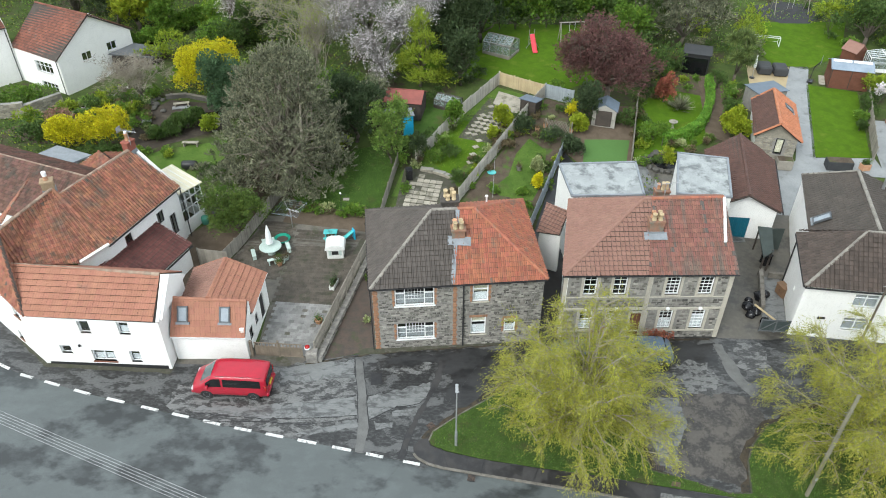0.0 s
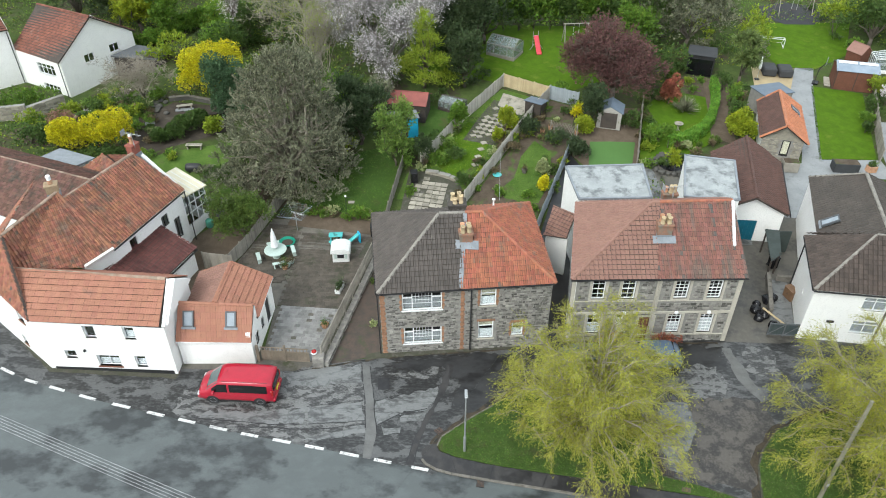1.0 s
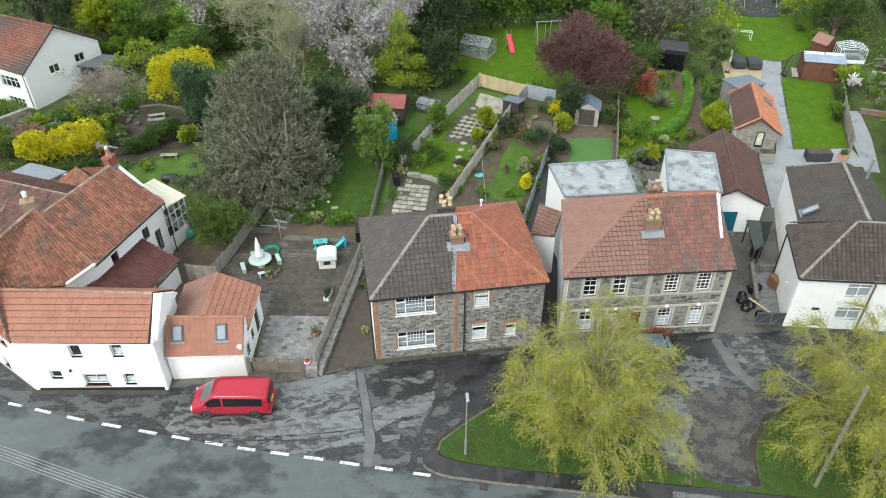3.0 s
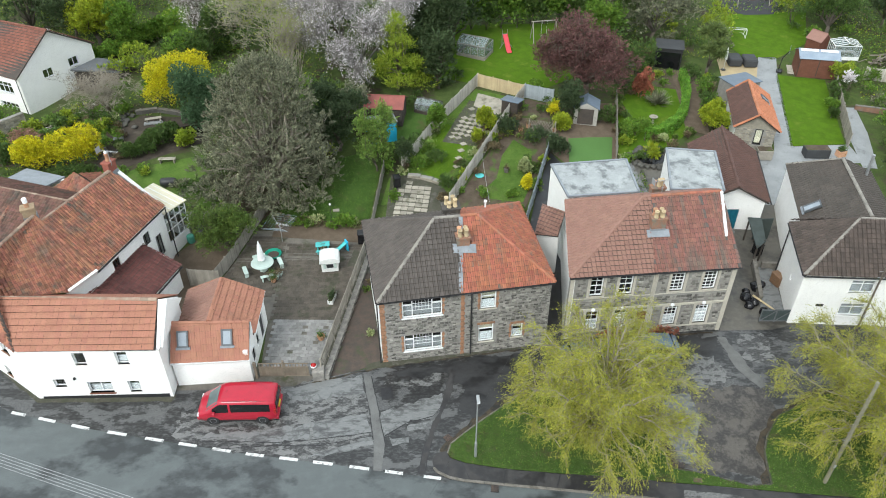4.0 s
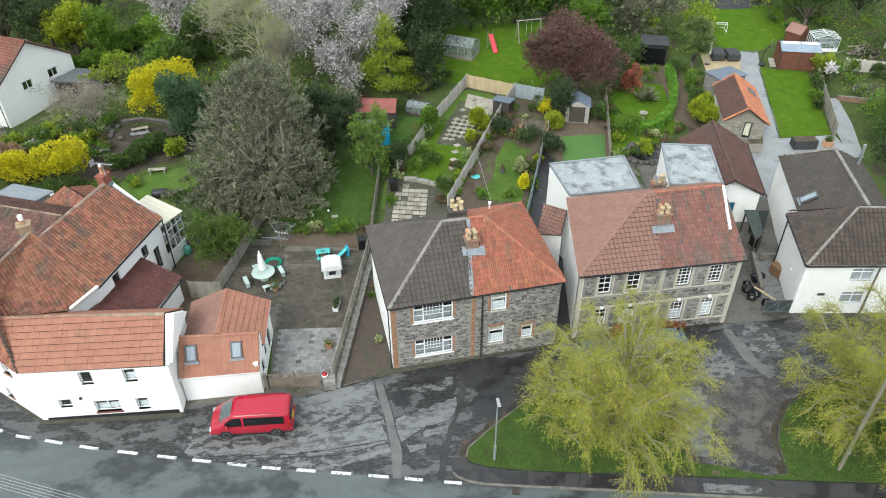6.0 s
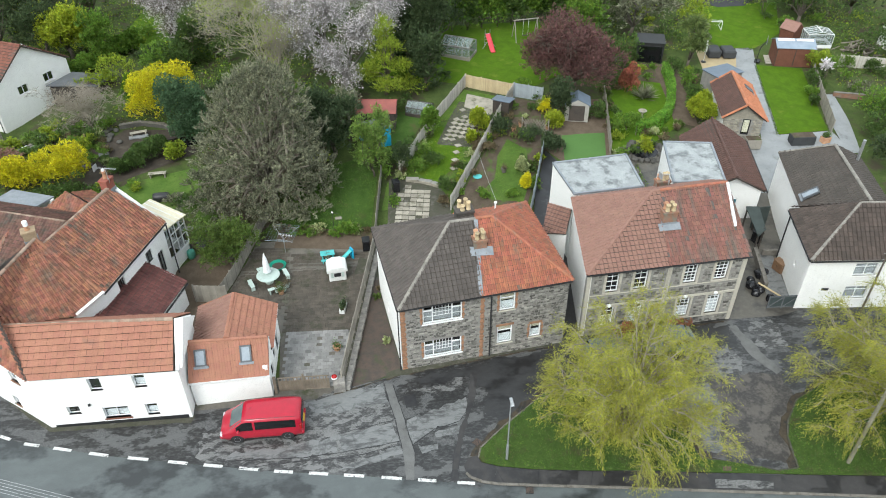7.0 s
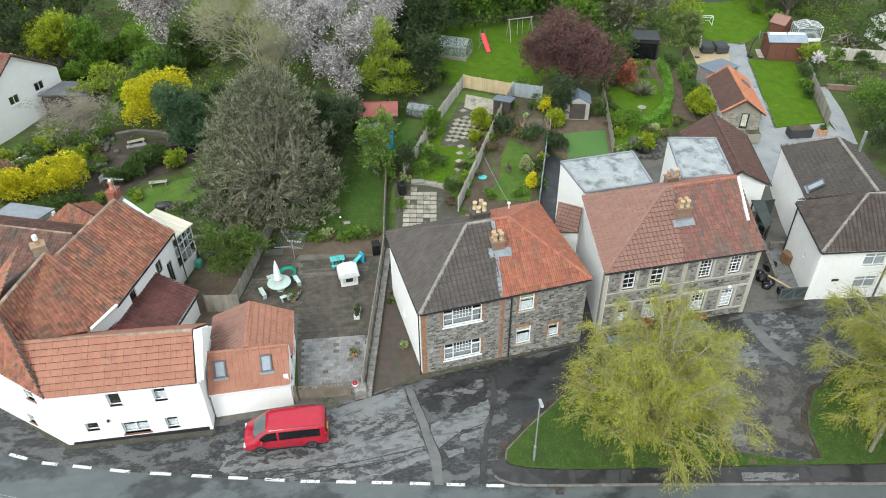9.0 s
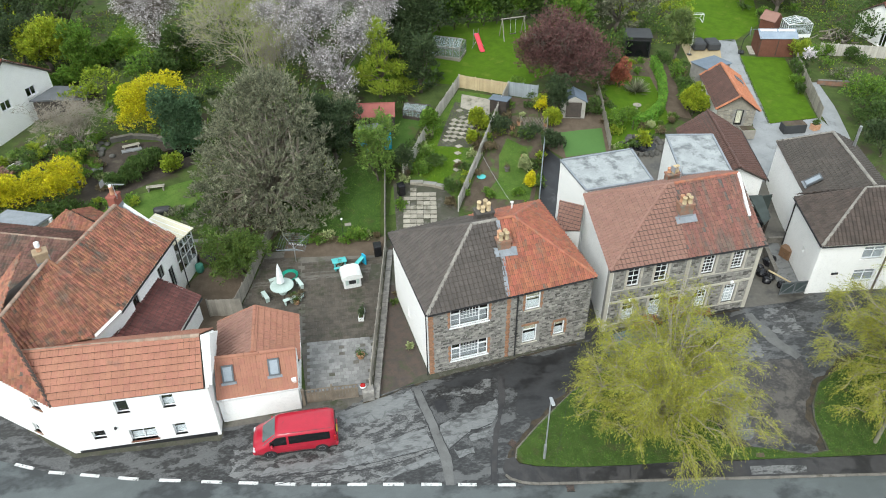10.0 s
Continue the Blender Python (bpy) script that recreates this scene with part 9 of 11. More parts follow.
surface("rusty_iron", (0.14, 0.09, 0.065), (0.09, 0.07, 0.06), 6, 40, 0.8, 0.3)
grate(1.65, 25.95, -10)
grate(12.75, 26.75, -12, 0.05, 0.4, 0.7)
grate(-0.75, 29.55, 40)
tagged(drape("access_cover", [(-4.75, 33.6), (-4.0, 33.65), (-3.95, 32.75), (-4.7, 32.65)], 0.054, black_mat), "dark iron access cover in the tarmac", "cover", kind="structure")
tagged(drape("access_cover", [(13.3, 25.8), (13.8, 25.7), (13.7, 25.4), (13.2, 25.5)], 0.13, MATS["rusty_iron"]), "grey concrete cover in the verge", "cover", kind="structure")


def small_car(x, y, turn, label, colour):
    """A hatchback, mostly hidden by the tree in front of it."""
    t = thing("car", (x, y, gz(x, y) + 0.04), label, "car", turn=turn)
    pts = [(-2.0, 0.45, 0.78, 0.66, 0.9), (-1.85, 0.28, 0.84, 0.66, 1.15), (-1.2, 0.25, 0.86, 0.6, 1.45), (-0.2, 0.25, 0.87, 0.6, 1.48), (0.5, 0.25, 0.87, 0.62, 1.38), (1.05, 0.25, 0.86, 0.7, 0.98), (1.8, 0.28, 0.8, 0.66, 0.82), (2.0, 0.4, 0.68, 0.55, 0.62)]
    bm = bmesh.new()
    rings = []
    for px, zb, w, wt, zt in pts:
        half = [(0, zb), (w * 0.95, zb), (w, zb + 0.2), (w, min(0.85, zt * 0.8)), (wt + 0.03, zt - 0.06), (wt - 0.08, zt), (0, zt + 0.02)]
        rings.append([bm.verts.new((px, yy, zz)) for yy, zz in half + [(-yy, zz) for yy, zz in half[-2:0:-1]]])
    n = len(rings[0])
    for a, b in zip(rings, rings[1:]):
        for k in range(n):
            bm.faces.new((a[k], b[k], b[(k + 1) % n], a[(k + 1) % n]))
    bm.faces.new(rings[0])
    bm.faces.new(rings[-1][::-1])
    bmesh.ops.recalc_face_normals(bm, faces=bm.faces[:])
    part("body", bm, colour, t, smooth=True)
    for s in (-1, 1):
        part("side_window", box(-1.3, s * 0.76 - 0.05, 0.92, 0.45, s * 0.76 + 0.05, 1.28, bevel=0.03), MATS["tinted_glass"], t)
        for wx in (-1.25, 1.25):
            wh = new("wheel")
            wh.parent = t
            wh.matrix_basis = pose(wx, s * 0.76, 0.3, 90 if s < 0 else -90, 0, 0)
            part("tyre", lathe([(0.17, -0.1), (0.28, -0.1), (0.3, 0.0), (0.28, 0.1), (0.17, 0.1)], 18), black_mat, wh)
            part("rim", lathe([(0.175, 0.0), (0.175, 0.09), (0.05, 0.105)], 14), metal_mat, wh)
    part("windscreen", box(-0.02, -0.6, 0, 0.02, 0.6, 0.62, pose(1.0, 0, 0.98, 0, -52, 0)), MATS["tinted_glass"], t)
    part("rear_window", box(-0.02, -0.58, 0, 0.02, 0.58, 0.48, pose(-1.82, 0, 1.08, 0, 55, 0)), MATS["tinted_glass"], t)


blue_paint = plain("grey_blue_car_paint", (0.10, 0.15, 0.22), 0.3, coat=0.6)
small_car(13.3, 35.2, 178, "grey blue hatchback parked before the stone pair", blue_paint)
small_car(9.3, 34.9, 5, "grey blue hatchback parked behind the willow", blue_paint)
bush(10.9, 36.3, 1.1, 0.5, 1.5, red1, 2500, 0.08, 720, "orange flowering shrub against the house front")
bush(14.6, 36.5, 1.2, 0.4, 1.0, red1, 2200, 0.08, 721, "orange flowering shrub against the house front")


# ---- the yard beside the stone pair ----
def bin_bag(x, y, r, seed):
    rng = random.Random(seed)
    t = thing("rubbish_bag", (x, y, gz(x, y) + 0.04), "full black rubbish bag on the ground", "rubbish bag", "rubbish bags")
    bm = bmesh.new()
    bmesh.ops.create_icosphere(bm, subdivisions=3, radius=r)
    for v in bm.verts:
        k = 1 + 0.28 * noise.noise(v.co * 3.5 + Vector((seed, 0, 0)))
        v.co = Vector((v.co.x * k, v.co.y * k, max(v.co.z * k * 0.85, -r * 0.5) + r * 0.5))
    part("bag", bm, MATS["shiny_black"], t, smooth=True)
    part("knot", lathe([(0.05, r * 1.15), (0.025, r * 1.3), (0.08, r * 1.42)], 7), MATS["shiny_black"], t)


plain("shiny_black", (0.012, 0.012, 0.014), 0.25)
for i, (x, y, r) in enumerate([(22.2, 40.1, 0.42), (22.6, 39.6, 0.36), (22.1, 39.3, 0.33), (23.4, 41.2, 0.45), (23.9, 41.5, 0.35), (22.9, 38.6, 0.34), (22.5, 40.8, 0.3)]):
    bin_bag(x, y, r, i)


def metal_gate(p, q):
    m, L = frame_at(p, q)
    z = gz(*p)
    t = thing("metal_gate", label="dark green grey sheeted yard gate with diagonal braces", category="gate")
    n = 12
    for k in range(n):
        part("board", box(k * L / n + 0.004, 0, z + 0.08, (k + 1) * L / n - 0.004, 0.025, z + 1.2, m), MATS["gate_green"], t)
    for k in range(3):
        x = k * (L - 0.07) / 2
        part("upright", box(x, -0.04, z + 0.02, x + 0.07, 0.0, z + 1.25, m), MATS["slate_sheet"], t)
    for zz in (0.12, 1.12):
        part("rail", box(0, -0.035, z + zz, L, 0.0, z + zz + 0.07, m), MATS["slate_sheet"], t)
    for k in range(2):
        c, d = m @ Vector((k * L / 2 + 0.05, -0.02, z + 0.15)), m @ Vector(((k + 1) * L / 2 - 0.02, -0.02, z + 1.12))
        part("brace", tube([c, d], 0.03, 5), MATS["slate_sheet"], t)


surface("cabinet_wood", (0.19, 0.11, 0.062), (0.14, 0.08, 0.045), 4, 24, 0.55, 0.15)
surface("gate_green", (0.055, 0.072, 0.072), (0.042, 0.055, 0.056), 2, 20, 0.7, 0.2, obj=0.12)
metal_gate((22.15, 37.75), (24.3, 37.55))


def low_wall(p, q, h, w, material, label, z=None):
    t = thing("low_wall", label=label, category="wall")
    m, L = frame_at(p, q)
    zz = min(gz(*p), gz(*q)) - 0.2 if z is None else z
    part("core", box(0, -w / 2, zz, L, w / 2, zz + h + 0.2, m), material, t)
    n = max(1, round(L / 0.6))
    for i in range(n):
        part("coping_stone", box(i * L / n + 0.005, -w / 2 - 0.03, zz + h + 0.2, (i + 1) * L / n - 0.005, w / 2 + 0.03, zz + h + 0.27, m, 0.015), kerb_mat, t)


low_wall((24.3, 43.9), (23.05, 39.7), 0.7, 0.25, kerb_mat, "low rendered wall between the two yards")
cab = thing("cabinet", (25.25, 41.7, gz(25.25, 41.7) + 0.05), "brown wooden cabinet standing against the white wall", "cabinet", turn=-74)
part("body", box(-0.45, -0.3, 0.0, 0.45, 0.25, 0.85, bevel=0.015), MATS["cabinet_wood"], cab)
for sx in (-0.22, 0.22):
    door = part("door", box(sx - 0.2, -0.325, 0.06, sx + 0.2, -0.302, 0.8, bevel=0.008), MATS["cabinet_wood"], cab)
    part("handle", box(sx * 0.2 - 0.01, -0.345, 0.42, sx * 0.2 + 0.01, -0.326, 0.55), black_mat, door)
part("top", box(-0.49, -0.34, 0.85, 0.49, 0.27, 0.89, bevel=0.01), MATS["cabinet_wood"], cab)
plank = thing("plank", label="pale timber plank leaning on rubbish bags", category="plank")
part("board", box(0, -0.08, 0, 2.2, 0.08, 0.05, pose(22.5, 39.9, gz(22.5, 39.9) + 0.62, 0, 12, -48)), newfence_mat, plank)
low_wall((24.9, 43.7), (26.1, 43.5), 0.5, 0.2, kerb_mat, "low grey wall by the steps")
tagged(drape("yard_slab", [(22.6, 38.0), (24.3, 37.8), (25.7, 43.4), (24.3, 43.9)], 0.05, conc_mat), "pale concrete yard beside the white house", "yard", kind="structure")


def wheelie_bin(x, y, turn, colour, label):
    t = thing("wheelie_bin", (x, y, gz(x, y) + 0.04), label, "bin", "bins", turn=turn)
    part("body", box(-0.28, -0.32, 0.05, 0.28, 0.32, 0.98, bevel=0.03), colour, t)
    part("lid", box(-0.31, -0.36, 0.98, 0.31, 0.37, 1.06, bevel=0.03), colour, t)
    part("handle", tube([(-0.25, 0.4, 1.0), (0.25, 0.4, 1.0)], 0.018, 6), colour, t)
    for s in (-0.26, 0.26):
        wl = part("wheel", lathe([(0.1, -0.03), (0.1, 0.03)], 12), black_mat, t)
        wl.matrix_basis = pose(s, 0.3, 0.1, 0, 90, 0)


wheelie_bin(25.2, 45.3, 12, MATS["shiny_black"], "black wheelie bin by the white wall")
wheelie_bin(-6.0, 48.6, 0, MATS["shiny_black"], "black wheelie bin by the fence")
wheelie_bin(-2.95, 54.95, 10, MATS["shiny_black"], "dark bin at the edge of the patio")
slabm = thing("lean_to", label="low dark green lean-to roof beside the garage", category="lean-to")
slab(slabm, [(24.05, 43.6, 2.2), (25.1, 44.4, 2.2), (25.8, 47.0, 2.5), (24.75, 47.2, 2.5)], 0.08, surface("dark_green_felt", (0.05, 0.065, 0.06), (0.035, 0.045, 0.042), 1.5, 20, 0.7, 0.2), "roof_sheet")
for x, y in ((24.2, 43.85), (25.0, 44.5), (25.65, 46.9), (24.85, 47.05)):
    part("post", box(x - 0.05, y - 0.05, gz(x, y), x + 0.05, y + 0.05, 2.25), darkwood_mat, slabm)
part("door_leaf", box(25.6, 47.1, 0.2, 26.9, 47.18, 2.3), MATS["dark_green_felt"], slabm, "dark green boarded door")


# ---- gardens ----
def bed(poly, material, label, dz=0.03, name="garden_bed", cat="garden bed"):
    return tagged(drape(name, poly, dz, material), label, cat, kind="structure")


bright_lawn = surface("bright_lawn", (0.076, 0.142, 0.011), (0.055, 0.108, 0.01), 1.2, 22, 0.95, 0.6, stain=(0.105, 0.155, 0.02), stain_scale=0.6, stain_at=0.56, spec=0.05)
fake_lawn = surface("artificial_lawn", (0.082, 0.165, 0.05), (0.075, 0.15, 0.045), 0.4, 30, 0.95, 0.5, spec=0.1)
# Deeper green than bright_lawn: the lawn's shade is put into the colour.
dark_lawn = surface("shade_toned_lawn", (0.048, 0.096, 0.02), (0.064, 0.118, 0.026), 1.4, 16, 0.95, 0.7, stain=(0.075, 0.085, 0.032), stain_scale=0.7, stain_at=0.56, spec=0.1)
pale_path = surface("pale_concrete_path", (0.27, 0.28, 0.285), (0.215, 0.225, 0.23), 0.8, 18, 0.6, 0.2, stain=(0.15, 0.155, 0.155), stain_scale=1.0, stain_at=0.56)
bark_mulch = surface("brown_mulch", (0.135, 0.105, 0.078), (0.10, 0.076, 0.056), 1.5, 14, 0.95, 0.8, spec=0.1)
bed([(-12.9, 50.9), (-5.6, 50.0), (-4.4, 56.8), (-6.0, 59.5), (-12.3, 57.0)], dark_lawn, "green lawn behind the yard, shade in its colour", name="lawn", cat="lawn")
bed([(-27.5, 58.0), (-25.5, 59.4), (-20.2, 60.8), (-17.0, 57.2), (-18.0, 53.4), (-23.0, 54.6)], rough_grass, "worn green lawn behind the cottage", name="lawn", cat="lawn")
bed([(-30.5, 63.0), (-27.0, 67.5), (-22.0, 66.8), (-20.0, 63.0), (-22.5, 61.6), (-26.0, 59.8), (-29.0, 58.0)], surface("dark_earth", (0.07, 0.058, 0.047), (0.048, 0.041, 0.034), 1.5, 14, 0.95, 0.8, stain=(0.10, 0.088, 0.07), stain_scale=0.7, stain_at=0.56, spec=0.1), "dark bare garden ground with stepping stones")
bed([(-24.0, 52.0), (-22.8, 53.2), (-18.0, 53.2), (-15.2, 50.4), (-17.2, 45.2), (-19.0, 45.2), (-18.8, 50.0), (-21.0, 52.0)], bark_mulch, "brown earth path beside the conservatory")
bed([(-14.8, 50.6), (-12.8, 53.5), (-15.5, 58.5), (-19.0, 57.0), (-17.0, 52.5)], soil_mat, "bare soil under the evergreen")
bed([(-2.2, 57.4), (5.5, 69.5), (9.6, 67.2), (1.2, 52.6), (-1.0, 52.6), (-4.4, 52.8), (-3.6, 56.0)], rough_grass, "rough grass garden strip between fences", name="lawn", cat="lawn")
bed([(-1.6, 58.0), (2.0, 63.2), (4.6, 61.8), (2.6, 57.4), (0.4, 55.4)], bright_lawn, "bright overgrown grass", 0.045, "lawn", "lawn")
bed([(1.7, 52.4), (6.8, 49.6), (10.8, 58.8), (12.5, 66.0), (10.2, 67.2)], soil_mat, "dark dug garden soil")
bed([(4.8, 53.0), (7.6, 52.4), (8.8, 55.0), (9.4, 58.9), (8.0, 60.6), (6.6, 58.4), (5.8, 55.6), (4.4, 54.0)], rough_grass, "narrow grass strip in the back garden", 0.05, "lawn", "lawn")
bed([(11.2, 58.6), (12.6, 66.0), (19.0, 66.3), (17.0, 57.4), (12.3, 57.0)], bark_mulch, "brown earth by the shed")
bed([(12.5, 57.1), (16.4, 57.2), (17.3, 60.6), (13.1, 60.5)], fake_lawn, "flat bright green artificial lawn", 0.06, "lawn", "lawn")
bed([(17.2, 58.0), (19.3, 66.4), (22.0, 70.0), (26.2, 71.0), (27.4, 65.0), (24.5, 61.0), (21.5, 58.8)], bright_lawn, "green lawn with a curved edge", name="lawn", cat="lawn")
bed([(22.4, 70.2), (26.4, 69.2), (26.6, 73.6), (22.8, 73.2)], soil_mat, "pale dry earth in the far garden", 0.05)
bed([(26.9, 61.0), (29.6, 73.4), (26.9, 73.6), (25.6, 66.0), (24.8, 62.0)], bark_mulch, "narrow brown garden path", 0.05)
bed([(29.7, 55.6), (32.2, 54.6), (35.5, 57.2), (35.6, 58.9), (34.2, 59.0), (38.2, 72.0), (39.6, 75.7), (37.6, 75.8), (35.0, 69.9), (33.2, 61.2), (31.9, 57.8)], pale_path, "pale concrete garden path", 0.05, "garden_path", "path")
bed([(34.2, 66.5), (37.4, 75.6), (33.0, 76.4), (31.2, 68.2)], surface("sandy_patio", (0.42, 0.33, 0.19), (0.35, 0.28, 0.17), 1.0, 20, 0.85, 0.3), "sandy coloured patio behind the outbuilding", 0.045, "patio", "patio")
bed([(34.0, 59.1), (39.3, 59.1), (42.8, 70.6), (38.0, 72.0)], bright_lawn, "neat bright green lawn", 0.05, "lawn", "lawn")
bed([(39.1, 75.1), (44.3, 78.6), (48.0, 86.6), (37.3, 86.2), (34.3, 81.3), (35.8, 76.6)], bright_lawn, "neat bright green far lawn", 0.05, "lawn", "lawn")
bed([(39.3, 55.6), (40.6, 55.4), (42.4, 60.8), (43.4, 65.2), (41.9, 65.4), (40.2, 60.0)], pale_path, "pale path along the fence", 0.05, "garden_path", "path")
bed([(-8.0, 73.5), (3.2, 71.5), (11.0, 68.2), (17.0, 72.0), (17.0, 84.5), (5.0, 84.5)], bright_lawn, "green lawn with play things beyond the fences", 0.04, "lawn", "lawn")
bed([(-4.4, 60.2), (-1.4, 60.5), (1.0, 64.5), (-2.0, 67.0), (-6.0, 64.5)], dark_lawn, "grass by the sheds, shade in its colour", 0.04, "lawn", "lawn")
bed([(38.0, 88.0), (40.0, 86.0), (43.5, 86.0), (46.0, 88.0), (46.0, 91.0), (42.0, 92.5), (38.5, 91.0)], surface("black_rubber_mulch", (0.025, 0.025, 0.028), (0.035, 0.035, 0.038), 1, 15, 0.8, 0.4), "black play surface under a swing", 0.06, "play_surface", "play surface")
bed([(9.3, 45.5), (30.0, 45.5), (30.4, 56.2), (24.0, 58.6), (17.4, 57.4), (12.2, 57.0), (9.3, 50.0)], alley_mat, "damp brown concrete between the rear wings", 0.034, "yard", "yard")
bed([(29.2, 57.4), (28.2, 51.2), (31.6, 51.0), (36.0, 56.6), (39.8, 56.2), (39.6, 59.0), (33.4, 59.0), (31.0, 58.0)], pale_path, "pale damp concrete paving behind the house", 0.056, "garden_path", "path")
bed([(25.2, 46.6), (31.6, 49.5), (34.6, 57.4), (30.2, 57.6), (26.0, 52.0)], alley_mat, "damp grey ground between garage and house", 0.036, "yard", "yard")
bed([(22.0, 46.6), (24.4, 46.6), (24.6, 48.5), (21.4, 48.8)], conc_mat, "damp concrete before the garage", 0.045, "yard", "yard")
bed([(15.1, 46.0), (17.3, 46.0), (18.8, 51.6), (18.2, 57.0), (15.6, 57.0), (15.2, 50.3)], conc_mat, "damp grey courtyard between the wings", 0.045, "courtyard", "yard")
bed([(6.4, 45.6), (9.5, 45.6), (9.2, 50.0), (12.0, 56.8), (11.1, 58.6), (9.0, 53.6)], surface("wet_black_decking", (0.03, 0.031, 0.034), (0.022, 0.022, 0.024), 1.2, 20, 0.45, 0.3, stain=(0.06, 0.06, 0.062), stain_scale=1.1, stain_at=0.55), "dark decked passage behind the house", 0.05, "passage", "passage")


def slabs(parent_label, spots, w, d, turn, material=None, h=0.06):
    t = thing("stepping_slabs", label=parent_label, category="paving", kind="structure")
    me = None
    rnd = random.Random(4)
    for x, y in spots:
        if me is None:
            ob = part("paving_slab", box(-w / 2, -d / 2, 0, w / 2, d / 2, h, bevel=0.012), material or slab_mat, t)
            me = ob.data
        else:
            ob = new("paving_slab", me)
            ob.parent = t
        ob.matrix_basis = pose(x, y, gz(x, y) + 0.03 + rnd.uniform(-0.01, 0.015), rnd.uniform(-1, 1), rnd.uniform(-1, 1), turn + rnd.uniform(-4, 4))


PATIO = [(-3.95, 51.1), (-0.6, 51.0), (0.15, 54.4), (-2.2, 55.7)]
slabs("worn buff paving slabs of a small patio", [p for p in ((-4.3 + i * 0.548 + j * 0.1, 51.5 - i * 0.1 + j * 0.515) for j in range(-1, 11) for i in range(9)) if all((b[0] - a[0]) * (p[1] - a[1]) - (b[1] - a[1]) * (p[0] - a[0]) > 0 for a, b in zip(PATIO, PATIO[1:] + PATIO[:1])) and random.Random(p[0] * 9 + p[1]).random() > 0.05], 0.53, 0.5, -11)
slabs("scattered buff stepping slabs in the grass", [(2.35 + 0.56 * i + 0.29 * j, 61.3 - 0.2 * i + 0.53 * j) for i in range(5) for j in range(9) if random.Random(i * 7 + j * 3).random() > 0.2] + [(3.3, 60.2), (3.0, 59.3), (2.7, 58.3), (2.4, 57.2)], 0.54, 0.5, 24)
farslab = thing("patio", label="pale concrete slab patio at the garden end", category="patio", kind="structure")
drape("concrete_slab", [(5.6, 68.5), (8.5, 66.7), (7.3, 63.8), (4.9, 66.1)], 0.12, slab_mat, farslab, thick=0.2)
slabs("flat stone benches and stepping stones on bare ground", [(-26.0, 65.9), (-25.2, 66.0), (-27.4, 62.6), (-26.6, 61.9), (-28.3, 63.6)], 0.9, 0.5, 15, MATS["pale_concrete_path"], 0.12)


bed([(-4.2, 50.0), (1.2, 50.0), (1.4, 53.6), (0.6, 55.6), (-1.0, 56.2), (-3.4, 56.4)], moss_mat, "mossy earth round the slab patio", 0.034)
bed([(-13.2, 49.7), (-5.5, 48.5), (-5.0, 50.4), (-7.8, 51.0), (-12.8, 51.9)], bark_mulch, "brown soil strip between yard and lawn", 0.05)
bed([(1.4, 60.6), (4.4, 59.8), (7.2, 66.2), (4.6, 67.2)], moss_mat, "worn earth under the stepping slabs", 0.06)


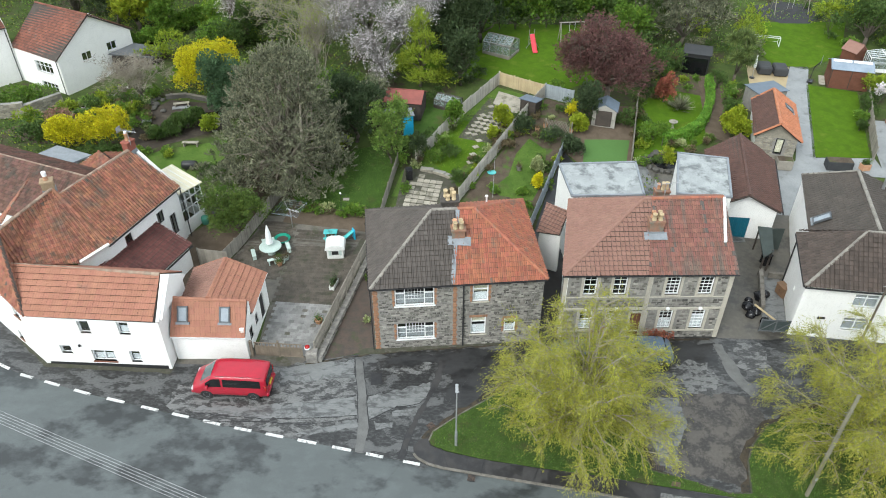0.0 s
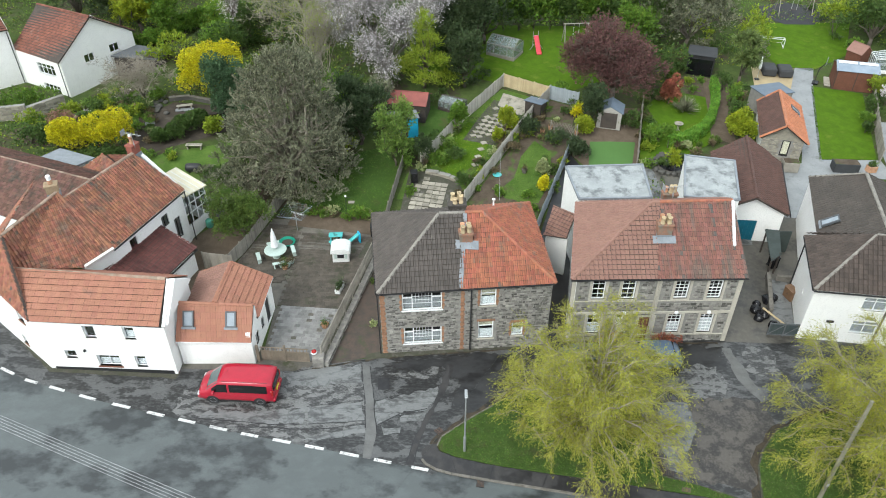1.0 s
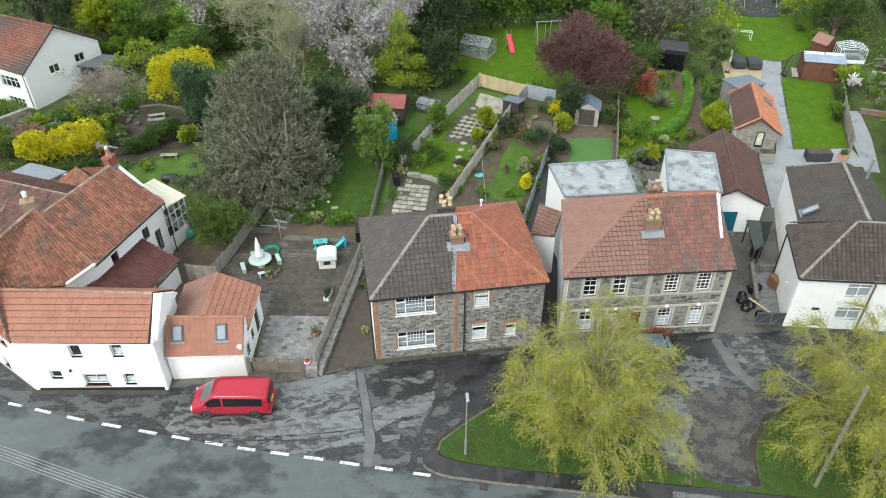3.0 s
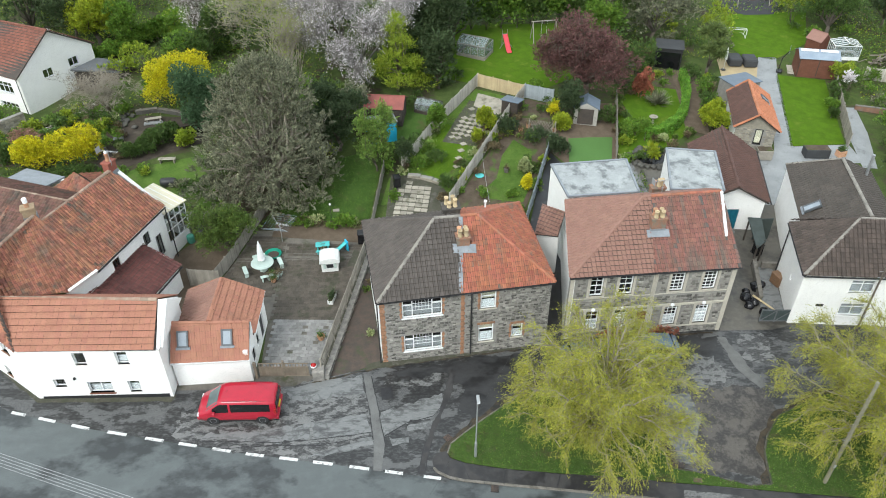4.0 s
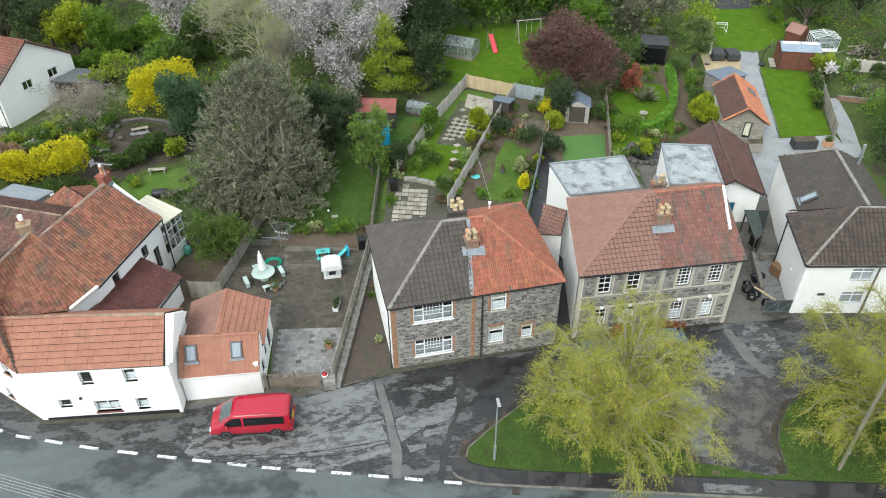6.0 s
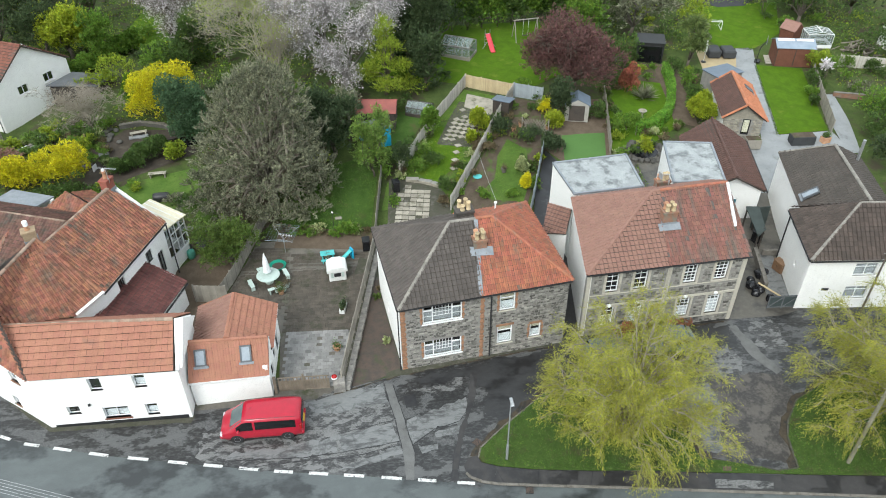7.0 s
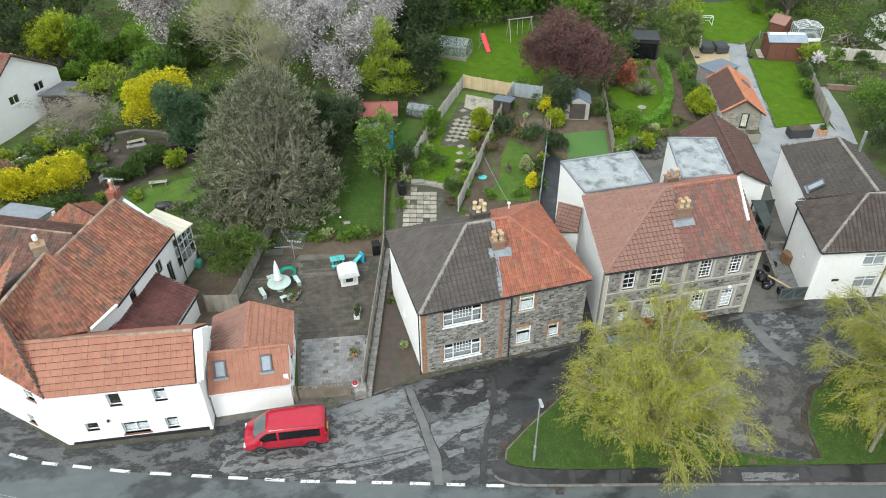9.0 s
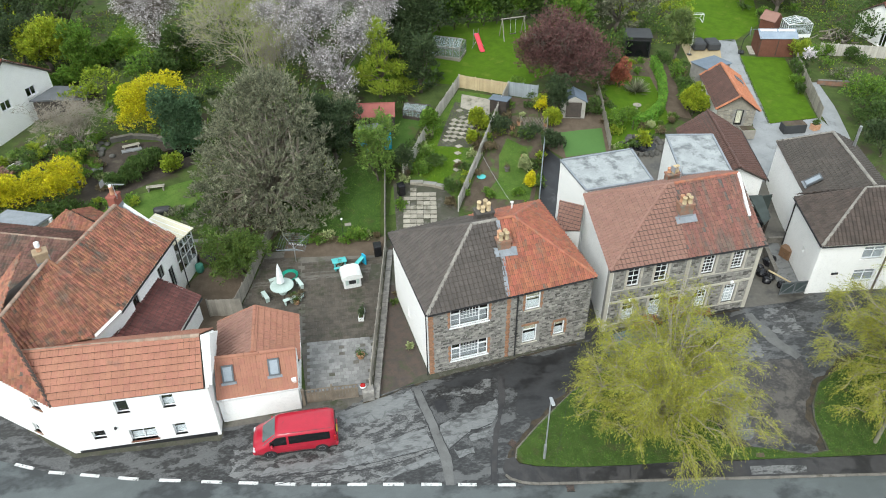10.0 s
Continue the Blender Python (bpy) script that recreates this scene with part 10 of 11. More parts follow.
def shed(x, y, turn, w, d, h, ridge, wallm, roofm, label, door=None, name="shed", mono=False, window_side=False, group=""):
    """A boarded shed with a pitched or sloping felt roof. Its front faces local -y."""
    z = gz(x, y)
    t = thing(name, (x, y, z), label, "shed", group, turn=turn)
    nb = max(4, int(w / 0.16))
    for i, (a, b, L) in enumerate((((-w / 2, -d / 2), (w / 2, -d / 2), w), ((w / 2, -d / 2), (w / 2, d / 2), d), ((w / 2, d / 2), (-w / 2, d / 2), w), ((-w / 2, d / 2), (-w / 2, -d / 2), d))):
        m, LL = frame_at(a, b)
        k = int(h / 0.14)
        wl2 = new("wall")
        wl2.empty_display_size = 0.2
        wl2.parent = t
        wl2.matrix_basis = m
        bd = None
        for j in range(k):
            if bd is None:
                ob = part("board", box(0, 0, -0.08, LL, 0.045, h / k - 0.01), wallm, wl2)
                bd = ob.data
            else:
                ob = new("board", bd)
                ob.parent = wl2
            ob.matrix_basis = pose(0, 0.02, j * h / k, 5, 0, 0)
    o = 0.12
    if mono:
        slab(t, [(-w / 2 - o, -d / 2 - o, h + ridge), (w / 2 + o, -d / 2 - o, h + ridge), (w / 2 + o, d / 2 + o, h + 0.02), (-w / 2 - o, d / 2 + o, h + 0.02)], 0.06, roofm, "roof")
        part("fascia", box(-w / 2, -d / 2, h, w / 2, -d / 2 + 0.04, h + ridge - 0.06), wallm, t)
    else:
        for s in (-1, 1):
            slab(t, [(s * (w / 2 + o), -s * (d / 2 + o), h - 0.06), (s * (w / 2 + o), s * (d / 2 + o), h - 0.06), (0, s * (d / 2 + o), h + ridge), (0, -s * (d / 2 + o), h + ridge)], 0.05, roofm, "roof_slope")
        for s in (-1, 1):
            slab(t, [(-w / 2, s * d / 2, h), (w / 2, s * d / 2, h), (0, s * d / 2, h + ridge - 0.06)][::s], 0.04, wallm, "gable")
        part("ridge_cap", tube([(0, -d / 2 - o, h + ridge + 0.01), (0, d / 2 + o, h + ridge + 0.01)], 0.045, 6), roofm, t)
    if door:
        dm, dw, dh = door
        part("door", box(-dw / 2, -d / 2 - 0.05, 0.05, dw / 2, -d / 2, dh, bevel=0.01), dm, t)
        part("door_handle", box(dw / 2 - 0.12, -d / 2 - 0.08, dh * 0.5, dw / 2 - 0.08, -d / 2 - 0.05, dh * 0.5 + 0.12), black_mat, t)
    if window_side:
        part("window_frame", box(w / 2 - 0.01, -0.4, h * 0.45, w / 2 + 0.05, 0.4, h * 0.85), upvc_mat, t)
        part("pane", box(w / 2 + 0.02, -0.34, h * 0.5, w / 2 + 0.06, 0.34, h * 0.8), MATS["tinted_glass"], t)
    return t


red_felt = surface("red_mineral_felt", (0.28, 0.09, 0.075), (0.22, 0.075, 0.065), 1.2, 25, 0.9, 0.3)
grey_felt = surface("grey_mineral_felt", (0.22, 0.24, 0.25), (0.17, 0.185, 0.195), 1.2, 25, 0.85, 0.3)
blue_felt = surface("blue_grey_sheet", (0.13, 0.165, 0.21), (0.105, 0.135, 0.17), 1.2, 25, 0.6, 0.15)
shed(-3.6, 64.4, 80, 2.6, 3.5, 1.75, 0.65, darkwood_mat, red_felt, "dark wooden shed with red felt roof", None)
shed(-4.1, 61.6, 10, 2.5, 1.9, 1.7, 0.3, MATS["bright_blue_paint"], grey_felt, "small bright blue shed with grey felt roof", (darkwood_mat, 0.6, 1.4), mono=True, window_side=True)
shed(15.25, 63.2, -16, 2.2, 1.8, 1.75, 0.55, surface("pale_shed_boards", (0.42, 0.40, 0.36), (0.36, 0.34, 0.31), 1, 15, 0.8, 0.2), blue_felt, "pale grey shed with blue grey roof and brown door", (MATS["dark_stained_wood"], 1.45, 1.6))
shed(8.4, 64.6, -32, 1.6, 1.4, 1.35, 0.3, darkwood_mat, blue_felt, "small dark store with blue grey sloping roof", mono=True)
brown_shed = shed(42.2, 72.3, 75, 2.5, 3.9, 2.1, 0.5, brownwood_mat, surface("pale_blue_sheet", (0.26, 0.31, 0.37), (0.20, 0.25, 0.31), 1, 20, 0.45, 0.1), "brown boarded shed with blue grey roof and pale rooflights")
for yy in (-0.98, 0.98):
    part("rooflight", box(-0.3, -0.88, -0.01, 0.02, 0.88, 0.03, pose(-0.08, yy, 2.6, 0, -21, 0)), MATS["white_upvc"], brown_shed, "pale rooflight strip")
for k in range(3):
    part("batten", box(-1.3, -1.93 + k * 1.9, 0.05, -1.25, -1.87 + k * 1.9, 2.0), darkwood_mat, brown_shed)
shed(44.9, 77.4, 30, 1.7, 1.7, 1.3, 0.75, brownwood_mat, clay_dull, "small garden shed with red hipped roof")
# The near-black door sheet stands in for shade inside the open front.
shed(27.0, 75.0, -19, 2.7, 3.0, 2.0, 0.25, surface("black_stained_boards", (0.02, 0.021, 0.022), (0.03, 0.03, 0.031), 1, 15, 0.7, 0.2), surface("charcoal_felt", (0.05, 0.052, 0.055), (0.04, 0.042, 0.045), 1, 20, 0.85, 0.2), "black summer house with charcoal roof and open front", (MATS["tinted_glass"], 2.4, 1.8), name="summer_house", mono=True)
shed(31.9, 67.6, 15, 3.1, 2.3, 2.1, 0.12, mortar_mat, MATS["blue_grey_sheet"], "low store with flat blue grey roof behind the outbuilding", mono=True)


def glasshouse(x, y, turn, w, d, h, ridge, label, frame_m):
    z = gz(x, y)
    t = thing("greenhouse", (x, y, z), label, "greenhouse", turn=turn)
    def bar(a, b, r=0.025):
        part("glazing_bar", tube([a, b], r, 4), frame_m, t)
    for s in (-1, 1):
        for i in range(5):
            yy = -d / 2 + i * d / 4
            bar((s * w / 2, yy, 0), (s * w / 2, yy, h))
            bar((s * w / 2, yy, h), (0, yy, h + ridge))
        bar((s * w / 2, -d / 2, h), (s * w / 2, d / 2, h), 0.035)
        bar((s * w / 2, -d / 2, 0.35), (s * w / 2, d / 2, 0.35))
        p = part("pane", quick_bm([(s * w / 2, -d / 2, h), (s * w / 2, d / 2, h), (0, d / 2, h + ridge), (0, -d / 2, h + ridge)], 0.01), MATS["greenhouse_glass"], t)
        p2 = part("pane", box(s * w / 2 - 0.005, -d / 2, 0.3, s * w / 2 + 0.005, d / 2, h), MATS["greenhouse_glass"], t)
        part("base_wall", box(s * w / 2 - 0.04, -d / 2, -0.1, s * w / 2 + 0.04, d / 2, 0.3), frame_m, t)
    for yy in (-d / 2, d / 2):
        p = part("pane", box(-w / 2, yy - 0.005, 0.3, w / 2, yy + 0.005, h), MATS["greenhouse_glass"], t)
        part("base_wall", box(-w / 2, yy - 0.04, -0.1, w / 2, yy + 0.04, 0.3), frame_m, t)
        bar((-w / 2, yy, h), (w / 2, yy, h))
    bar((0, -d / 2, h + ridge), (0, d / 2, h + ridge), 0.04)


gg = plain("greenhouse_glass", (0.36, 0.42, 0.42), 0.1)
gg.node_tree.nodes["Principled BSDF"].inputs["Alpha"].default_value = 0.3
glasshouse(6.3, 77.3, 60, 2.4, 3.2, 1.4, 0.6, "old timber greenhouse with cloudy glass", fence_mat)
glasshouse(0.5, 65.5, 62, 1.6, 2.3, 0.9, 0.35, "low dark cold frame with glass lights", darkwood_mat)
glasshouse(47.2, 75.7, -10, 2.8, 1.9, 1.5, 0.3, "white netted fruit cage", upvc_mat)


def red_slide(x, y):
    t = thing("slide", (x, y, gz(x, y)), "red plastic garden slide on grey legs", "slide", turn=98)
    bm = slide_bm(2.0, 1.4, 0.55)
    part("chute", bm, plain("red_plastic", (0.62, 0.06, 0.08), 0.4), t)
    for s in (-0.28, 0.28):
        part("leg", tube([(1.05, s, 0), (0.98, s, 1.9)], 0.035, 6), metal_mat, t)
        part("foot", tube([(0.35, s * 2.6, 0.05), (0.35, s, 0.7)], 0.025, 6), metal_mat, t)
    for z in (0.4, 0.75, 1.1, 1.4):
        part("rung", tube([(1.02, -0.28, z), (1.02, 0.28, z)], 0.02, 6), metal_mat, t)


red_slide(9.9, 78.0)


def swing_frame(x, y, turn, w, h, label):
    t = thing("swing_frame", (x, y, gz(x, y)), label, "swing", turn=turn)
    for sx in (-w / 2, w / 2):
        for sy in (-0.8, 0.8):
            part("leg", tube([(sx, sy, 0), (sx, 0, h)], 0.05, 6), fence_mat, t)
    part("top_beam", tube([(-w / 2 - 0.2, 0, h), (w / 2 + 0.2, 0, h)], 0.06, 6), fence_mat, t)
    for s in (-0.3, 0.3):
        part("rope", tube([(s, 0, h), (s, 0, 0.5)], 0.012, 4), MATS["white_plastic"], t)
    part("seat", box(-0.35, -0.1, 0.45, 0.35, 0.1, 0.5), darkwood_mat, t)


swing_frame(14.3, 80.0, 5, 2.6, 2.3, "weathered timber swing frame on the lawn")
swing_frame(42.0, 89.0, 0, 4.0, 2.6, "timber swing frame on the play surface")


def patio_set(x, y, turn, label, n=2):
    t = thing("hot_tub_cover", (x, y, gz(x, y) + 0.05), label, "garden seat", turn=turn)
    part("cover", box(-0.7, -0.9, 0, 0.7, 0.9, 0.85, bevel=0.12), MATS["charcoal_felt"], t)


patio_set(34.3, 74.6, -10, "covered dark grey garden furniture")
patio_set(35.9, 74.3, -8, "covered dark grey garden furniture")


def planter(x, y, w, d, h, turn, label, material, plant, seed):
    t = thing("planter", (x, y, gz(x, y) + 0.05), label, "planter", turn=turn)
    part("trough", box(-w / 2, -d / 2, 0, w / 2, d / 2, h, bevel=0.02), material, t)
    part("soil", box(-w / 2 + 0.05, -d / 2 + 0.05, h, w / 2 - 0.05, d / 2 - 0.05, h + 0.02), soil_mat, t)
    if plant:
        rng = np.random.default_rng(seed)
        leaf_mesh("foliage", rng.normal(size=(500, 3)) * np.array([w / 4, d / 4, 0.15]) + np.array([0, 0, h + 0.2]), np.full(500, 0.12), plant, t, rng)


planter(-8.15, 42.2, 0.4, 1.1, 0.35, -13, "white plastic trough with dark plants beside the yard fence", MATS["white_plastic"], dark1, 7)
planter(30.65, 57.5, 1.35, 0.9, 0.95, -8, "weathered timber raised planter", fence_mat, None, 1)
planter(35.65, 57.55, 2.2, 1.0, 0.85, -6, "dark covered seat against the house", MATS["charcoal_felt"], None, 2)
planter(38.0, 57.4, 0.8, 0.6, 0.6, 10, "small terracotta coloured planter by the house", terracotta, green2, 3)
for i, (x, y) in enumerate([(6.7, 56.2), (8.6, 57.5), (8.8, 61.6), (8.0, 61.9), (9.6, 62.2), (12.0, 61.6), (4.9, 58.6)]):
    flower_pot(x, y, 0.24, 0.4, terracotta if i % 3 else kerb_mat, green2 if i % 2 else brownleaf, 800 + i, "plant pot in the back garden")


def goal_frame(x, y, turn, w, d, h):
    """A low white goal: two hoops, a crossbar and ground bars."""
    t = thing("goal_frame", (x, y, gz(x, y) + 0.05), "low white tubular goal frame on the far lawn", "goal", turn=turn)
    for sx in (-w / 2, w / 2):
        part("post", tube([(sx, 0, 0), (sx, 0, h)], 0.04, 6), MATS["white_plastic"], t)
        part("side_bar", tube([(sx, 0, h), (sx, d * 0.35, h), (sx, d, 0.05)], 0.035, 6), MATS["white_plastic"], t)
        part("ground_bar", tube([(sx, 0, 0.04), (sx, d, 0.04)], 0.035, 6), MATS["white_plastic"], t)
    part("crossbar", tube([(-w / 2, 0, h), (w / 2, 0, h)], 0.04, 6), MATS["white_plastic"], t)
    part("rear_bar", tube([(-w / 2, d, 0.05), (w / 2, d, 0.05)], 0.035, 6), MATS["white_plastic"], t)
    part("top_bar", tube([(-w / 2, d * 0.35, h), (w / 2, d * 0.35, h)], 0.03, 6), MATS["white_plastic"], t)


goal_frame(36.3, 80.4, -14, 3.0, 1.4, 1.0)


def garden_parasol(x, y):
    t = thing("parasol", (x, y, gz(x, y) + 0.05), "folded white parasol on a pole beside the patio", "parasol")
    part("base", lathe([(0.28, 0), (0.28, 0.05), (0.05, 0.09)], 12), black_mat, t)
    part("pole", tube([(0, 0, 0.05), (0.03, 0, 2.5)], 0.025, 8), MATS["white_plastic"], t)
    part("canopy", lathe([(0.16, 1.2), (0.15, 1.5), (0.12, 2.0), (0.05, 2.4), (0.02, 2.5)], 10), MATS["white_upvc"], t, "furled white cloth")


garden_parasol(32.7, 73.3)


def hoop_stand(x, y, turn):
    t = thing("basketball_stand", (x, y, gz(x, y) + 0.05), "dark free-standing basketball hoop beside the shed", "basketball hoop", turn=turn)
    part("base", box(-0.4, -0.3, 0, 0.4, 0.3, 0.16, bevel=0.04), MATS["shiny_black"], t)
    part("pole", tube([(0, 0.1, 0.1), (0, 0.0, 1.6), (0, -0.45, 2.35)], 0.045, 8), black_mat, t)
    board = part("backboard", box(-0.5, -0.5, 2.2, 0.5, -0.46, 2.85, bevel=0.01), grey_felt, t)
    part("rim", tube([(0.22 * math.cos(a), -0.74 + 0.22 * math.sin(a), 2.3) for a in np.linspace(0, math.tau, 15)], 0.012, 5), black_mat, board)


hoop_stand(38.6, 72.6, 60)
flagged = thing("edging_slab", (40.0, 73.0, gz(40.0, 73.0) + 0.03), "pale concrete slab beside the brown shed", "paving", kind="structure", turn=-20)
part("slab", box(-0.3, -1.1, -0.05, 0.3, 1.1, 0.06, bevel=0.015), slab_mat, flagged)


def bench(x, y, turn, label, material=None):
    t = thing("bench", (x, y, gz(x, y)), label, "bench", turn=turn)
    for k in range(3):
        part("slat", box(-0.75, -0.2 + k * 0.14, 0.42, 0.75, -0.08 + k * 0.14, 0.46), material or slab_mat, t)
    for s in (-0.6, 0.6):
        part("leg", box(s - 0.05, -0.18, 0, s + 0.05, 0.2, 0.42), material or slab_mat, t)


bench(-23.2, 59.9, 0, "pale plank bench on the lawn")
bench(-25.6, 66.2, 14, "pale plank bench on bare ground")


surface("dark_rock", (0.10, 0.095, 0.085), (0.06, 0.058, 0.052), 1.5, 10, 0.85, 0.5, stain=(0.05, 0.06, 0.03), stain_scale=1.2, stain_at=0.55)


def water_feature():
    t = thing("pond", label="rocky garden pond with dark water", category="pond", kind="structure")
    rnd = random.Random(8)
    drape("water", [(20.2 + math.cos(a) * 1.3, 57.6 + math.sin(a) * 0.9) for a in np.linspace(0, math.tau, 14)[:-1]], 0.06, MATS["shiny_black"], t)
    for k in range(44):
        a = k / 22 * math.tau
        bm = bmesh.new()
        bmesh.ops.create_icosphere(bm, subdivisions=1, radius=rnd.uniform(0.18, 0.36))
        for v in bm.verts:
            v.co *= rnd.uniform(0.8, 1.2)
        x, y = 20.2 + math.cos(a) * rnd.uniform(1.5, 2.2), 57.6 + math.sin(a) * rnd.uniform(1.1, 1.6)
        part("rock", bm, MATS["dark_rock"], t).matrix_basis = pose(x, y, gz(x, y) + 0.1)


water_feature()
p = thing("bird_bath", (21.8, 62.9, gz(21.8, 62.9)), "round pale stone bird bath on the lawn", "bird bath")
part("pedestal", lathe([(0.2, 0), (0.12, 0.1), (0.1, 0.55), (0.16, 0.6)], 10), slab_mat, p)
part("bowl", lathe([(0.15, 0.58), (0.4, 0.68), (0.42, 0.74), (0.36, 0.72), (0.05, 0.66)], 16), slab_mat, p)


def stone_wall_run(pts, h, label):
    t = thing("garden_wall", label=label, category="wall")
    for a, b in zip(pts, pts[1:]):
        m, L = frame_at(a, b)
        z = min(gz(*a), gz(*b)) - 0.2
        part("core", box(0, 0, z, L, 0.4, z + h + 0.2, m), mortar_mat, t)
        rubble(t, a, b, z + 0.1, z + h + 0.2, [], MATS["buff_stone"], int(abs(a[0])), sizes=(0.3, 0.7), rows=(0.18, 0.3), proud=0.07)


stone_wall_run([(-46, 64.6), (-41.0, 65.8), (-38.4, 68.6)], 1.5, "old buff rubble stone garden wall")
stone_wall_run([(-2.0, 56.0), (-0.9, 55.75), (0.1, 55.3), (0.7, 54.9)], 0.35, "low tumbled stone edge of the slab patio")
stone_wall_run([(-22.8, 52.6), (-18.6, 52.2)], 0.5, "low stone edge of the cottage lawn")
low_wall((-29.0, 62.0), (-33.5, 61.0), 0.4, 0.2, kerb_mat, "low pale edging in the cottage garden")
low_wall((-33.6, 69.3), (-37.6, 65.4), 0.25, 0.2, MATS["white_render"], "thin whitewashed path edging across the beds")

bed([(-42, 62.5), (-38, 60.0), (-29.5, 60.2), (-28.6, 63.0), (-31, 67.5), (-37.5, 67.8)], soil_mat, "planted cottage garden bed")
bed([(-37.5, 60.9), (-33.0, 61.6), (-29.6, 64.0), (-30.2, 66.6), (-33.5, 64.6), (-37.5, 62.6)], rough_grass, "grass path between the cottage beds", 0.05, "lawn", "lawn")
bed([(-20.6, 40.4), (-17.3, 40.6), (-16.5, 44.8), (-17.6, 46.0), (-18.9, 50.0), (-20.6, 48.2)], bark_mulch, "brown earth yard behind the lean-to", 0.032)
bed([(-29.2, 79.6), (-28.7, 71.6), (-26.6, 71.6), (-27.2, 79.8)], bright_lawn, "bright grass strip beside the golden shrub", 0.045, "lawn", "lawn")
bed([(-31.4, 86.5), (-27.0, 84.4), (-23.6, 92.0), (-29.5, 97.0)], bright_lawn, "bright lawn beyond the hedge bank", 0.04, "lawn", "lawn")
low_wall((43.2, 65.0), (46.1, 63.9), 0.55, 0.25, MATS["stack_brick"], "low brown brick retaining wall in the far garden")


pond2 = thing("pond", label="small black garden pond below the clipped hedge", category="pond", kind="structure")
drape("water", [(-21.9 + math.cos(a) * 1.9 + 0.3 * math.sin(a), 64.6 + math.sin(a) * 0.85) for a in np.linspace(0, math.tau, 14)[:-1]], 0.06, MATS["shiny_black"], pond2)
for a, b in (((-27.6, 67.8), (-25.6, 68.2)), ((-25.6, 68.2), (-23.4, 67.4)), ((-23.4, 67.4), (-21.8, 65.9))):
    low_wall(a, b, 0.4, 0.3, MATS["dark_rock"], "low dark stone edge of the sunken garden")


def loose_stone(x, y, r, seed, material, label):
    rnd = random.Random(seed)
    t = thing("stone", (x, y, gz(x, y) + 0.02), label, "stone", "garden stones")
    bm = bmesh.new()
    bmesh.ops.create_icosphere(bm, subdivisions=2, radius=r)
    for v in bm.verts:
        v.co *= 1 + 0.22 * noise.noise(v.co * (1.4 / r) + Vector((seed, 0, 0)))
        v.co.z = max(v.co.z * 0.65, -0.05)
    part("stone", bm, material, t).matrix_basis = pose(0, 0, r * 0.3, 0, 0, rnd.uniform(0, 180))


rls = random.Random(44)
for k in range(26):
    f = rls.random()
    loose_stone(-33.2 - 4.6 * f + rls.gauss(0, 0.5), 69.9 - 3.6 * f + rls.gauss(0, 0.7), rls.uniform(0.1, 0.26), k, (slab_mat, MATS["buff_stone"], white_mat)[k % 3], "pale rounded stone among the bed plants")
for k in range(12):
    loose_stone(-28.4 + rls.gauss(0, 0.6), 66.8 + rls.gauss(0, 1.2), rls.uniform(0.15, 0.35), 60 + k, MATS["dark_rock"], "dark mossy rock at the garden's edge")


def log_pile(x, y):
    t = thing("log_pile", (x, y, gz(x, y)), "heap of pale logs and branches by the fence", "log pile")
    rnd = random.Random(6)
    for k in range(46):
        px, py = rnd.gauss(0, 1.2), rnd.gauss(0, 0.8)
        pz = max(0.1, 0.9 - 0.35 * (px * px / 2.2 + py * py)) * rnd.random() + 0.08
        a = rnd.gauss(0.5, 0.6)
        l, r = rnd.uniform(0.3, 0.8), rnd.uniform(0.05, 0.12)
        part("log", tube([(px - l * math.cos(a), py - l * math.sin(a), pz), (px + l * math.cos(a), py + l * math.sin(a), pz + rnd.uniform(-0.05, 0.1))], [r, r * 0.85], 7), palebark_mat if k % 3 else bark_mat, t)


log_pile(51.4, 74.0)
def low_plant(x, y, s, h, mt, n, seed):
    """A low leafy plant: a short stem and a loose tufted mound of leaves."""
    rng = np.random.default_rng(seed)
    t = thing("garden_plant", (x, y, gz(x, y)), "low leafy garden plant in the beds", "plant", "bed planting")
    part("stem", tube([(0, 0, -0.05), (0.02, 0.01, h * 0.3), (0.0, 0.04, h * 0.6)], [0.03, 0.022, 0.01], 5), bark_mat, t)
    pts, dirs = lobes_points(random_lobes(rng, s, s * 0.9, 0.05, h, 4, 0.5), n, rng, 0.6, 0.08, 8, 0.2)
    pts[:, 2] = np.maximum(pts[:, 2], 0.04)
    leaf_mesh("crown", pts, 0.18 * (0.6 + 0.8 * rng.random(len(pts))), mt, t, rng, 0.5, axis=dirs)


# low planting in the beds
rngb = np.random.default_rng(99)
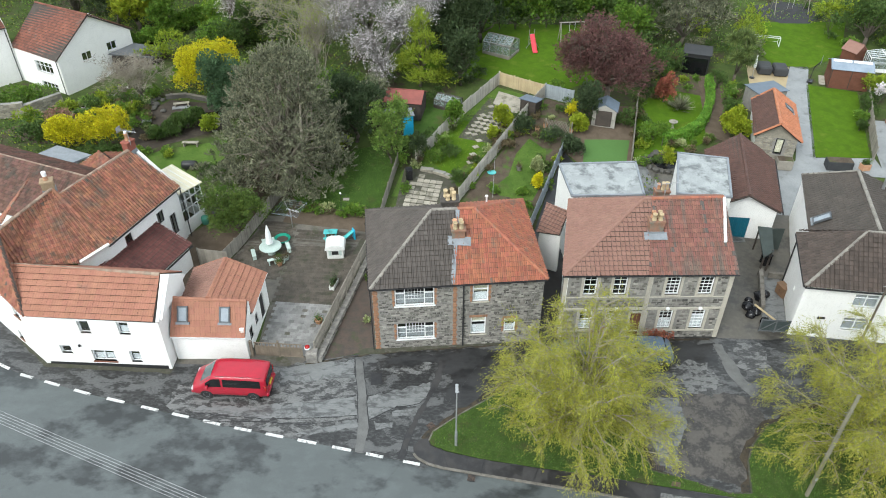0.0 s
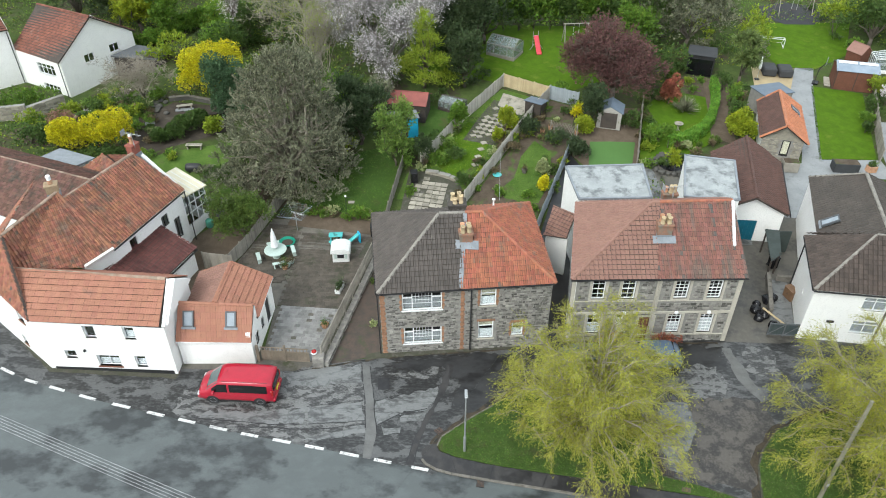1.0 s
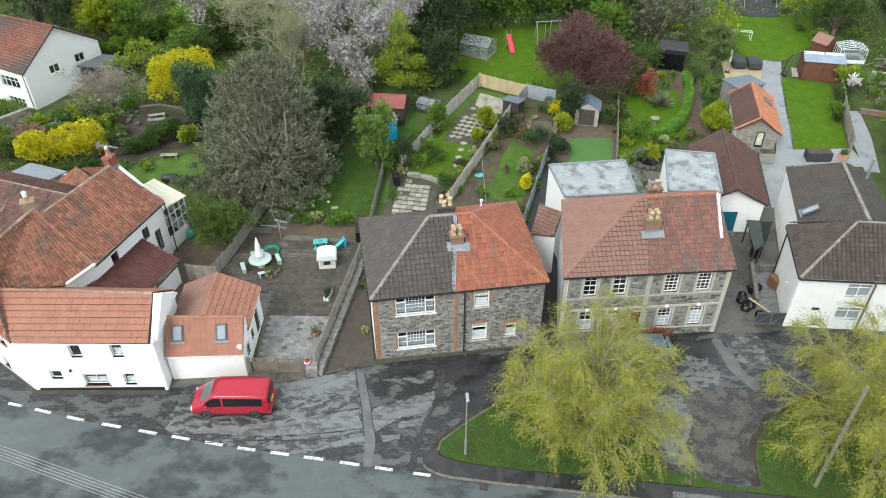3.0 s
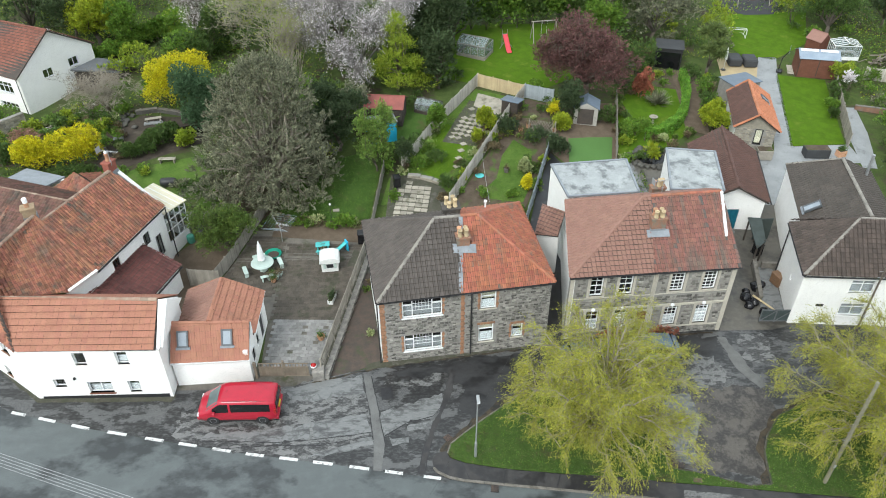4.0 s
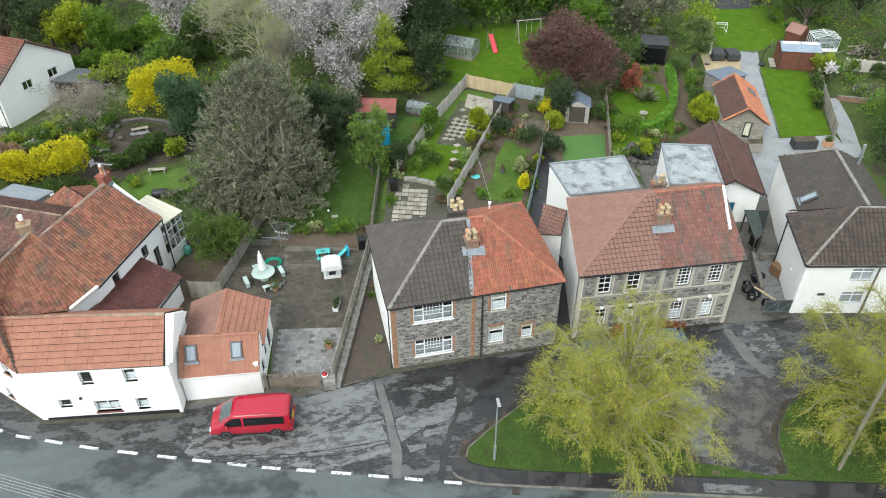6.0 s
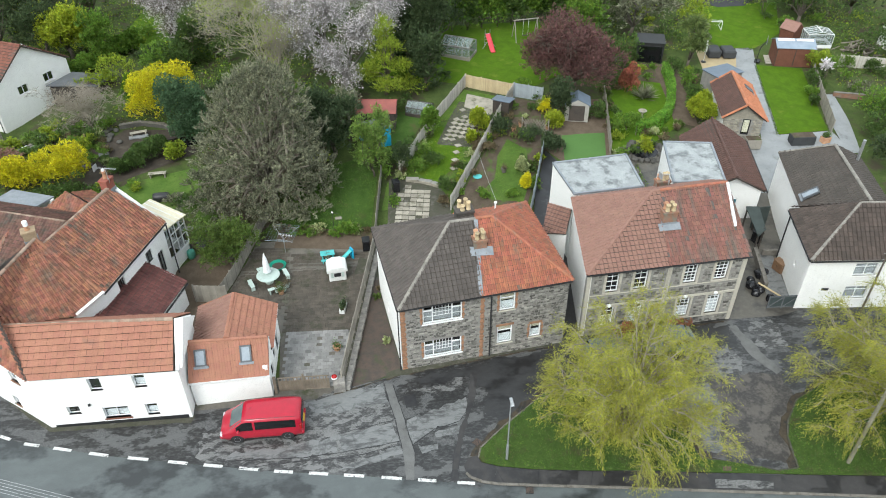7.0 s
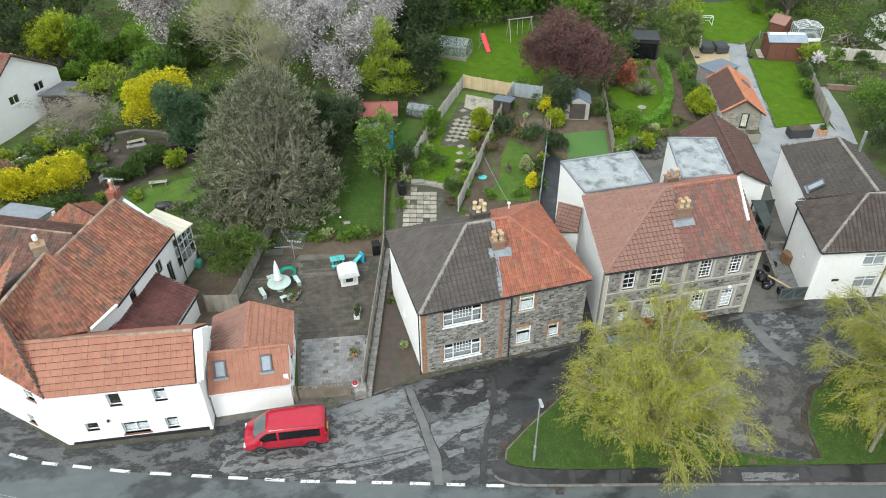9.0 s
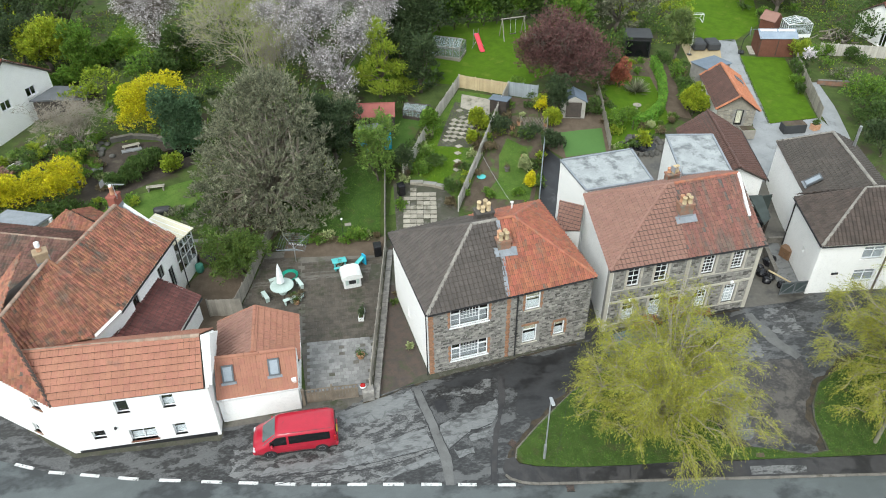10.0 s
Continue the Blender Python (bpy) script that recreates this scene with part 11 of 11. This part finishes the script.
# plants along the garden fences and paths
for i, (pa, pb, n) in enumerate([((6.0, 59.6), (9.6, 65.6), 12), ((7.4, 51.2), (10.6, 58.4), 6), ((2.0, 53.4), (4.4, 57.4), 3), ((-2.9, 56.2), (0.9, 62.6), 9), ((1.6, 54.0), (6.6, 63.0), 11), ((17.6, 59.0), (19.4, 65.8), 10), ((20.0, 59.4), (25.6, 61.2), 8), ((27.9, 62.5), (30.3, 71.5), 14), ((19.6, 67.4), (25.8, 72.2), 10), ((10.4, 63.2), (13.6, 66.0), 6), ((16.8, 56.6), (22.6, 58.8), 9), ((-12.6, 51.2), (-6.0, 50.3), 8), ((-29.6, 58.4), (-24.2, 58.6), 5), ((-33.0, 70.5), (-38.6, 67.4), 16), ((-32.0, 67.8), (-37.6, 64.0), 14), ((-31.6, 66.4), (-30.4, 62.0), 8), ((-28.8, 66.6), (-27.4, 60.6), 8), ((-4.95, 37.6), (-5.6, 45.6), 4)]):
    for q in range(n):
        f = (q + rngb.random()) / n
        s = rngb.uniform(0.3, 0.75) * (0.5 if i == 17 else 1.0)
        low_plant(pa[0] + (pb[0] - pa[0]) * f + rngb.normal() * 0.3, pa[1] + (pb[1] - pa[1]) * f + rngb.normal() * 0.3, s, s * rngb.uniform(0.7, 1.4), ((green1, lime1, young1, variegated) if i in (13, 14) else (green1, green2, shrub1, lime1, brownleaf, variegated))[int(rngb.integers(0, 4 if i in (13, 14) else 6))], int(330 * s + 100), 4000 + 40 * i + q)
BEDS = [((-40, -28), (60.5, 68), 44, (green1, green2, lime1)), ((-21.5, -14), (55.5, 62), 10, (green2, olive1, dark1)), ((-13, -7), (58.5, 68), 16, (green2, olive1, lime1)), ((-3.6, 0.8), (56, 60.5), 9, (green1, green2, young1)), ((6, 10), (60, 64), 4, (green2, brownleaf, green1)), ((11.5, 18.5), (61.5, 69), 7, (green2, green1, brownleaf)), ((19, 27), (68, 76), 12, (green2, green1, brownleaf)), ((-34, -18), (72, 90), 34, (green2, dark1, lime1, green1)), ((-6, 4), (66, 74), 10, (green2, dark1)), ((45, 53), (57, 68), 14, (green2, green1, olive1)), ((27.5, 36), (76, 90), 14, (green2, lime1, olive1)), ((-60, -44), (55, 66), 10, (green2, green1)), ((44, 60), (72, 92), 20, (green2, green1, dark1, lime1))]
k = 0
for (x0, x1), (y0, y1), n, mts in BEDS:
    for i in range(n):
        x, y = rngb.uniform(x0, x1), rngb.uniform(y0, y1)
        s = rngb.uniform(0.5, 1.25)
        mt = mts[i % len(mts)]
        low_plant(x, y, s, s * rngb.uniform(0.7, 1.5), mt, int(330 * s * s + 140), 1000 + k)
        k += 1


def rough_growth():
    """Long grass, weeds and ground cover over the unmown parts."""
    rng = np.random.default_rng(123)
    par = thing("ground_cover", label="long grass and weeds over unmown ground", category="ground cover", kind="stuff")
    open_lawn = [(-13.5, 12.5, 48, 70.5), (11, 29, 56, 72), (28, 45, 50, 76), (-9, 17.5, 70.5, 85), (-13, -4.5, 50, 59.5), (-27.5, -17, 53, 61), (12, 17.5, 57, 61), (17.5, 26, 58.5, 70), (33.5, 43, 59, 72), (34, 49, 75, 87), (29, 40, 54, 76), (-31, -20, 59.5, 67.5), (5, 9, 63.5, 69)]
    for i, (mt, n) in enumerate(((green2, 20000), (green1, 22000), (lime1, 12000), (olive1, 4000), (brownleaf, 4000))):
        x, y = rng.uniform(-62, 62, n * 3), rng.uniform(50.5, 100, n * 3)
        f = np.array([noise.noise(Vector((a * 0.16 + i * 7, b * 0.16, 0))) + 0.5 * noise.noise(Vector((a * 0.6, b * 0.6, i))) for a, b in zip(x, y)])
        ok = f > -0.05
        for x0, x1, y0, y1 in open_lawn:
            ok &= ~((x > x0) & (x < x1) & (y > y0) & (y < y1))
        ok &= ~((x > 7) & (x < 25) & (y < 53)) & ~((x > 19) & (x < 36) & (y < 68)) & ~((x < -20) & (y < 57)) & ~((x < -29) & (y > 69) & (y < 84) & (x > -56) & (y > 62 - x * 0.2))
        x, y, f = x[ok][:n], y[ok][:n], f[ok][:n]
        h = 0.06 + 0.35 * np.clip(f, 0, 1) * rng.random(len(x))
        pts = np.stack([x, y, np.array([gz(a, b) for a, b in zip(x, y)]) + h], axis=1)
        leaf_mesh("growth", pts, 0.14 + 0.2 * rng.random(len(x)), mt, par, rng, 0.45)


rough_growth()


def lawn_blades(name, sets, seed, label, lift):
    """Short uneven grass standing on a mown lawn."""
    rng = np.random.default_rng(seed)
    par = thing(name, label=label, category="grass", kind="stuff")
    for poly, mt, n in sets:
        P = np.array(poly)
        x, y = rng.uniform(P[:, 0].min(), P[:, 0].max(), 4 * n), rng.uniform(P[:, 1].min(), P[:, 1].max(), 4 * n)
        ok = np.zeros(len(x), bool)
        for (x0, y0), (x1, y1) in zip(poly, poly[1:] + poly[:1]):
            if y0 != y1:
                ok ^= ((y0 > y) != (y1 > y)) & (x < (x1 - x0) * (y - y0) / (y1 - y0) + x0)
        x, y = x[ok][:n], y[ok][:n]
        pts = np.stack([x, y, np.array([gz(a, b) for a, b in zip(x, y)]) + lift + 0.03], axis=1)
        up = np.tile(np.array([[0, 0, 0.4]]), (len(x), 1))
        leaf_mesh("blades", pts, 0.05 + 0.06 * rng.random(len(x)), mt, par, rng, 0.3, axis=up)


VERGE = [p for p in GRASS1 if p[0] < 31]
lawn_blades("verge_grass", [(VERGE, green1, 11000), (VERGE, green2, 40000), (VERGE, brownleaf, 3000)], 8, "short mown grass of the verge", 0.12)
BACK = [(-12.9, 50.9), (-5.6, 50.0), (-4.4, 56.8), (-6.0, 59.5), (-12.3, 57.0)]
lawn_blades("lawn_grass", [(BACK, green2, 12000), (BACK, green1, 9000)], 9, "short grass of the lawn behind the yard", 0.03)


def barrel(x, y, r, h, material, label, name="barrel", lying=False):
    t = thing(name, (x, y, gz(x, y) + (r if lying else 0)), label, "barrel")
    b = part("body", lathe([(r * 0.85, 0), (r, h * 0.1), (r * 1.06, h * 0.5), (r, h * 0.9), (r * 0.8, h), (r * 0.3, h * 1.04)], 14), material, t, smooth=True)
    if lying:
        b.matrix_basis = pose(-h / 2, 0, 0, 0, 90, 0)
        for s in (-0.3, 0.3):
            part("stand", box(s - 0.04, -r, -r, s + 0.04, r, -r * 0.6), darkwood_mat, t)
    return t


barrel(-22.5, 56.7, 0.38, 1.3, black_mat, "black plastic compost tumbler on the lawn", "compost_tumbler", True)
barrel(-19.5, 49.6, 0.3, 0.7, plain("teal_plastic", (0.08, 0.32, 0.24), 0.5), "green plastic tub by the conservatory", "tub")


def black_bench(x, y, turn):
    t = thing("bench", (x, y, gz(x, y)), "black slatted bench beside the conservatory", "bench", turn=turn)
    for k in range(4):
        part("slat", box(-0.85, -0.26 + k * 0.14, 0.42, 0.85, -0.15 + k * 0.14, 0.46), black_mat, t)
    for k in range(3):
        part("back_slat", box(-0.85, 0.3, 0.6 + k * 0.16, 0.85, 0.34, 0.7 + k * 0.16), black_mat, t)
    for s in (-0.78, 0.78):
        part("leg", box(s - 0.04, -0.26, 0, s + 0.04, -0.18, 0.62), black_mat, t)
        part("back_post", box(s - 0.04, 0.27, 0, s + 0.04, 0.35, 1.05), black_mat, t)
        part("arm", box(s - 0.05, -0.28, 0.62, s + 0.05, 0.32, 0.66), black_mat, t)


black_bench(-18.9, 50.6, -62)


def trellis(p, q, h):
    t = thing("trellis", label="grey wooden lattice trellis across the garden", category="trellis")
    m, L = frame_at(p, q)
    z = gz(*p)
    for u in (0.0, L):
        part("post", box(u - 0.04, -0.04, z - 0.1, u + 0.04, 0.04, z + h + 0.1, m), fence_mat, t)
    n = 9
    for k in range(n):
        x = (k + 0.5) * L / n
        part("lath", tube([m @ Vector((max(0, x - 0.5), 0.0, z + 0.1)), m @ Vector((min(L, x + 0.5), 0.0, z + h))], 0.018, 4), fence_mat, t)
        part("lath", tube([m @ Vector((min(L, x + 0.5), 0.02, z + 0.1)), m @ Vector((max(0, x - 0.5), 0.02, z + h))], 0.018, 4), fence_mat, t)


trellis((9.5, 61.4), (11.8, 60.6), 1.5)
p = thing("saucer_lid", (4.3, 55.9, gz(4.3, 55.9) + 0.03), "turquoise plastic lid lying on soil", "lid")
part("disc", lathe([(0.36, 0), (0.4, 0.06), (0.34, 0.08), (0.05, 0.09)], 16), MATS["turquoise_plastic"], p)
GARDEN = [(-2.2, 57.4), (4.6, 68.0), (8.0, 65.6), (1.6, 54.4), (0.6, 55.8), (-1.6, 56.6)]
lawn_blades("garden_grass", [(GARDEN, green1, 6000), (GARDEN, lime1, 3500), (GARDEN, green2, 2500)], 11, "uneven bright grass of the narrow garden", 0.03)
STRIP = [(4.8, 53.0), (7.6, 52.4), (8.8, 55.0), (9.4, 58.9), (8.0, 60.6), (6.6, 58.4), (5.8, 55.6), (4.4, 54.0)]
lawn_blades("garden_grass", [(STRIP, green1, 2200), (STRIP, green2, 2000)], 12, "uneven grass strip in the back garden", 0.04)
